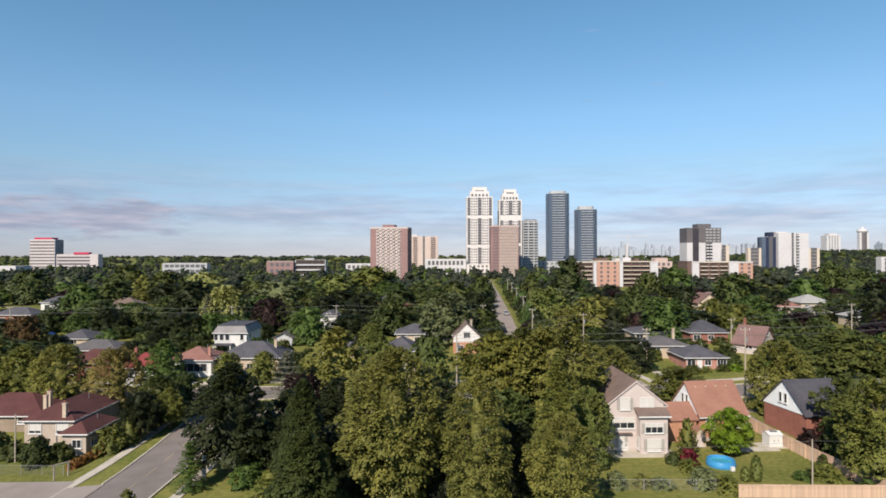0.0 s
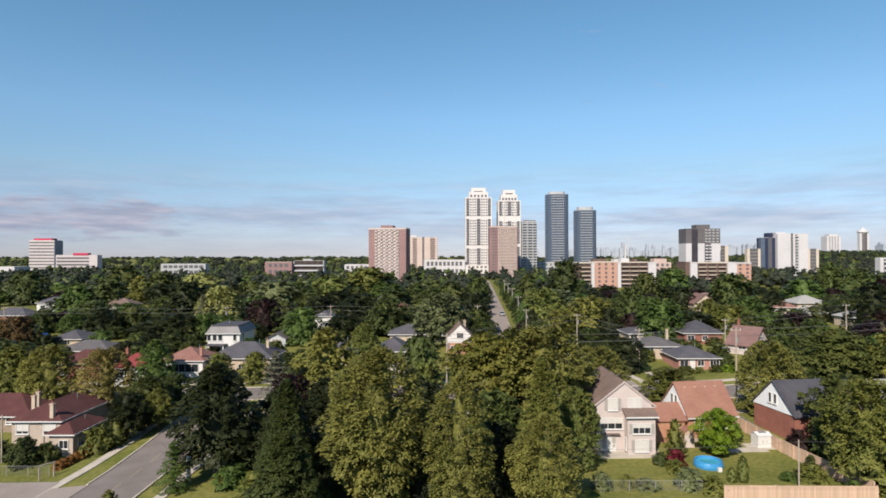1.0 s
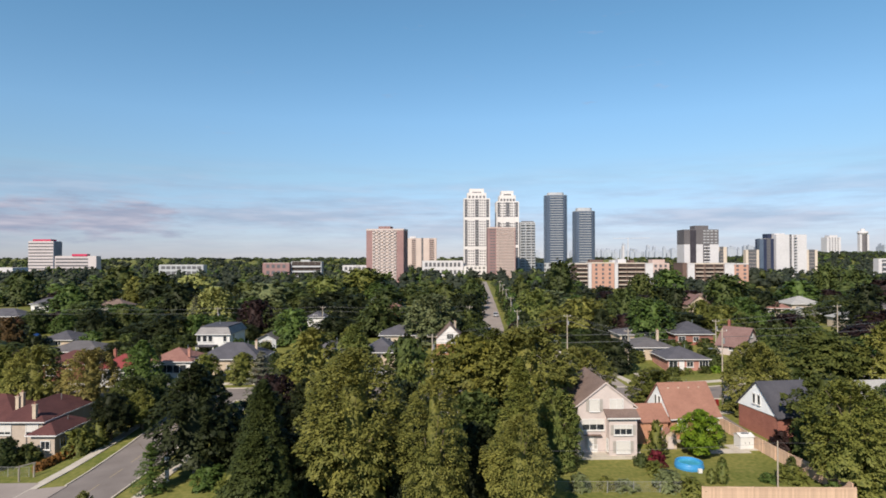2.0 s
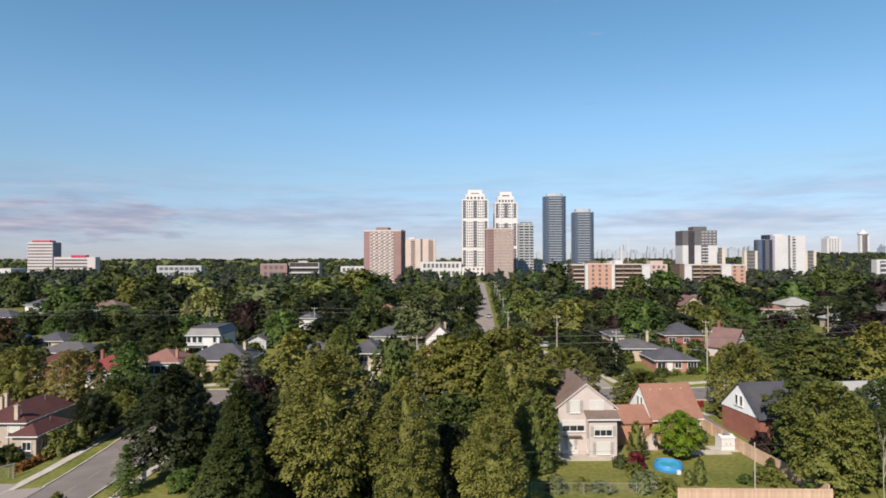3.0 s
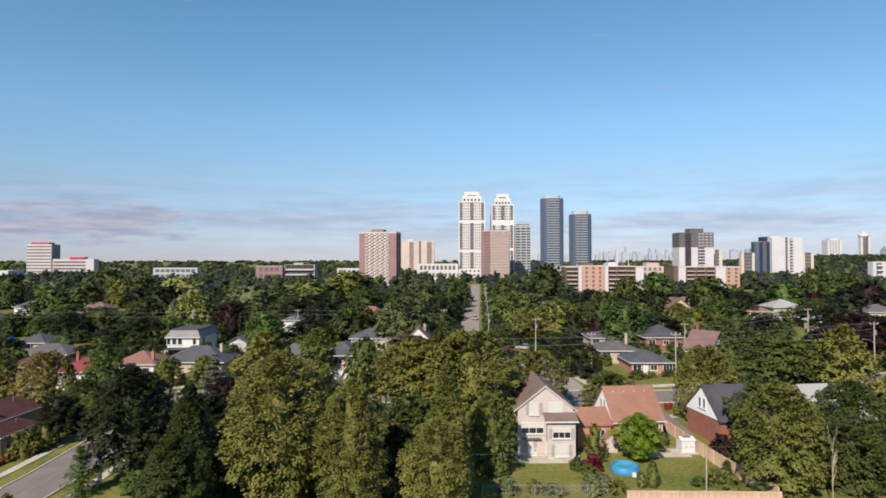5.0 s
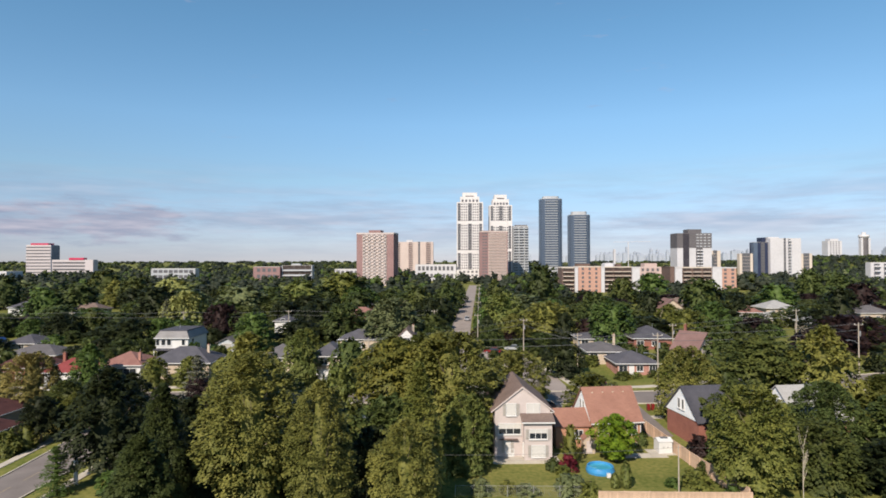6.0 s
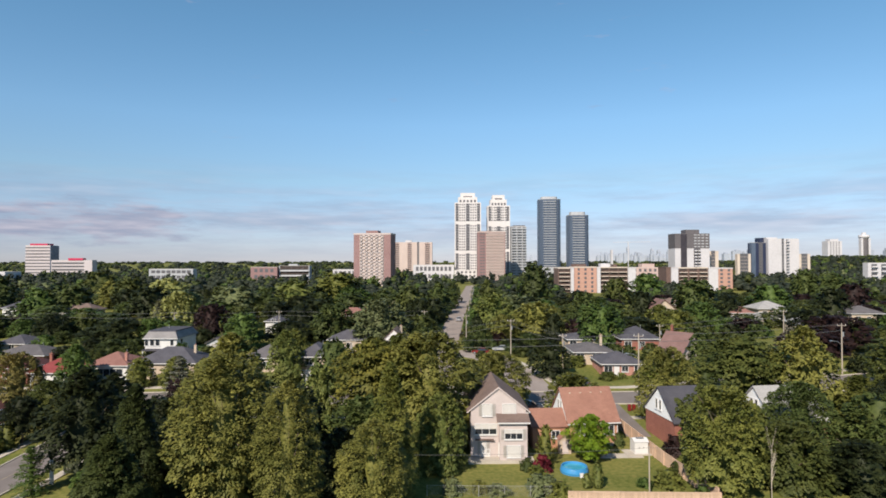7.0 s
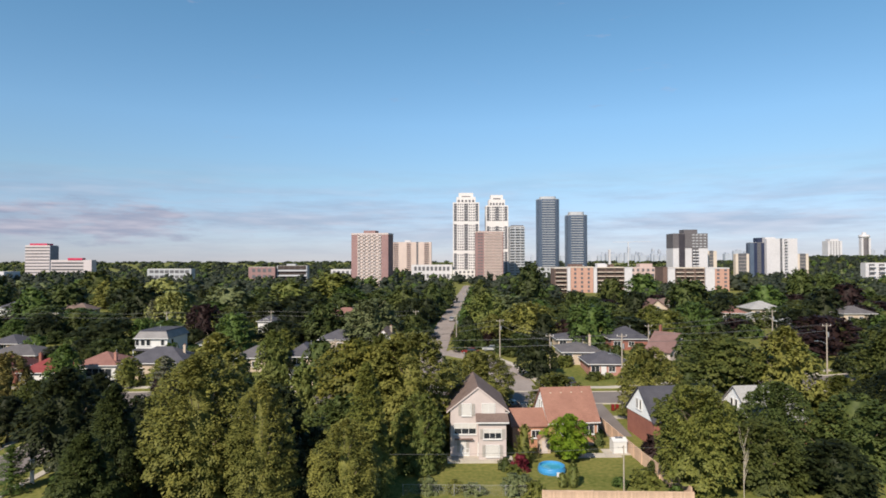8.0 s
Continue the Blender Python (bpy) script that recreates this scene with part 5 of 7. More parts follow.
tree(211.2, 325, 23.2, 14.1, "mid_dome", DEEP, "dark round tree before apartment slabs", 0.05, 0)
tree(218.3, 315, 21.0, 17.8, "mid_dome", DEEP, "dark green tree before apartment slabs", 0.05, 1)
tree(93.4, 230, 15.6, 10.0, "mid_dome", DUSK, "dark round tree behind houses", 0.05, 2)
tree(123.9, 318, 20.9, 16.8, "mid_dome", MIDGREEN, "green tree before low apartments", 0.05, 0)
tree(100.3, 290, 19.2, 13.7, "mid_dome", FERN, "olive-green tree before low apartments", 0.05, 1)
tree(155.7, 215, 17.6, 12.6, "mid_dome", DUSK, "very dark spreading tree", 0.05, 2)
tree(180.3, 240, 18.5, 13.6, "mid_dome", MAROON, "dark maroon tree behind houses", 0.05, 0)
tree(107.7, 180, 9.9, 10.2, "fine_dome", MAROON, "low dark maroon tree by a street", 0.05, 1)
tree(72.7, 125, 12.7, 7.1, "fine_dome", DEEP, "dark green tree beside a locust", 0.05, 2)
tree(118.5, 165, 14.1, 10.9, "fine_dome", DUSK, "dark green tree across the street", 0.05, 0)
tree(49.0, 172, 12.3, 7.1, "fine_dome", DUSK, "dark tree on a corner lot", 0.05, 1)
tree(12.6, 160.0, 9.6, 6.4, "fine_dome", DEEP, "dark green tree beside the avenue", 0.08, 1)
tree(12.9, 174.0, 11.0, 8.0, "fine_oval", FERN, "green tree overhanging the avenue", 0.08, 0)
tree(24.8, 173.0, 8.2, 4.2, "fine_oval", MAROON, "small dark red-leaved tree beside the avenue", 0.1, 1)
tree(28.0, 196.0, 11.6, 7.0, "fine_dome", DEEP, "dark green tree behind a pole line", 0.08, 2)
tree(19.4, 264.0, 15.0, 8.0, "mid_dome", DEEP, "dark tree leaning over the avenue", 0.08, 0)
tree(21.2, 296.0, 16.5, 8.6, "mid_oval", DEEP, "dark oval tree leaning over the avenue", 0.08, 1)
tree(13.8, 214.0, 14.0, 9.0, "mid_dome", DUSK, "dark tree overhanging the avenue", 0.08, 2)
# low trees on both verges of the avenue
for k in range(17):
    y_ = 152 + k * 9.4
    ax_ = lerp(((116, 16.0), (150, 17.9), (218, 21.5), (310, 26.5)), y_)
    tree(ax_ + 6.8 + 0.8 * (k % 3), y_ + 3.0, ground_z(ax_, y_) + 4.6 + 1.3 * (k % 4), 4.8 + 0.7 * (k % 3), "mid_dome" if k % 2 else "mid_oval", (DEEP, FERN, DUSK, MIDGREEN)[k % 4], "leafy street tree on the verge of an avenue", 0.12, k)
    tree(ax_ - 6.6 - 0.7 * (k % 3), y_, ground_z(ax_, y_) + 5.4 + 1.4 * (k % 3), 5.4 + 0.6 * (k % 4), "mid_oval" if k % 2 else "mid_dome", (DUSK, DEEP, FERN)[k % 3], "leafy street tree on the verge of an avenue", 0.12, k + 1)
for k in range(4):
    tree(115.0 + 6.4 * k, 192.0 + 1.5 * (k % 2), 10.0 + 0.5 * (k % 3), 7.0, "mid_dome", (DEEP, FERN, DUSK, MIDGREEN)[k], "low leafy tree before a pale-roofed bungalow", 0.06, k)
# east block
tree(55.6, 80.4, 11.6, 8.6, "dome", FERN, "olive-green tree before a charcoal roof", 0.03, 1)
tree(51.5, 69.8, 13.0, 8.8, "big_dome", LINDEN, "broad olive-green back-yard tree leaning over a board fence", 0.14, 2)
tree(55.0, 98.2, 13.4, 9.0, "big_dome", OLIVE, "large olive-green tree behind the charcoal roof", 0.05, 1)
tree(70.2, 104.0, 14.2, 13.6, "spread", LAYERED, "wide dark olive locust with a flat layered crown", 0.25, 0)
tree(62.6, 101.0, 9.0, 6.0, "dome", DEEP, "dark green tree between houses", 0.06, 0)
tree(58.6, 79.6, 8.6, 8.0, "dome", DEEP, "broad green back-yard tree", 0.03, 0)
tree(52.6, 78.0, 7.2, 5.0, "dome", DEEP, "dark green back-yard tree against a brick wall", 0.03, 1)
tree(60.0, 71.5, 8.4, 8.0, "dome", FERN, "dark olive back-yard tree with drooping boughs", 0.02, 0)
tree(66.0, 79.5, 11.6, 9.5, "linden", DEEP, "dense dark green back-yard tree", 0.02, 3)
tree(74.0, 76.0, 10.6, 10.0, "dome", DEEP, "dense dark green tree beside a fence", 0.02, 0)
tree(67.0, 69.0, 6.5, 8.0, "dome", DUSK, "low dark green bushy tree", 0.02, 1)
tree(84.0, 82.0, 13.0, 12.0, "linden", DUSK, "tall dark green back-yard tree", 0.03, 3)
tree(78.2, 99.5, 17.0, 10.4, "oval", OLIVE, "tall olive tree beside the street", 0.04, 2)
tree(84.5, 95.5, 9.2, 8.5, "oval", LINDEN, "tall green tree beside a driveway", 0.04, 0)
tree(91.0, 98.0, 8.8, 8.0, "oval", LINDEN, "green oval tree beside a driveway", 0.04, 1)
tree(99.8, 106.0, 15.6, 11.0, "oval", FERN, "tall dark olive tree by the street", 0.04, 0)
tree(104.0, 100.0, 11.0, 11.0, "dome", DEEP, "dark green spreading tree by the street", 0.08, 0)
tree(110.0, 141.0, 14.6, 14.5, "fine_dome", MAROON, "large dark maroon-leaved tree across the street", 0.05, 1)
tree(84.0, 172.0, 13.5, 11.0, "fine_dome", LINDEN, "green rounded tree behind the street", 0.05, 1)
bare = thing("tree", 54.8, 65.6, 0.0, 0, "slim pale leafless tree with fine twigs", "tree")
bare_trunk = part("trunk", leafed(trunk_mesh("trunk", 16, 9, True), PALE_BARK), PALE_BARK, bare)
bare_trunk.scale = (1.7, 1.7, 8.4)


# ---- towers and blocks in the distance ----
# near-black flat panes: the shade of deep openings is put into the colour
SHADE = material("shaded_opening_wall", (0.035, 0.026, 0.024), (0.06, 0.045, 0.04), 0.1, 1.0, 0.8, 0.0)


def block(label, x0, x1, y, deep, z0, z1, mat, floors=0, bays=(), first=0.0, roof_boxes=(), parapet=0.0, name="apartment_building", rz=0.0, skip=(), side=(), band=None, infill=None):
    """A block whose front runs from x0 to x1 at distance y. bays: (place along the front 0..1, width, kind), one opening a floor each."""
    w = x1 - x0
    b = thing(name, (x0 + x1) / 2 + 0.0028 * y, y, z0, rz, label, "building")
    h = z1 - z0
    part("wall", box(-w / 2, w / 2, 0, deep, 0, h), mat, b)
    part("roof", box(-w / 2 + 0.3, w / 2 - 0.3, 0.3, deep - 0.3, h, h + 0.25), FLAT_ROOF, b)
    if infill:
        part("infill_panel", box(-w / 2 + w * infill[0], -w / 2 + w * infill[1], -0.12, -0.004, 0.5, h - 0.6), infill[2], b, "pale panel between the brick piers")
    if parapet:
        bm = box(-w / 2 - 0.15, w / 2 + 0.15, -0.15, 0.3, h - 0.3, h + parapet)
        add_box(bm, -w / 2 - 0.15, -w / 2 + 0.3, 0.3, deep, h - 0.3, h + parapet)
        add_box(bm, w / 2 - 0.3, w / 2 + 0.15, 0.3, deep, h - 0.3, h + parapet)
        part("parapet", bm, band or mat, b)
    for u0, u1, v0, v1, hh, m_ in roof_boxes:
        part("plant_room", box(-w / 2 + w * u0, -w / 2 + w * u1, deep * v0, deep * v1, h, h + hh), m_, b)
    if not floors:
        return b
    step = (h - first) / floors
    cache = {}
    for face, rows in (("f", bays), ("s", side)):
        for u, ww, kind in rows:
            key = (ww, kind)
            if key not in cache:
                hh = step * (0.92 if kind == "strip" else 0.8 if kind == "slab" else 0.5 if kind == "saw" else 0.42 if infill else 0.55)
                pane = finish(box(-ww / 2, ww / 2, -0.16 if infill else -0.06, 0.02, 0, hh), "window")
                pane.materials.append(SHADE if kind == "slab" else FAR_GLASS)
                rail = None
                if kind == "balc":
                    bm = box(-ww / 2 - 0.2, ww / 2 + 0.2, -1.5, -0.17, -0.15, 0.05)
                    add_box(bm, -ww / 2 - 0.2, ww / 2 + 0.2, -1.5, -1.38, 0.05, 1.0)
                    rail = finish(bm, "balcony")
                    rail.materials.append(band or TOWER_WHITE)
                if kind == "saw":
                    half = ww / 9 * 0.47
                    bm = box(-half, half, -0.85, -0.17, -0.15, 0.06)
                    add_box(bm, -half, half, -0.85, -0.72, 0.06, 1.0)
                    rail = finish(bm, "balcony")
                    rail.materials.append(band or TOWER_WHITE)
                if kind == "slab":
                    bm = box(-ww / 2, ww / 2, -1.4, -0.07, -0.75, -0.3)
                    rail = finish(bm, "balcony")
                    rail.materials.append(band or TOWER_WHITE)
                cache[key] = (pane, rail)
            pane, rail = cache[key]
            for k in range(floors):
                if k in skip:
                    continue
                at_ = pose(-w / 2 + w * u, 0, first + step * (k + 0.22)) if face == "f" else pose(w / 2, deep * u, first + step * (k + 0.22), 0, 0, 90)
                part("window", pane, GLASS, b, m=at_)
                spots = [(ww * (j - 4) / 9, 0.85 * (j % 2)) for j in range(9)] if kind == "saw" else [(0, 0)] if rail else []
                for du, dz in spots:
                    part("balcony", rail, TOWER_WHITE, b, m=at_ @ pose(du, 0, dz - step * 0.12))
    return b


Z = 5.6
PINK = material("pale_pink_brick", (0.391, 0.289, 0.264), (0.476, 0.365, 0.332), 0.06, 0.8, 0.9, 0.0)
SIX = [(0.49, 19.5, "saw")]
block("brown-brick slab apartment tower with rows of white balconies", -59.6, -29.0, 480, 17, Z, 48.2, TOWER_BRICK, 16, SIX, 0.8, ((0.3, 0.62, 0.2, 0.8, 3.2, TOWER_BRICK),), 1.0, infill=(0.165, 0.815, BLUSH), band=STUCCO, rz=-8.0)
block("brown-brick slab apartment tower with stacked pink balconies", 44.0, 69.8, 560, 18, Z, 53.6, TOWER_BRICK, 17, [(0.12, 2.0, "win"), (0.22, 2.0, "win"), (0.47, 8.0, "saw"), (0.80, 7.6, "saw")], 0.8, ((0.1, 0.5, 0.2, 0.8, 1.2, TOWER_BRICK),), 0.6, band=BLUSH, infill=(0.3, 0.97, PINK))


def cream_tower(label, x0, x1, y, z_shoulder, z_upper, z_top, floors, skip):
    w = x1 - x0
    cols = [(0.08, 3.3, "strip"), (0.5, 3.8, "strip"), (0.92, 3.3, "strip")] + [(u, 1.45, "win") for u in (0.2, 0.285, 0.37, 0.63, 0.715, 0.8)]
    b = block(label, x0, x1, y, 22, Z, z_shoulder, TOWER_CREAM, floors, cols, 4.0, parapet=0.8, skip=skip, side=[(0.3, 2.6, "strip"), (0.7, 2.6, "strip")])
    h = z_shoulder - Z
    part("upper_block", box(-w * 0.37, w * 0.37, 1.5, 20, h, z_upper - Z), TOWER_CREAM, b)
    part("crown", box(-w * 0.28, w * 0.28, 3, 18, z_upper - Z, z_top - Z), TOWER_CREAM, b)
    part("louvre", box(-w * 0.17, w * 0.17, 2.9, 3.1, z_upper - Z - 2.0, z_top - Z - 3.2), CHARCOAL_CLAD, b)
    pane = finish(box(-1.0, 1.0, -0.06, 0.02, 0, 2.4), "window")
    pane.materials.append(FAR_GLASS)
    for i in range(5):
        part("window", pane, GLASS, b, m=pose(w * (-0.28 + 0.14 * i), 1.5, h + 1.2))
    for s in (-1, 1):
        part("pilaster", box(s * w * 0.255 - 0.5, s * w * 0.255 + 0.5, -0.5, -0.004, 0, h), TOWER_CREAM, b)
        part("pilaster", box(s * w * 0.49 - 0.5, s * w * 0.49 + 0.5, -0.5, -0.004, 0, h), TOWER_CREAM, b)
    return b


cream_tower("tall cream condominium tower with dark window strips and stepped crown", 23.0, 49.2, 605, 85.0, 91.5, 95.8, 28, (9, 20))
cream_tower("tall cream precast condominium tower with a stepped crown, behind its twin", 56.6, 79.0, 610, 82.3, 89.4, 94.1, 28, (10, 20, 21))


def glass_tower(label, x, y, w, deep, z1, floors, top, turn=0.0):
    """An oval-plan tower: a ring of glazing and a slab edge on every floor."""
    b = thing("apartment_building", x + 0.0028 * y, y + deep / 2, Z, turn, label, "building")
    h = z1 - Z
    n = 20
    def outline(k):
        pts = []
        for i in range(n):
            q = 2 * math.pi * i / n
            c, s = math.cos(q), math.sin(q)
            pts.append((math.copysign(abs(c) ** 0.55, c) * w / 2 * k, math.copysign(abs(s) ** 0.55, s) * deep / 2 * k))
        return pts
    ring = lambda k, z: [(px_, py_, z) for px_, py_ in outline(k)]
    part("core", add_solid(bmesh.new(), ring(0.94, 0), ring(0.94, h)), TOWER_GLASS, b)
    step = h / floors
    glaze = finish(add_solid(bmesh.new(), ring(0.975, 0.3), ring(0.975, step * 0.9)), "window_band")
    slab = finish(add_solid(bmesh.new(), ring(1.0, -0.22), ring(1.0, 0.28)), "slab_edge")
    fin = finish(box(-0.2, 0.2, -0.2, 0.2, 0, h), "mullion")
    for px_, py_ in outline(1.0):
        part("mullion", fin, TOWER_GLASS, b, m=pose(px_, py_, 0))
    deck = finish(box(-w * 0.30, w * 0.27, -deep / 2 - 0.5, -deep / 2 + 0.6, 0.0, 0.75), "balcony")
    for k in range(floors):
        part("window_band", glaze, TOWER_GLASS, b, m=pose(0, 0, k * step))
        part("slab_edge", slab, TOWER_GLASS, b, m=pose(0, 0, k * step))
        part("balcony", deck, TOWER_GREY, b, "pale grey balcony band", m=pose(0, 0, k * step))
    part("roof", add_solid(bmesh.new(), ring(1.0, h - 0.2), ring(1.0, h + 0.4)), TOWER_GREY, b)
    part("plant_room", add_solid(bmesh.new(), ring(0.72, h + 0.4), ring(0.72, h + top)), TOWER_GREY, b)
    return b


glass_tower("tall blue-grey glass condominium tower with slab edges on every floor", 137.0, 712, 26.5, 22, 100.0, 32, 3.4)
glass_tower("blue-grey glass condominium tower with a lower roof", 171.5, 714, 25.0, 22, 81.0, 25, 4.2)
block("grey balcony slab behind the cream towers", 80.0, 96.1, 612, 16, Z, 61.7, TOWER_GREY, 20, [(0.2, 4.0, "balc"), (0.55, 4.0, "balc"), (0.86, 3.0, "balc")], 1.0, ((0.2, 0.95, 0.2, 0.8, 1.5, CHARCOAL_CLAD),), band=TOWER_GREY)
block("beige apartment slab with brown balcony stacks", -70.0, -9.0, 880, 18, Z, 54.0, BLUSH, 17, [(0.14, 6.5, "balc"), (0.45, 5.5, "balc"), (0.66, 3.0, "strip"), (0.88, 6.5, "balc")], 0.8, ((0.35, 0.5, 0.2, 0.8, 3.0, TOWER_WHITE),), band=PINK)
block("long low cream commercial building", -19.0, 22.0, 600, 20, Z, 22.6, TOWER_WHITE, 2, [(0.1 + 0.1 * k, 2.6, "win") for k in range(9)], 2.0, name="commercial_building")
block("cream podium building at the foot of the towers", 22.5, 49.5, 588, 14, Z, 17.4, TOWER_CREAM, 3, [(0.12 + 0.15 * k, 2.2, "win") for k in range(6)], 1.0, name="commercial_building")
block("long low white building", -92.0, -60.0, 560, 18, Z, 18.6, TOWER_WHITE, 2, [(0.1 + 0.13 * k, 2.6, "win") for k in range(7)], 2.0, name="commercial_building")
block("row of grey flat-roofed buildings", 84.0, 155.0, 640, 20, Z, 19.5, TOWER_GREY, 3, [(0.05 + 0.065 * k, 1.8, "win") for k in range(15)], 1.0, name="commercial_building")

# black that stands in for the shade inside a recess
NAVY_BLACK = material("recess_shade_black", (0.025, 0.022, 0.03), (0.045, 0.04, 0.05), 0.1, 1.0, 0.7, 0.0)
# black over white slab
B = block("apartment tower, charcoal upper half over white lower half", 233.5, 266.5, 575, 18, Z, 38.3, TOWER_WHITE, 11, [(0.59, 2.2, "balc"), (0.69, 2.2, "balc")], 0.6)
h = 38.3 - Z
part("upper_block", box(-16.5, 16.5, -0.05, 18, h + 0.3, 52.6 - Z), CHARCOAL_CLAD, B, "charcoal cladding on the upper half")
part("plant_room", box(-5, 8, 3, 15, 52.6 - Z, 56.5 - Z), CHARCOAL_CLAD, B)
# flat panel on the wall; only its black colour gives the recess its shade
part("recess", box(-11.0, -5.2, -0.3, -0.06, 1.0, 52.0 - Z), NAVY_BLACK, B, "flat black panel coloured as a shaded balcony recess")
part("balcony_back", box(1.4, 7.8, -0.05, -0.004, 0.6, h), CHARCOAL_CLAD, B, "dark balcony stack wall")
pane = finish(box(-1.2, 1.2, -0.12, -0.06, 0, 1.0), "window")
for u in (0.59, 0.69, 0.80, 0.92):
    for k in range(5):
        part("window", pane, TOWER_GREY, B, m=pose(-16.5 + 33 * u, 0, h + 1.2 + k * 2.8))
# low apartment blocks
UMBER = material("umber_brick", (0.10, 0.065, 0.055), (0.15, 0.10, 0.085), 0.06, 0.8, 0.9, 0.0)
SLABS = [(0.17, 5.2, "slab"), (0.5, 5.2, "slab"), (0.83, 5.2, "slab")]
block("six-storey salmon-brick apartment block", 98.6, 113.0, 386, 16, Z, 22.6, SALMON, 6, [(0.2, 1.4, "win"), (0.5, 1.4, "win"), (0.8, 1.4, "win")], 0.4, ((0.0, 0.6, 0.3, 0.7, 2.0, UMBER),), parapet=0.4, band=BEIGE)
block("narrow white stair strip of an apartment block", 113.2, 115.4, 385.6, 16, Z, 22.4, TOWER_WHITE, 0, (), 0, (), 0.2)
block("six-storey apartment block with long dark balconies", 115.6, 133.3, 388, 16, Z, 22.4, UMBER, 6, SLABS, 0.4, ((0.1, 0.4, 0.3, 0.7, 2.6, TOWER_WHITE), (0.55, 0.7, 0.3, 0.7, 2.0, UMBER)), 0.3, band=BEIGE)
block("plain white end wing of an apartment block", 133.5, 138.4, 387, 17, Z, 22.0, TOWER_WHITE, 0, (), 0, (), 0.3)
block("dark brown apartment wing with thin balcony slabs", 88.6, 96.4, 388, 16, Z, 22.0, UMBER, 6, [(0.28, 3.4, "slab"), (0.74, 3.4, "slab")], 0.4, parapet=0.3, band=BEIGE)
block("narrow white stair strip of an apartment block", 96.5, 98.4, 386, 16, Z, 22.2, TOWER_WHITE, 0, (), 0, (), 0.2)
block("dark brick stair wing of a balcony block", 163.0, 165.8, 401, 16, Z, 22.2, UMBER, 0, (), 0, (), 0.3)
block("plain white end wing of a balcony block", 166.0, 170.6, 400, 17, Z, 21.8, TOWER_WHITE, 0, (), 0, (), 0.3)
block("six-storey apartment block with dark continuous balconies", 170.8, 190.6, 401, 16, Z, 21.8, UMBER, 6, SLABS, 0.4, parapet=0.5, band=BEIGE)
block("white stair wing of an apartment block", 190.8, 197.0, 400, 16, Z, 22.0, TOWER_WHITE, 0, (), 0, (), 0.3)
block("salmon-brick apartment wing with white windows", 197.2, 207.0, 401, 16, Z, 21.6, SALMON, 6, [(0.25, 1.8, "win"), (0.75, 1.8, "win")], 0.4, parapet=0.4, band=TOWER_WHITE)
# low roofs that show over the apartment blocks
block("long pale institutional building behind apartments", 150.0, 206.0, 540, 18, Z, 20.5, PINK, 3, [(0.06 + 0.08 * k, 2.2, "win") for k in range(12)], 1.0, ((0.1, 0.3, 0.2, 0.8, 3.0, TOWER_WHITE), (0.75, 0.95, 0.2, 0.8, 3.4, PINK)), name="commercial_building")
block("slim white stair tower behind apartments", 158.0, 159.5, 520, 3, Z, 36.0, TOWER_WHITE, 0, name="commercial_building")
block("beige block with dark balcony bands", 300.0, 313.0, 590, 5, Z, 33.0, BEIGE, 8, [(0.5, 8.0, "strip")], 0.8)
# tall slabs, east
block("white apartment slab with dark balcony stack", 335.5, 366.0, 600, 18, Z, 48.2, TOWER_WHITE, 14, [(0.47, 2.2, "strip"), (0.62, 2.6, "balc")], 0.8, ((0.0, 0.35, 0.2, 0.8, 1.6, TOWER_WHITE),))
block("navy-clad apartment slab beside a white one", 324.8, 335.3, 604, 16, Z, 44.5, NAVY, 13, [(0.5, 4.0, "strip")], 0.8, ((0.55, 0.95, 0.2, 0.8, 5.0, NAVY),), side=())
block("slim blue-grey stair wing beside a navy slab", 320.4, 324.4, 603, 5, Z, 44.5, TOWER_GLASS, 0)
block("low beige block beside the white slab", 366.5, 378.0, 602, 16, Z, 33.0, BEIGE, 8, [(0.5, 6.0, "strip")], 0.8)
block("grey tower behind the dark one", 296.0, 313.0, 700, 16, Z, 44.0, TOWER_GREY, 11, [(0.3, 4, "balc"), (0.7, 4, "balc")], 0.8)
block("distant beige tower with window strips", 268.0, 286.0, 600, 16, Z, 36.0, BEIGE, 9, [(0.3, 4, "strip"), (0.7, 4, "strip")], 0.8)
block("low white apartment block among trees", 351.0, 392.0, 480, 6, Z, 24.6, TOWER_WHITE, 5, [(0.12 + 0.19 * k, 4.5, "balc") for k in range(5)], 0.6)
block("white block with a rounded plant room", 800.0, 829.0, 1250, 20, Z, 66.0, TOWER_WHITE, 16, [(0.2 + 0.2 * k, 2.6, "win") for k in range(4)], 0.8, ((0.2, 0.8, 0.1, 0.9, 4.5, TOWER_WHITE),))
# west offices
B = block("white banded office tower with a red parapet", -512.0, -481.0, 740, 16, Z, 46.5, OFFICE_PALE, 0, (), 0, (), 0)
wband = finish(box(-15.2, 15.2, -0.25, 15.8, 0, 1.35), "window_band")
for k in range(10):
    part("window_band", wband, FAR_GLASS, B, "dark ribbon window", m=pose(0, 0, 2.5 + k * 3.9))
part("parapet", box(-10.5, 11.5, 1.0, 12.4, 41.1, 43.4), SIGN_RED, B, "red parapet band")
# thin dark sheet: the shade on the east face is put into its colour
part("side_wall", box(15.5, 16.3, 0.0, 16.0, 0, 40.5), TOWER_GLASS, B, "side wall coloured dark blue as its shaded face")
B = block("low white office block with a red and white parapet", -466.0, -416.0, 720, 10, Z, 28.0, OFFICE_PALE, 0, (), 0, (), 0)
wband = finish(box(-24.0, 15.0, -0.25, 0.1, 0, 1.9), "window_band")
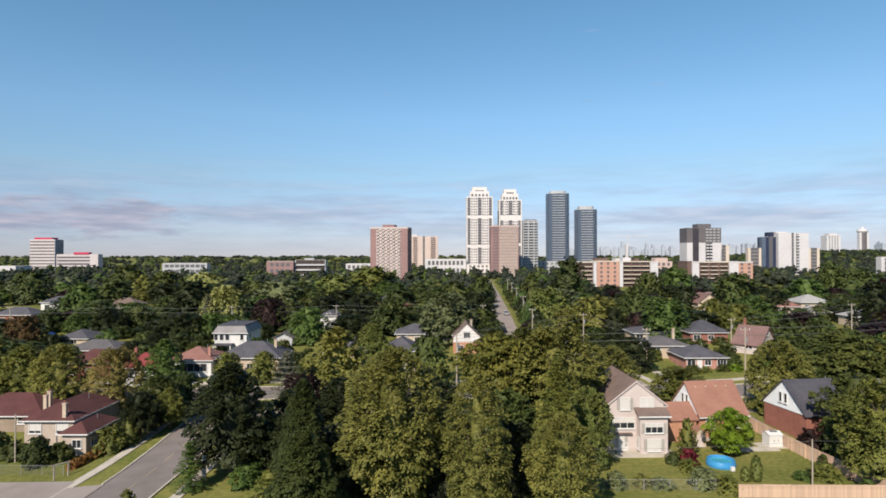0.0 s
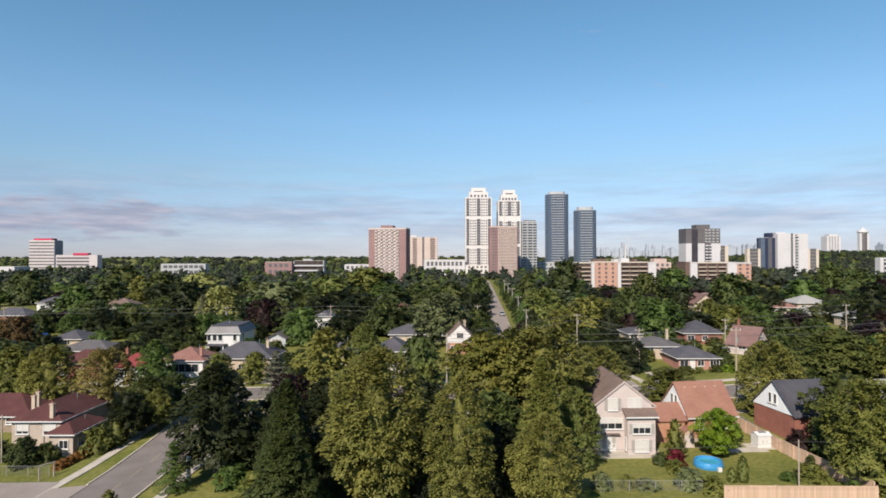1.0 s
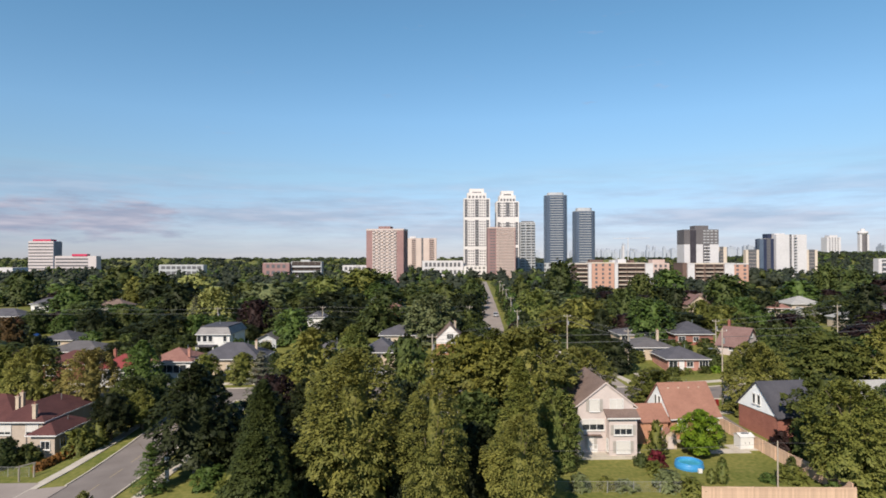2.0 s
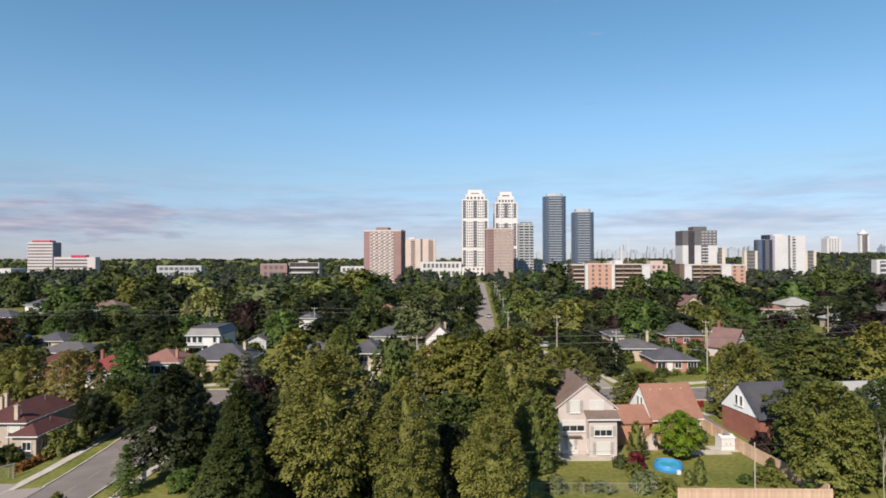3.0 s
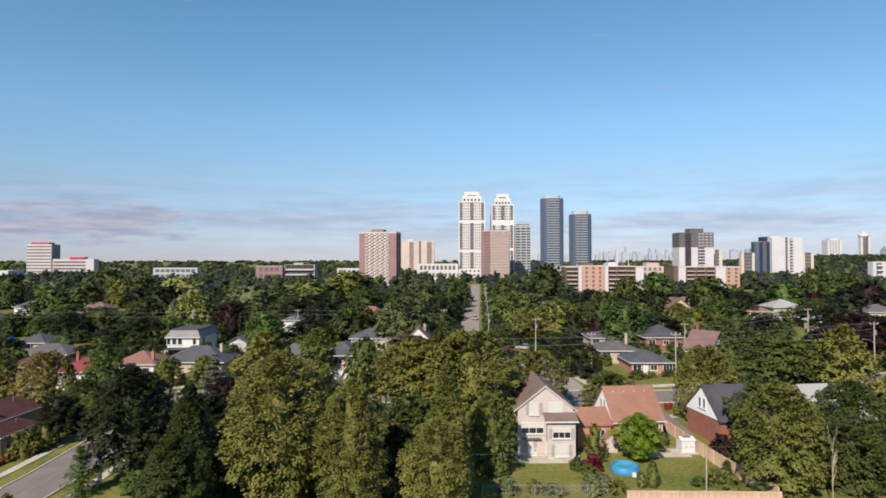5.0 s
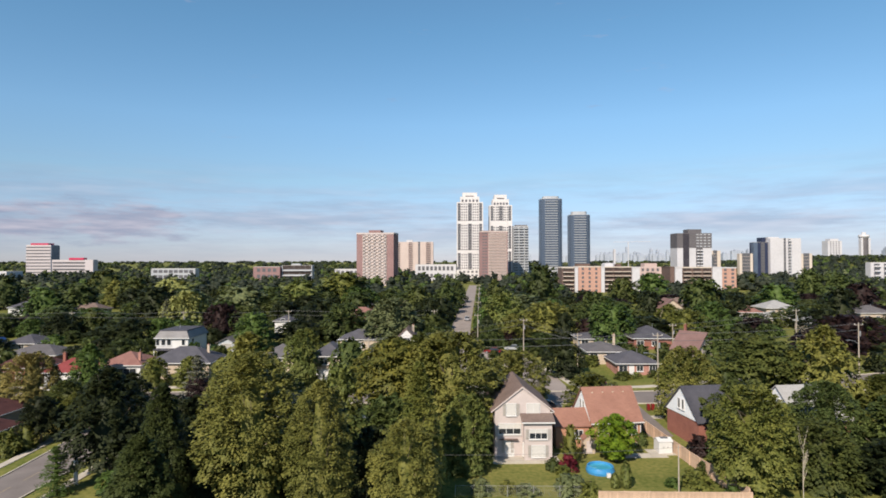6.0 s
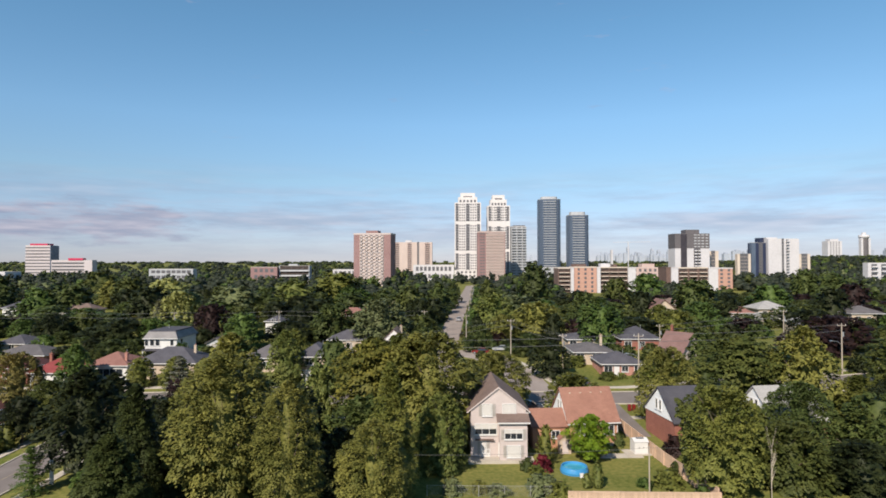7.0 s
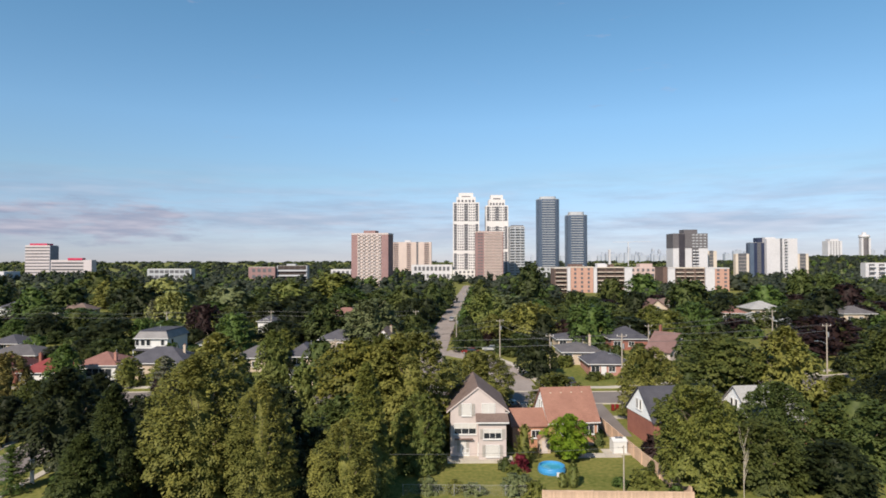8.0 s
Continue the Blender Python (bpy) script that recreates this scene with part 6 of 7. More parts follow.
for k in range(5):
    part("window_band", wband, FAR_GLASS, B, m=pose(0, 0, 2.0 + k * 4.0))
part("parapet", box(-4, 14, -0.6, 6, 22.4, 25.0), SIGN_RED, B, "red sign band")
block("grey office block with dark ribbon windows", -121.0, -96.3, 486, 8, Z, 22.8, TOWER_GREY, 4, [(0.12 + 0.19 * k, 4.6, "slab") for k in range(5)], 1.0, ((0.3, 0.6, 0.2, 0.8, 1.6, TOWER_GREY),), name="office_building")
block("brown-brick block beside an office", -143.0, -121.4, 482, 8, Z, 21.8, TOWER_BRICK, 3, [(0.2 + 0.2 * k, 2.6, "win") for k in range(4)], 1.0, name="office_building")
block("long low pale grey school building", -240.0, -202.0, 510, 8, Z, 20.0, TOWER_GREY, 3, [(0.1 + 0.115 * k, 3.4, "win") for k in range(8)], 1.0, name="school_building")
block("pale low shed roof building far west", -420.0, -372.0, 520, 20, Z, 17.5, TOWER_WHITE, 0, name="commercial_building")


def water_tower(x, y):
    b = thing("water_tower", x, y, Z, 0, "pale distant cylindrical tower with a wide cap", "tower")
    bm = bmesh.new()
    tube(bm, (0, 0, 0), (0, 0, 66), 8.0, 7.6, 16)
    part("shaft", bm, CHARCOAL_CLAD, b, "dark glazed shaft")
    bm = bmesh.new()
    tube(bm, (0, 0, 66), (0, 0, 69), 8.0, 10.5, 16)
    tube(bm, (0, 0, 69.01), (0, 0, 73), 10.5, 9.5, 16)
    part("cap", bm, TOWER_WHITE, b)
    bm = bmesh.new()
    tube(bm, (0, 0, 73), (0, 0, 78), 4.5, 4.0, 10)
    part("plant_room", bm, TOWER_WHITE, b)
    for s in (-1, 1):
        part("fin", box(s * 7.6 - 2.0, s * 7.6 + 2.0, -6, 2, 0, 66), TOWER_WHITE, b)


water_tower(873, 1243)


def skyline():
    """Towers of the city centre, kilometres away on the horizon."""
    g = random.Random(5)
    spots = [(g.uniform(1062, 1200), g.uniform(0, 5) + 8 * g.random() ** 3) for _ in range(44)] + [(g.uniform(1270, 1345), g.uniform(0, 7)) for _ in range(12)]
    spots += [(1104, 24), (1147, 19), (1158, 16), (1118, 12), (1176, 12)]
    spots += [(g.uniform(1530, 1640), g.uniform(1, 10)) for _ in range(10)] + [(g.uniform(930, 1062), g.uniform(0, 6)) for _ in range(12)]
    for u, tall in spots:
        y = g.uniform(3300, 4300)
        x = (u - 784) / 1060 * y
        w = (g.uniform(4.0, 10.0) if tall < 11 else 5.0) / 1060 * y
        b = thing("city_tower", x, y, Z, 0, "hazy distant city tower on the horizon", "building", "city towers on the horizon")
        h = 40 + 0.75 * tall / 1060 * y + lerp(((1186, 0.0), (1300, 26.0)), u)
        bm = box(-w / 2, w / 2, 0, w, 0, h)
        add_box(bm, -w * 0.3, w * 0.3, w * 0.2, w * 0.8, h, h + g.uniform(2, 12))
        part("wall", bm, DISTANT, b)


skyline()


def crane(x, y, h, reach):
    c = thing("tower_crane", x, y, Z, 0, "thin distant white tower crane", "crane")
    bm = bmesh.new()
    tube(bm, (0, 0, 0), (0, 0, h), 1.0, 1.0, 4)
    part("mast", bm, TOWER_WHITE, c)
    bm = bmesh.new()
    tube(bm, (-reach, 0, h), (reach * 1.5, 0, h + 1.0), 0.6, 0.6, 4)
    part("jib", bm, TOWER_WHITE, c)


crane(450, 1450, 65, 36)


# ---- verges, pavements and drives ----
strip("pavement_west", [(-47.5, 44), (-46.3, 70), (-45.0, 89), (-44.4, 107.0)], 1.55, 0.09, CONCRETE, "pale concrete pavement along the side street", "pavement")
strip("pavement_side_east", [(-29.8, 40), (-30.2, 104.0)], 1.4, 0.09, CONCRETE, "pale concrete pavement beside a grass verge", "pavement")
strip("kerb_side_west", [(-41.75, 73.4), (-41.7, 107.9)], 0.25, 0.16, CONCRETE, "pale concrete kerb along the side street", "kerb")
strip("kerb_side_east", [(-33.05, 40), (-33.05, 107.9)], 0.25, 0.16, CONCRETE, "pale concrete kerb along the side street", "kerb")
strip("kerb_street_north", [(-160, 116.5), (120, 116.5)], 0.25, 0.16, CONCRETE, "pale concrete kerb along the street", "kerb")
strip("kerb_street_south", [(-33, 107.9), (120, 107.9)], 0.25, 0.16, CONCRETE, "pale concrete kerb along the street", "kerb")
strip("pavement_north", [(-160, 120.2), (29, 120.2)], 1.5, 0.09, CONCRETE, "pale concrete pavement across the street", "pavement")
strip("pavement_north_east", [(41, 120.2), (120, 120.2)], 1.5, 0.09, CONCRETE, "pale concrete pavement across the street", "pavement")
strip("pavement_south", [(-28, 99.6), (120, 99.6)], 1.4, 0.09, CONCRETE, "pale concrete pavement before the houses", "pavement")
strip("pavement_crescent", [(41.6, 121.5), (40.0, 130), (37.0, 141), (31, 152)], 1.4, 0.10, CONCRETE, "pale concrete pavement round a lane corner", "pavement")
strip("car_park", [(-62, 40), (-62, 75.5)], 32.0, 0.07, PALE_ASPHALT, "worn grey asphalt car park beside a side street", "car park")
strip("driveway_entry", [(-46.0, 70.4), (-41.4, 70.4)], 5.6, 0.12, PALE_ASPHALT, "asphalt entry from the street to a car park", "driveway")
strip("driveway_charcoal", [(48.0, 90.0), (48.0, 107.8)], 3.6, 0.11, ASPHALT, "dark asphalt driveway between two houses", "driveway")
strip("driveway_garage", [(33.5, 90.6), (33.5, 107.8)], 5.0, 0.11, ASPHALT, "asphalt driveway before the garage", "driveway")
strip("driveway_bungalow", [(47.0, 116.5), (46.5, 128.5)], 3.4, 0.11, CONCRETE, "pale concrete driveway to a bungalow", "driveway")
strip("driveway_east", [(93.0, 116.5), (92.5, 130.0)], 4.0, 0.11, CONCRETE, "pale concrete driveway across the street", "driveway")
strip("driveway_west", [(-46.0, 116.5), (-46.0, 125.5)], 3.6, 0.11, CONCRETE, "pale concrete driveway between two bungalows", "driveway")
strip("garden_path", [(38.6, 82.0), (46.0, 82.3)], 1.6, 0.06, CONCRETE, "pale concrete slab path behind a house", "path")
for k in range(12):
    y0 = 44 + k * 5.2
    strip("road_line", [(-37.4, y0), (-37.4, y0 + 3.0)], 0.12, 0.056, LINE, "worn yellow centre line on asphalt", "road marking")


# ---- fences ----
CHAIN = material("dull_galvanised_wire", (0.20, 0.20, 0.19), (0.30, 0.30, 0.28), 1.0, 9.0, 0.8, 0.05)

def board_fence(points, height, label):
    """Upright boards between posts, with a top rail; every board is a part."""
    x0, y0 = points[0]
    f = thing("fence", x0, y0, 0, 0, label, "fence")
    board = finish(box(-0.095, 0.095, -0.012, 0.012, 0.03, height), "board")
    for (ax, ay), (bx, by) in zip(points, points[1:]):
        length = math.hypot(bx - ax, by - ay)
        rz = math.degrees(math.atan2(by - ay, bx - ax))
        n = int(length / 0.2)
        for i in range(n + 1):
            x, y = ax + (bx - ax) * i / n, ay + (by - ay) * i / n
            part("board", board, CEDAR_BOARD, f, m=pose(x - x0, y - y0, ground_z(x, y) + 0.02 * math.sin(i * 2.1), 0, 0, rz))
        m = max(1, int(length / 2.4))
        post = finish(box(-0.06, 0.06, 0.013, 0.13, -0.3, height + 0.1), "post")
        for i in range(m + 1):
            x, y = ax + (bx - ax) * i / m, ay + (by - ay) * i / m
            part("post", post, CEDAR_BOARD, f, m=pose(x - x0, y - y0, ground_z(x, y), 0, 0, rz))
        for i in range(m):
            p = [(ax + (bx - ax) * (i + j) / m, ay + (by - ay) * (i + j) / m) for j in (0, 1)]
            a, b = (Vector((q[0] - x0, q[1] - y0, ground_z(*q) + height + 0.03)) for q in p)
            part("top_rail", tube(bmesh.new(), a, b, 0.07, 0.07, 4), CEDAR_BOARD, f)
    return f


board_fence([(32.8, 66.2), (49.4, 65.9)], 1.4, "tan cedar board fence along the back of a yard")
board_fence([(49.4, 66.4), (47.2, 84.0), (46.0, 94.0), (44.0, 94.3)], 1.7, "tan cedar board fence between two back yards")


def wire_fence(points, height, label, step=2.6):
    x0, y0 = points[0]
    f = thing("wire_fence", x0, y0, 0, 0, label, "fence")
    bm_post = bmesh.new()
    tube(bm_post, (0, 0, -0.3), (0, 0, height + 0.05), 0.035, 0.035, 6)
    post = finish(bm_post, "post")
    mesh = bmesh.new()
    for (ax, ay), (bx, by) in zip(points, points[1:]):
        length = math.hypot(bx - ax, by - ay)
        n = max(1, int(length / step))
        at_ = lambda s, z: Vector((ax + (bx - ax) * s - x0, ay + (by - ay) * s - y0, ground_z(ax + (bx - ax) * s, ay + (by - ay) * s) + z))
        for i in range(n + 1):
            part("post", post, CHAIN, f, m=Matrix.Translation(at_(i / n, 0)))
        for i in range(n):
            part("top_rail", tube(bmesh.new(), at_(i / n, height), at_((i + 1) / n, height), 0.018, 0.018, 5), CHAIN, f)
        k = int(length / 0.22)
        for i in range(k):
            for d in (-1, 1):
                tube(mesh, at_(i / k, 0.05 if d > 0 else height), at_(min(1, (i + 2.5) / k), height if d > 0 else 0.05), 0.006, 0.006, 3)
    tagged(part("wire_mesh", mesh, CHAIN, f), kind="stuff")
    return f


wire_fence([(17.0, 68.4), (31.8, 68.2)], 1.25, "galvanised chain-link fence along a lawn")
wire_fence([(-64.0, 79.0), (-49.8, 78.6)], 1.3, "galvanised chain-link fence before a bungalow")
gate = thing("gate_post_frame", -50.0, 77.0, ground_z(-50.0, 77.0), 0, "weathered pale timber gate frame at a fence end", "gate")
for u in (0.0, 1.7):
    part("post", box(u - 0.08, u + 0.08, -0.08, 0.08, -0.3, 1.9), POLE_WOOD, gate, m=pose(0, 0, 0, 0, 0, 55))
part("rail", box(-0.3, 1.9, -0.06, 0.06, 1.9, 2.02), POLE_WOOD, gate, m=pose(0, 0, 0, 0, 0, 55))
for k in range(6):
    b = tagged(part("parking_kerb", box(-1.0, 1.0, -0.12, 0.12, 0, 0.16), CONCRETE), "pale concrete wheel stop at a car park", "wheel stop", "wheel stops")
    b.matrix_basis = pose(-49.6 - k * 2.5, 75.0, ground_z(-49.6 - k * 2.5, 75.0) + 0.07)


# ---- back-yard things ----
def round_pool(x, y, r, h):
    z = ground_z(x, y)
    p = thing("swimming_pool", x, y, z, 0, "round blue above-ground swimming pool on grass", "pool")
    n = 40
    ring = lambda rr, zz: [(math.cos(2 * math.pi * i / n) * rr, math.sin(2 * math.pi * i / n) * rr, zz) for i in range(n)]
    bm = bmesh.new()
    rows = [[bm.verts.new(q) for q in ring(rr, zz)] for rr, zz in ((r, -0.1), (r * 1.03, h * 0.4), (r * 0.97, h * 0.9), (r * 0.95, h), (r * 0.86, h + 0.04), (r * 0.85, h - 0.1), (r * 0.9, 0.02))]
    for a, b in zip(rows, rows[1:]):
        for i in range(n):
            bm.faces.new((a[i], a[(i + 1) % n], b[(i + 1) % n], b[i]))
    part("wall", bm, POOL_BLUE, p, "bright blue soft pool wall")
    bm = bmesh.new()
    bm.faces.new([bm.verts.new(q) for q in ring(r * 0.88, h - 0.14)])
    part("water", bm, POOL_WATER, p, "turquoise still water")
    bm = bmesh.new()
    for i in range(n):
        a, b = ring(r * 0.905, h + 0.03)[i], ring(r * 0.905, h + 0.03)[(i + 1) % n]
        tube(bm, a, b, 0.10, 0.10, 6)
    part("rim", bm, POOL_BLUE, p, "inflated blue rim")
    part("filter_pump", box(0.3, 0.75, -r - 0.5, -r - 0.15, 0, 0.5), WHITE, p, "small white filter pump")


round_pool(35.5, 76.5, 1.74, 0.7)


def garden_shed(x, y, rz):
    s = thing("garden_shed", x, y, ground_z(x, y), rz, "small white plastic garden shed on a slab", "shed")
    part("wall", gable_walls(1.9, 1.7, 0, 1.65, 1.95, "x"), WHITE, s)
    part("roof", gable_roof(1.9, 1.7, 1.68, 2.0, 0.1, 0.07, "x"), WHITE, s)
    for u in (-0.4, 0.4):
        d = part("door", box(u - 0.37, u + 0.37, -0.89, -0.852, 0.08, 1.6), WHITE, s)
        part("door_handle", box(-0.25 * u - 0.03, -0.25 * u + 0.03, -0.93, -0.89, 0.8, 1.0), DARK, d, m=pose(u * 1.0, 0, 0))
    part("slab", box(-2.2, 1.4, -1.3, 1.2, -0.2, 0.05), CONCRETE, s)
    part("roof_cover", box(-0.5, 0.55, -0.3, 0.3, 1.93, 2.06), CAR_DARK, s, "folded dark blue cover on the roof")


garden_shed(46.0, 83.6, 4)
s = thing("garden_shed", 35.6, 83.6, ground_z(35.6, 83.6), 0, "narrow tan timber tool shed with a gable roof", "shed")
part("wall", gable_walls(1.6, 1.6, 0, 1.9, 2.55), TAN, s)
part("roof", gable_roof(1.6, 1.6, 1.92, 2.6, 0.12, 0.06), TERRACOTTA, s)
part("door", box(-0.4, 0.4, -0.86, -0.805, 0.05, 1.75), STUCCO, s)


def shrub(x, y, w, h, mat, label, name="shrub", kind="shrub", pick=0):
    t = thing(name, x, y, ground_z(x, y) - 0.05, (x * 53 + y * 17) % 360, label, "shrub")
    c = part("foliage", leafed(CROWNS[kind][pick % len(CROWNS[kind])], mat), mat, t)
    c.scale = (w, w, h)
    stem = bmesh.new()
    for q in range(4):
        tube(stem, (0, 0, -0.1), (math.cos(q * 1.6) * w * 0.2, math.sin(q * 1.6) * w * 0.2, h * 0.6), 0.03, 0.012, 5)
    part("stem", stem, BARK, t)
    return t


tree(38.5, 80.2, 6.7, 5.3, "maple", FRESH, "bright fresh-green maple with layered boughs beside a pool", 0.10, 0)
shrub(37.15, 71.0, 1.5, 3.4, SOFTGREEN, "dense green columnar cedar by a pool", "cedar", "cedar")
shrub(35.85, 71.0, 1.3, 1.9, SOFTGREEN, "shorter dense green columnar cedar", "cedar", "cedar")
shrub(32.3, 79.2, 2.8, 5.6, LINDEN, "tall loose yellow-green shrub by a house corner", kind="column")
shrub(31.4, 76.8, 2.4, 2.3, CRIMSON, "dark red-leaved shrub by a house corner", pick=1)
shrub(29.6, 77.0, 2.0, 1.8, DEEP, "dark green shrub against a cream wall")
shrub(30.4, 74.2, 2.4, 1.8, LINDEN, "green garden shrub by a pool", pick=1)
shrub(31.4, 71.2, 2.2, 1.6, GREYGREEN, "pale flowering shrub by a pool")
shrub(29.9, 69.2, 3.0, 2.6, GREYGREEN, "pale green shrub along a wire fence")
shrub(32.2, 67.6, 2.6, 2.3, LINDEN, "green shrub at a fence corner", pick=1)
shrub(23.0, 69.6, 2.0, 1.6, OLIVE, "round olive shrub at the lawn's edge")
shrub(25.2, 69.2, 2.6, 1.3, GREYGREEN, "pale grey-green low shrub by a wire fence", pick=1)
shrub(20.0, 68.9, 2.2, 2.2, GREYGREEN, "pale blue-grey shrub beside a fence post")
shrub(45.7, 71.4, 3.3, 2.3, LINDEN, "round green shrub by a board fence")
shrub(42.9, 71.5, 1.9, 1.2, MIDGREEN, "low green shrub on a back lawn", pick=1)
shrub(50.6, 82.5, 3.2, 3.0, MAROON, "dark red-leaved shrub against a brick wall")
shrub(43.8, 86.0, 1.6, 2.2, DEEP, "dark shrub beside a brick house", pick=1)
for k, (x, y) in enumerate(((-60.5, 84.5), (-57.5, 85.0), (-64, 86), (-53.8, 84.0), (-67.0, 85.0), (-55.6, 81.8))):
    shrub(x, y, 3.4, 2.8 + 0.5 * (k % 3), DEEP if k % 3 else FERN, "garden shrub before a stone bungalow", pick=k)
shrub(-48.0, 86.5, 4.2, 4.2, LINDEN, "bushy bright green shrub beside a low wing", pick=1)
shrub(-46.0, 88.0, 3.0, 4.6, LINDEN, "tall yellow-green shrub beside the pavement", kind="column")
for k in range(9):
    shrub(-50.0 + 0.2 * k, 81.0 + k * 0.95, 1.8, 1.25, RUST, "low rusty-red hedge beside the pavement", "hedge", pick=k)
shrub(-22.8, 69.8, 4.0, 2.8, MIDGREEN, "bright green bush under a street tree")
shrub(-19.6, 68.0, 4.0, 2.6, LINDEN, "green bush under street trees", pick=1)
shrub(-33.0, 62.5, 2.2, 3.2, OLIVE, "small pale green sapling by the side street", kind="column")
shrub(-39.0, 61.0, 2.6, 2.4, MAROON, "dark maroon bush by the car park")
shrub(63.2, 131.0, 4.4, 3.0, DEEP, "dark bushy shrub beside a brick bungalow", pick=1)
shrub(48.8, 139.5, 4.2, 2.8, LINDEN, "green bushy shrub between bungalows")
shrub(52.6, 126.8, 3.0, 2.0, FERN, "olive shrub before a rose-brick bungalow")
shrub(56.0, 127.6, 2.4, 1.5, SOFTGREEN, "low green shrub before a rose-brick bungalow", pick=1)
shrub(59.6, 127.4, 2.6, 1.7, FERN, "olive shrub at a bungalow corner")
shrub(65.5, 139.0, 5.0, 3.6, FERN, "tall olive shrub between two houses", pick=1)
shrub(61.0, 149.5, 4.6, 2.8, DEEP, "dark bushy shrub before a brick house")
shrub(70.0, 150.5, 4.0, 2.4, FERN, "olive bushy shrub before a brick house", pick=1)
shrub(68.5, 127.5, 4.8, 3.4, MIDGREEN, "green bushy shrub on a front lawn")
shrub(53.5, 127.5, 3.4, 1.8, LINDEN, "rounded green shrub before a bungalow")
shrub(62.0, 127.0, 3.0, 1.6, FRESH, "bright green shrub before a bungalow", pick=1)


# ---- poles and wires ----
def utility_pole(x, y, top, lamp=0, arms=True, r=0.15):
    z = ground_z(x, y)
    h = top - z
    p = thing("utility_pole", x, y, z, 0, "weathered timber utility pole with crossarm and insulators", "pole")
    bm = bmesh.new()
    tube(bm, (0, 0, -0.4), (0, 0, h), r, r * 0.65, 8)
    part("shaft", bm, POLE_WOOD, p)
    if arms:
        part("crossarm", box(-0.85, 0.85, -0.05, 0.05, h - 0.5, h - 0.4), POLE_WOOD, p)
        bm = bmesh.new()
        tube(bm, (0.28, 0, h - 2.6), (0.28, 0, h - 1.7), 0.17, 0.17, 8)
        part("transformer", bm, METAL, p, "grey can transformer")
        for u in (-0.78, 0.78):
            bm = bmesh.new()
            tube(bm, (u, 0, h - 0.38), (u, 0, h - 0.15), 0.06, 0.04, 6)
            part("insulator", bm, WHITE, p)
    if lamp:
        bm = bmesh.new()
        pts = [(0, 0, h - 4.2), (lamp * 0.8, 0, h - 3.6), (lamp * 1.8, 0, h - 3.4)]
        for a, b in zip(pts, pts[1:]):
            tube(bm, a, b, 0.05, 0.045, 6)
        arm = part("lamp_arm", bm, METAL, p)
        part("lamp_head", box(min(lamp * 1.7, lamp * 2.4), max(lamp * 1.7, lamp * 2.4), -0.13, 0.13, h - 3.5, h - 3.36), METAL, arm)
    return (x, y, top)


def wire(a, b, sag, label="thin black overhead wire between poles", r=0.03):
    cu = bpy.data.curves.new("overhead_wire", "CURVE")
    cu.dimensions, cu.bevel_depth, cu.bevel_resolution = "3D", r, 1
    sp = cu.splines.new("POLY")
    sp.points.add(12)
    for i in range(13):
        t = i / 12
        q = Vector(a).lerp(Vector(b), t)
        sp.points[i].co = (q.x, q.y, q.z - sag * 4 * t * (1 - t), 1)
    cu.materials.append(CABLE)
    return tagged(new("overhead_wire", cu), label, "wire", "overhead wires")


lines = [[utility_pole(x, y, z) for x, y, z in row] for row in (
    ((-156, 172, 12.4), (-125, 173, 12.3), (-94, 174, 12.0), (-62, 176, 12.0), (-32, 180, 12.0), (12, 178, 12.2)),
    ((-2, 120.0, 11.0), (34.6, 147.0, 12.6)),
)]
lines[1].append(utility_pole(43.9, 128.8, 11.2, -1))
lines.append([utility_pole(2.4, 103.5, 13.4), utility_pole(52.1, 103.0, 14.4, -1), utility_pole(96.4, 117.8, 14.6, -1)])
lines.append([utility_pole(71.4, 148.0, 11.2), utility_pole(104.0, 152.0, 14.5)])
lines.append([utility_pole(x, y, z, 0, True, 0.14) for x, y, z in ((24.0, 160, 12.6), (25.6, 190, 14.0), (27.2, 220, 15.0), (28.9, 250, 15.4), (30.5, 280, 15.6))])
for row in lines:
    for a, b in zip(row, row[1:]):
        for dx, dz in ((-0.78, -0.15), (0.78, -0.15), (0.0, -1.4)):
            wire((a[0] + dx, a[1], a[2] + dz), (b[0] + dx, b[1], b[2] + dz), 0.5, r=0.034 if dz < -1 else 0.016)
near = thing("yard_pole", 42.6, 69.0, ground_z(42.6, 69.0), 0, "slim grey timber post in a back yard", "pole")
bm = bmesh.new()
tube(bm, (0, 0, -0.3), (0, 0, 5.6), 0.09, 0.07, 8)
part("shaft", bm, POLE_WOOD, near)
wire((42.6, 69.0, 5.4), (14.0, 67.5, 5.0), 0.3, "thin cable from a yard post", 0.014)
wire((42.6, 69.0, 5.4), (64.0, 72.0, 5.6), 0.4, "thin cable from a yard post", 0.014)
tarp = thing("tarpaulin", -108.6, 166.0, ground_z(-108.6, 166.0), 12, "dark blue tarpaulin over a pile in a yard", "tarpaulin")
part("cover", gable_walls(2.2, 1.8, -0.1, 1.2, 1.9), TARP_BLUE, tarp)
west_pole = thing("yard_pole", -59.4, 83.2, ground_z(-59.4, 83.2), 0, "slim weathered timber post before a stone bungalow", "pole")
bm = bmesh.new()
tube(bm, (0, 0, -0.3), (0, 0, 6.6), 0.11, 0.08, 8)
part("shaft", bm, POLE_WOOD, west_pole)
sign = thing("sign_post", -28.7, 71.9, ground_z(-28.7, 71.9), 0, "white narrow upright sign board on a verge", "sign")
part("board", box(-0.24, 0.24, -0.05, 0.05, 0.0, 3.0), WHITE, sign)
part("post", box(-0.05, 0.05, 0.051, 0.14, -0.3, 2.9), METAL, sign)
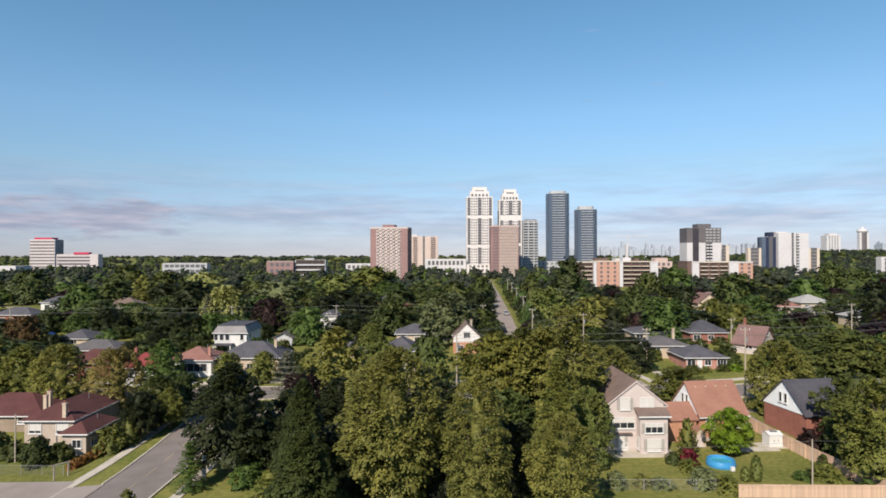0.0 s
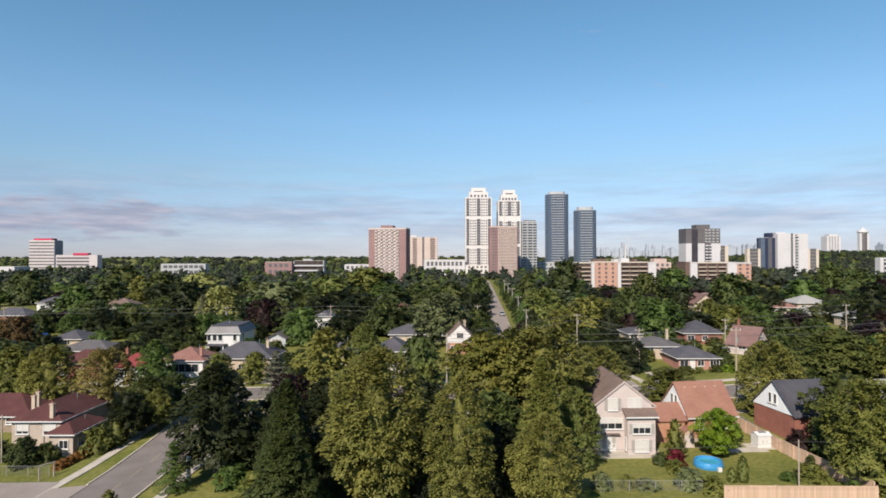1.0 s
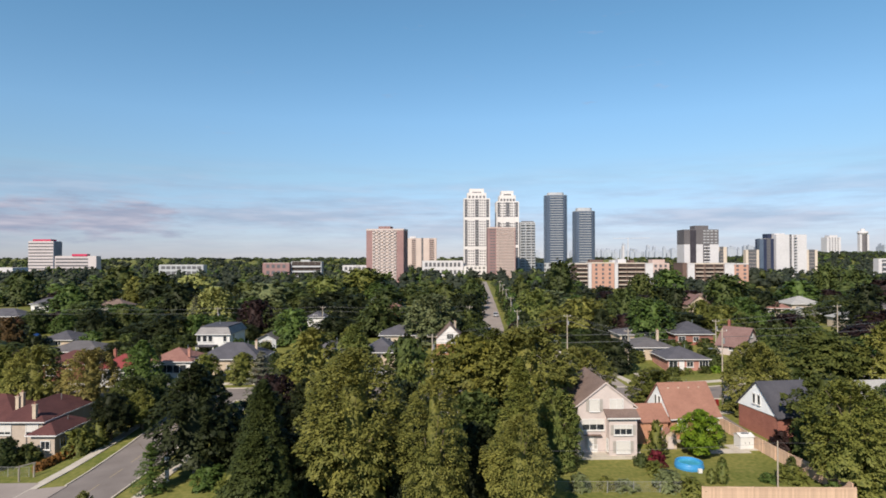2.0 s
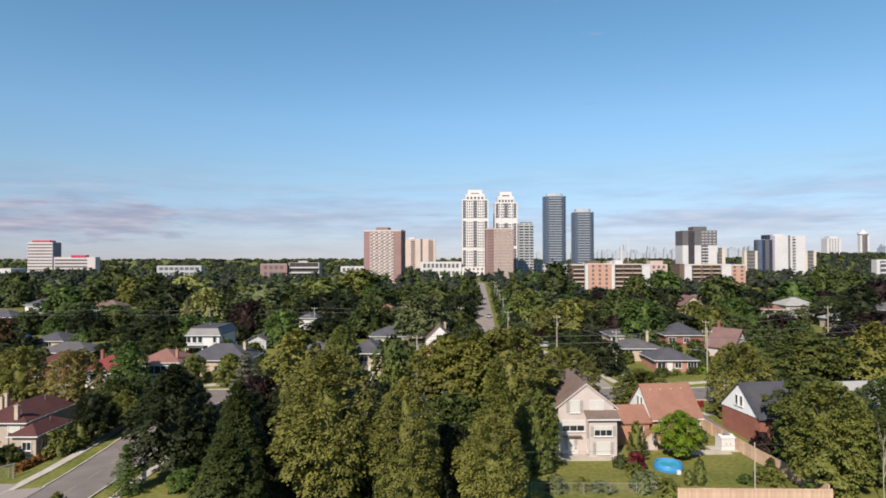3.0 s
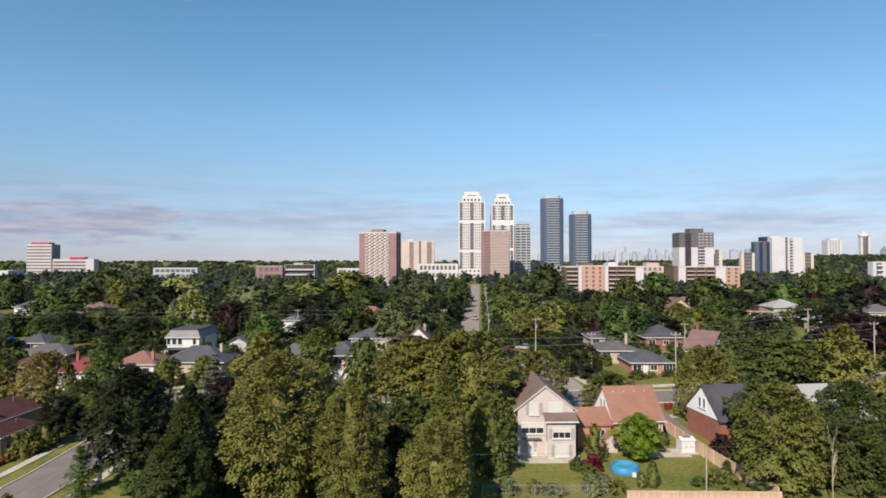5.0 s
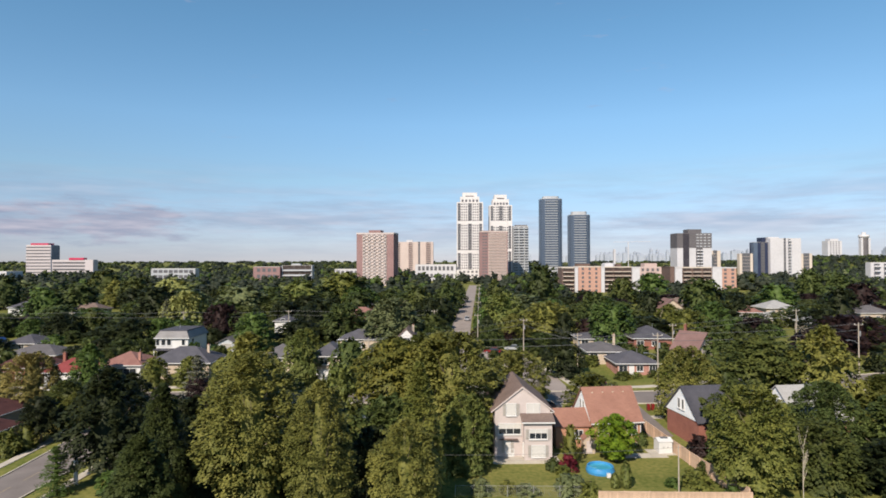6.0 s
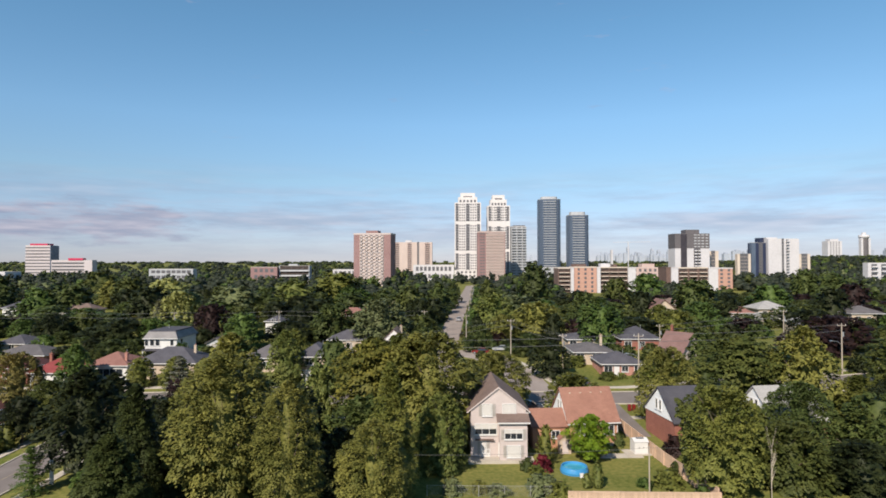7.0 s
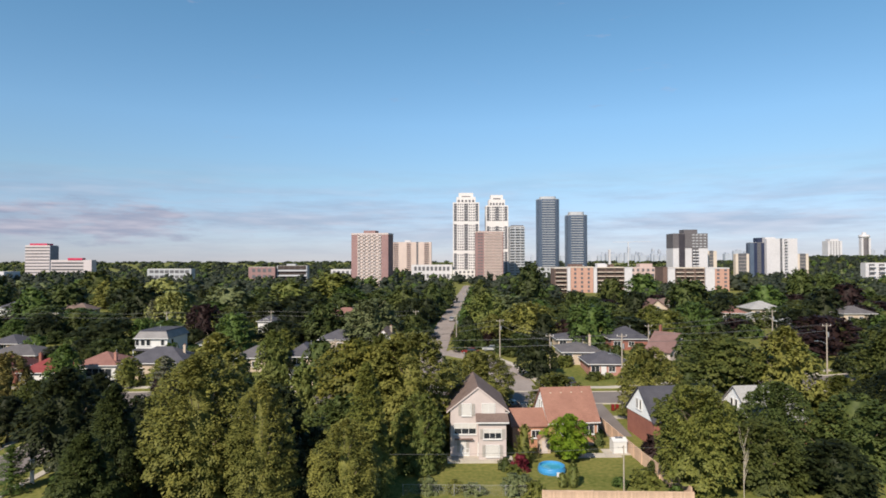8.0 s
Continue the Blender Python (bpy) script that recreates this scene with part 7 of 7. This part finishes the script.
part("plate", box(-0.16, 0.16, -0.062, -0.051, 2.2, 2.5), DARK, sign)
hyd = thing("fire_hydrant", -31.6, 119.0, ground_z(-31.6, 119.0), 0, "small yellow fire hydrant on the verge", "hydrant")
bm = bmesh.new()
tube(bm, (0, 0, -0.1), (0, 0, 0.62), 0.13, 0.12, 10)
tube(bm, (0, 0, 0.62), (0, 0, 0.78), 0.14, 0.05, 10)
part("body", bm, LINE, hyd)
bm = bmesh.new()
tube(bm, (-0.22, 0, 0.45), (0.22, 0, 0.45), 0.06, 0.06, 8)
part("nozzle", bm, LINE, hyd)


def mailbox(x, y):
    m = thing("mailbox", x, y, ground_z(x, y), 0, "red metal street mailbox on the verge", "mailbox", "street mailboxes")
    part("body", box(-0.26, 0.26, -0.26, 0.26, 0.12, 1.0), CAR_RED, m)
    bm = bmesh.new()
    ring = lambda u: [(u, math.cos(math.pi * i / 8) * 0.26, 1.0 + math.sin(math.pi * i / 8) * 0.18) for i in range(9)]
    add_solid(bm, ring(-0.26), ring(0.26))
    part("hood", bm, CAR_RED, m)
    for u in (-0.2, 0.2):
        for v in (-0.2, 0.2):
            part("leg", box(u - 0.04, u + 0.04, v - 0.04, v + 0.04, -0.1, 0.12), DARK, m)


mailbox(50.6, 103.6)
mailbox(51.4, 103.7)


# ---- parked cars ----
def car(x, y, rz, paint, label, tall=1.0):
    c = thing("car", x, y, ground_z(x, y) + 0.06, rz, label, "car")
    bm = bmesh.new()
    prof = [(-2.2, 0.32), (2.2, 0.32), (2.25, 0.62), (2.1, 0.78), (1.15, 0.92), (-1.75, 0.95), (-2.2, 0.85)]
    ring = lambda v: [(a, v, b * tall) for a, b in prof]
    add_solid(bm, ring(-0.88), ring(0.88))
    bmesh.ops.bevel(bm, geom=bm.edges[:], offset=0.07, segments=2, affect="EDGES")
    part("body", bm, paint, c)
    cab = [(-1.65, 0.93), (1.1, 0.90), (0.35, 1.42), (-1.2, 1.44)]
    bm = bmesh.new()
    add_solid(bm, [(a, -0.78 if b < 1 else -0.64, b * tall) for a, b in cab], [(a, 0.78 if b < 1 else 0.64, b * tall) for a, b in cab])
    part("window", bm, GLASS, c, "dark glazed cabin")
    bm = box(-1.2, 0.35, -0.63, 0.63, 1.43 * tall, 1.47 * tall)
    part("roof", bm, paint, c)
    for u in (-1.35, 1.4):
        for v in (-0.82, 0.82):
            bm = bmesh.new()
            tube(bm, (u, v - 0.1, 0.32), (u, v + 0.1, 0.32), 0.32, 0.32, 14)
            wheel = part("wheel", bm, DARK, c)
            bm = bmesh.new()
            tube(bm, (u, v - 0.11, 0.32), (u, v + 0.11, 0.32), 0.18, 0.18, 10)
            part("rim", bm, METAL, wheel)
    for v in (-0.6, 0.6):
        part("headlight", box(2.16, 2.26, v - 0.16, v + 0.16, 0.6 * tall, 0.72 * tall), WHITE, c)
        part("tail_light", box(-2.25, -2.14, v - 0.16, v + 0.16, 0.66 * tall, 0.8 * tall), CAR_RED, c)
    return c


car(27.5, 152.0, 160, CAR_RED, "red parked saloon car by the corner")
car(33.0, 156.0, 170, CAR_SILVER, "silver parked car by the corner lawn")
car(47.0, 122.5, 90, CAR_DARK, "dark parked car on a driveway")
car(18.0, 178.0, 87, CAR_DARK, "dark car on the avenue")
car(33.6, 104.5, 0, CAR_DARK, "dark car parked before the garage")
car(22.8, 214.0, 87, CAR_SILVER, "silver car on the avenue")
car(-46.0, 121.5, 90, WHITE, "white parked car on a driveway")
car(-22.5, 110.5, 0, CAR_SILVER, "silver car parked along the street")
car(-1.0, 86.0, 10, WHITE, "white car parked behind trees", 1.15)
car(8.5, 84.8, 0, CAR_SILVER, "silver car parked behind trees", 1.1)
for k, (x, y) in enumerate(((48.3, 68.0), (48.4, 75.6))):
    shrub(x, y, 1.9, 1.6 + 0.3 * k, DEEP if k % 2 else MIDGREEN, "low shrub against a board fence", pick=k)
for k in range(6):
    shrub(51.2 + 0.25 * (k % 3), 66.8 + k * 2.4, 2.8, 2.2 + 0.5 * (k % 2), DEEP if k % 2 else LINDEN, "dense back-yard shrub along a board fence", pick=k)


# ---- woods between the houses ----
KEEP = [(o.matrix_basis.translation.x, o.matrix_basis.translation.y) for o in scene.collection.objects if o.name.split(".")[0] == "house"]


def free(x, y, r):
    if abs(y - 112.2) < 5.5 + r * 0.5 or y < 104:
        return False
    ax = lerp(((116, 16.0), (150, 17.9), (218, 21.5), (310, 26.5), (420, 32.4)), y)
    if abs(x - ax) < 4.6 + r * 0.7 and y < 430:
        return False
    if abs(x - lerp(((116, 35.5), (134, 29), (142, 17)), y)) < 6 + r and y < 142:
        return False
    if 36 < x < 84 and 118 < y < 142 or 84 <= x < 130 and 172 < y < 200:
        return False
    for hx, hy in KEEP:
        if abs(x - hx) < 6.5 + r * 0.8 and hy - 12 < y < hy + 5 + r * 0.6:
            return False
        if abs(x - hx) < 5.5 + r * 0.6 and hy - 26 < y < hy and hy < 170 and r > 2.8:
            return False
    return all((x - px_) ** 2 + (y - py_) ** 2 > (0.62 * (r + pr)) ** 2 for px_, py_, pr in TREES)


def scatter():
    g = random.Random(42)
    looks = [("mid_oval", MIDGREEN, "leafy green tree with an oval crown"), ("mid_dome", DEEP, "dark green rounded tree"), ("mid_dome", FERN, "mid-green rounded leafy tree"),
             ("mid_dome", DUSK, "very dark green rounded tree"), ("mid_oval", DEEP, "dark green tree with an oval crown"), ("mid_spread", GREYGREEN, "pale green spreading tree"),
             ("mid_spread", LINDEN, "wide green spreading tree"), ("spruce", NEEDLES, "dark pointed spruce between houses"), ("mid_dome", MAROON, "dark maroon-leaved tree between houses"), ("mid_oval", OLIVE, "olive-green leafy tree between houses")]
    weight = [6, 7, 5, 8, 5, 0.9, 0.7, 1.0, 0.8, 0.4]
    made = 0
    for n_ in range(16000):
        y = 104 + 200 * g.random() ** 0.85
        x = g.uniform(-0.80 * y - 10, 0.80 * y + 32)
        i = g.choices(range(10), weight)[0]
        if x > 0.42 * y + 8:
            i = (1, 3, 0, 2, 8, 4, 6)[n_ % 7]
        kind, mat, label = looks[i]
        w = g.uniform(*((9, 14.5) if n_ < 3000 else (4.5, 9))) if kind != "spruce" else g.uniform(4, 5.5)
        if not free(x, y, w / 2):
            continue
        hh = min(0.55 * w + 1.5, g.uniform(5.0, 7.5)) if y < 215 else g.uniform(6.0, 10.0)
        if y > 200 and x > 0.17 * y:
            hh = g.uniform(4.0, 6.5)
        if kind == "spruce":
            hh += 2.0
        tree(x, y, ground_z(x, y) + hh, w, kind, mat, label, g.uniform(0.08, 0.2), g.randint(0, 2), g.uniform(0.85, 1.15))
        made += 1
        if made >= 175:
            break


def undergrowth():
    """Low trees and big shrubs that close the gaps between the houses."""
    g = random.Random(8)
    looks = ((MIDGREEN, "low green bushy tree between houses"), (DEEP, "low dark green bushy tree between houses"), (DUSK, "low very dark bushy tree between houses"), (FERN, "low olive-green bushy tree between houses"))
    made = 0
    for _ in range(12000):
        y, r = 118 + 92 * g.random(), g.uniform(1.4, 2.8)
        x = g.uniform(-0.78 * y, 0.78 * y + 28)
        ax = lerp(((116, 16.0), (150, 17.9), (218, 21.5)), y)
        if abs(x - ax) < 4.2 + r or abs(x - lerp(((116, 35.5), (134, 29), (142, 17)), y)) < 6 + r and y < 156 or 36 < x < 84 and y < 142:
            continue
        if any(abs(x - hx) < 7.0 + r and abs(y - hy) < 5.6 + r for hx, hy in KEEP) or any((x - a) ** 2 + (y - b) ** 2 < (0.8 * c + r * 0.8) ** 2 for a, b, c in TREES):
            continue
        mat, label = looks[g.randint(0, 3)]
        tree(x, y, ground_z(x, y) + r * g.uniform(1.3, 1.9), 2 * r, "shrub", mat, label, 0.05, g.randint(0, 1), name="bush", category="bush")
        made += 1
        if made >= 135:
            break


def far_woods():
    g = np.random.default_rng(77)
    temps = []
    for s, (sh, nb) in enumerate(((dome, 7), (oval, 7), (dome, 8), (spread, 8))):
        me = clump_mesh("t", nb - 1, 3, 0.095, sh, 300 + s, rb=(0.20, 0.30), ball=0.3)
        v = np.array([p.co for p in me.vertices])
        f = [tuple(p.vertices) for p in me.polygons]
        nv = np.zeros((len(v), 3))
        for lo in me.loops:
            nv[lo.vertex_index] = me.corner_normals[lo.index].vector
        temps.append((v, f, nv))
        bpy.data.meshes.remove(me)
    pts = []
    for y0, y1, n in ((300, 430, 500), (430, 620, 480), (620, 950, 440), (950, 1600, 500), (1600, 4600, 340)):
        y = y0 + (y1 - y0) * g.random(n)
        pts += list(zip((g.random(n) * 2 - 1) * (0.80 * y + 40) + 10, y))
    for _ in range(430):  # the wooded rise to the east
        y = g.uniform(640, 1120)
        pts.append((y * g.uniform(0.40, 0.82), y))
    verts, faces, index, normals = [], [], [], []
    k = 0
    for x, y in pts:
        if y < 460 and abs(x - lerp(((218, 21.5), (310, 26.5), (490, 36)), y)) < 8:
            continue
        if y < 330 and g.random() < 0.15:
            continue
        if 318 < y < 386 and (92 < x < 141 or 164 < x < 212):
            continue
        if 383 < y < 410 and (88 < x < 140 or 164 < x < 210):
            continue
        big = 1.0 if y < 950 else (1.6 if y < 1600 else 4.0)
        w = g.uniform(8, 13) * big
        hh = g.uniform(7.5, 11.5) if y < 950 else g.uniform(9, 13) if y < 1600 else g.uniform(12, 17)
        if y < 390:
            hh = g.uniform(6.0, 9.0)
        v, f, nv = temps[g.integers(4)]
        q = g.random() * 6.28
        c, s = math.cos(q), math.sin(q)
        p = v * (w, w, hh * 0.95)
        p = np.stack([p[:, 0] * c - p[:, 1] * s + x, p[:, 0] * s + p[:, 1] * c + y, p[:, 2] + ground_z(x, y) + 0.3], 1)
        m_ = int(g.choice(2)) if y > 900 else int(g.choice(5, p=(0.66, 0.22, 0.04, 0.06, 0.02)))
        verts += p.tolist()
        normals += np.stack([nv[:, 0] * c - nv[:, 1] * s, nv[:, 0] * s + nv[:, 1] * c, nv[:, 2]], 1).tolist()
        faces += [tuple(a + k for a in t) for t in f]
        index += [m_] * len(f)
        k += len(v)
    me = bpy.data.meshes.new("far_woods")
    me.from_pydata(verts, [], faces)
    for f_ in me.polygons:
        f_.use_smooth = True
    me.normals_split_custom_set_from_vertices(normals)
    for m_ in (WOODS, DEEP, FERN, MIDGREEN, GREYGREEN):
        me.materials.append(m_)
    me.polygons.foreach_set("material_index", index)
    tagged(part("far_woods", me, WOODS), "dense dark green tree canopy reaching the horizon", "woods", kind="stuff")


scatter()
undergrowth()
far_woods()
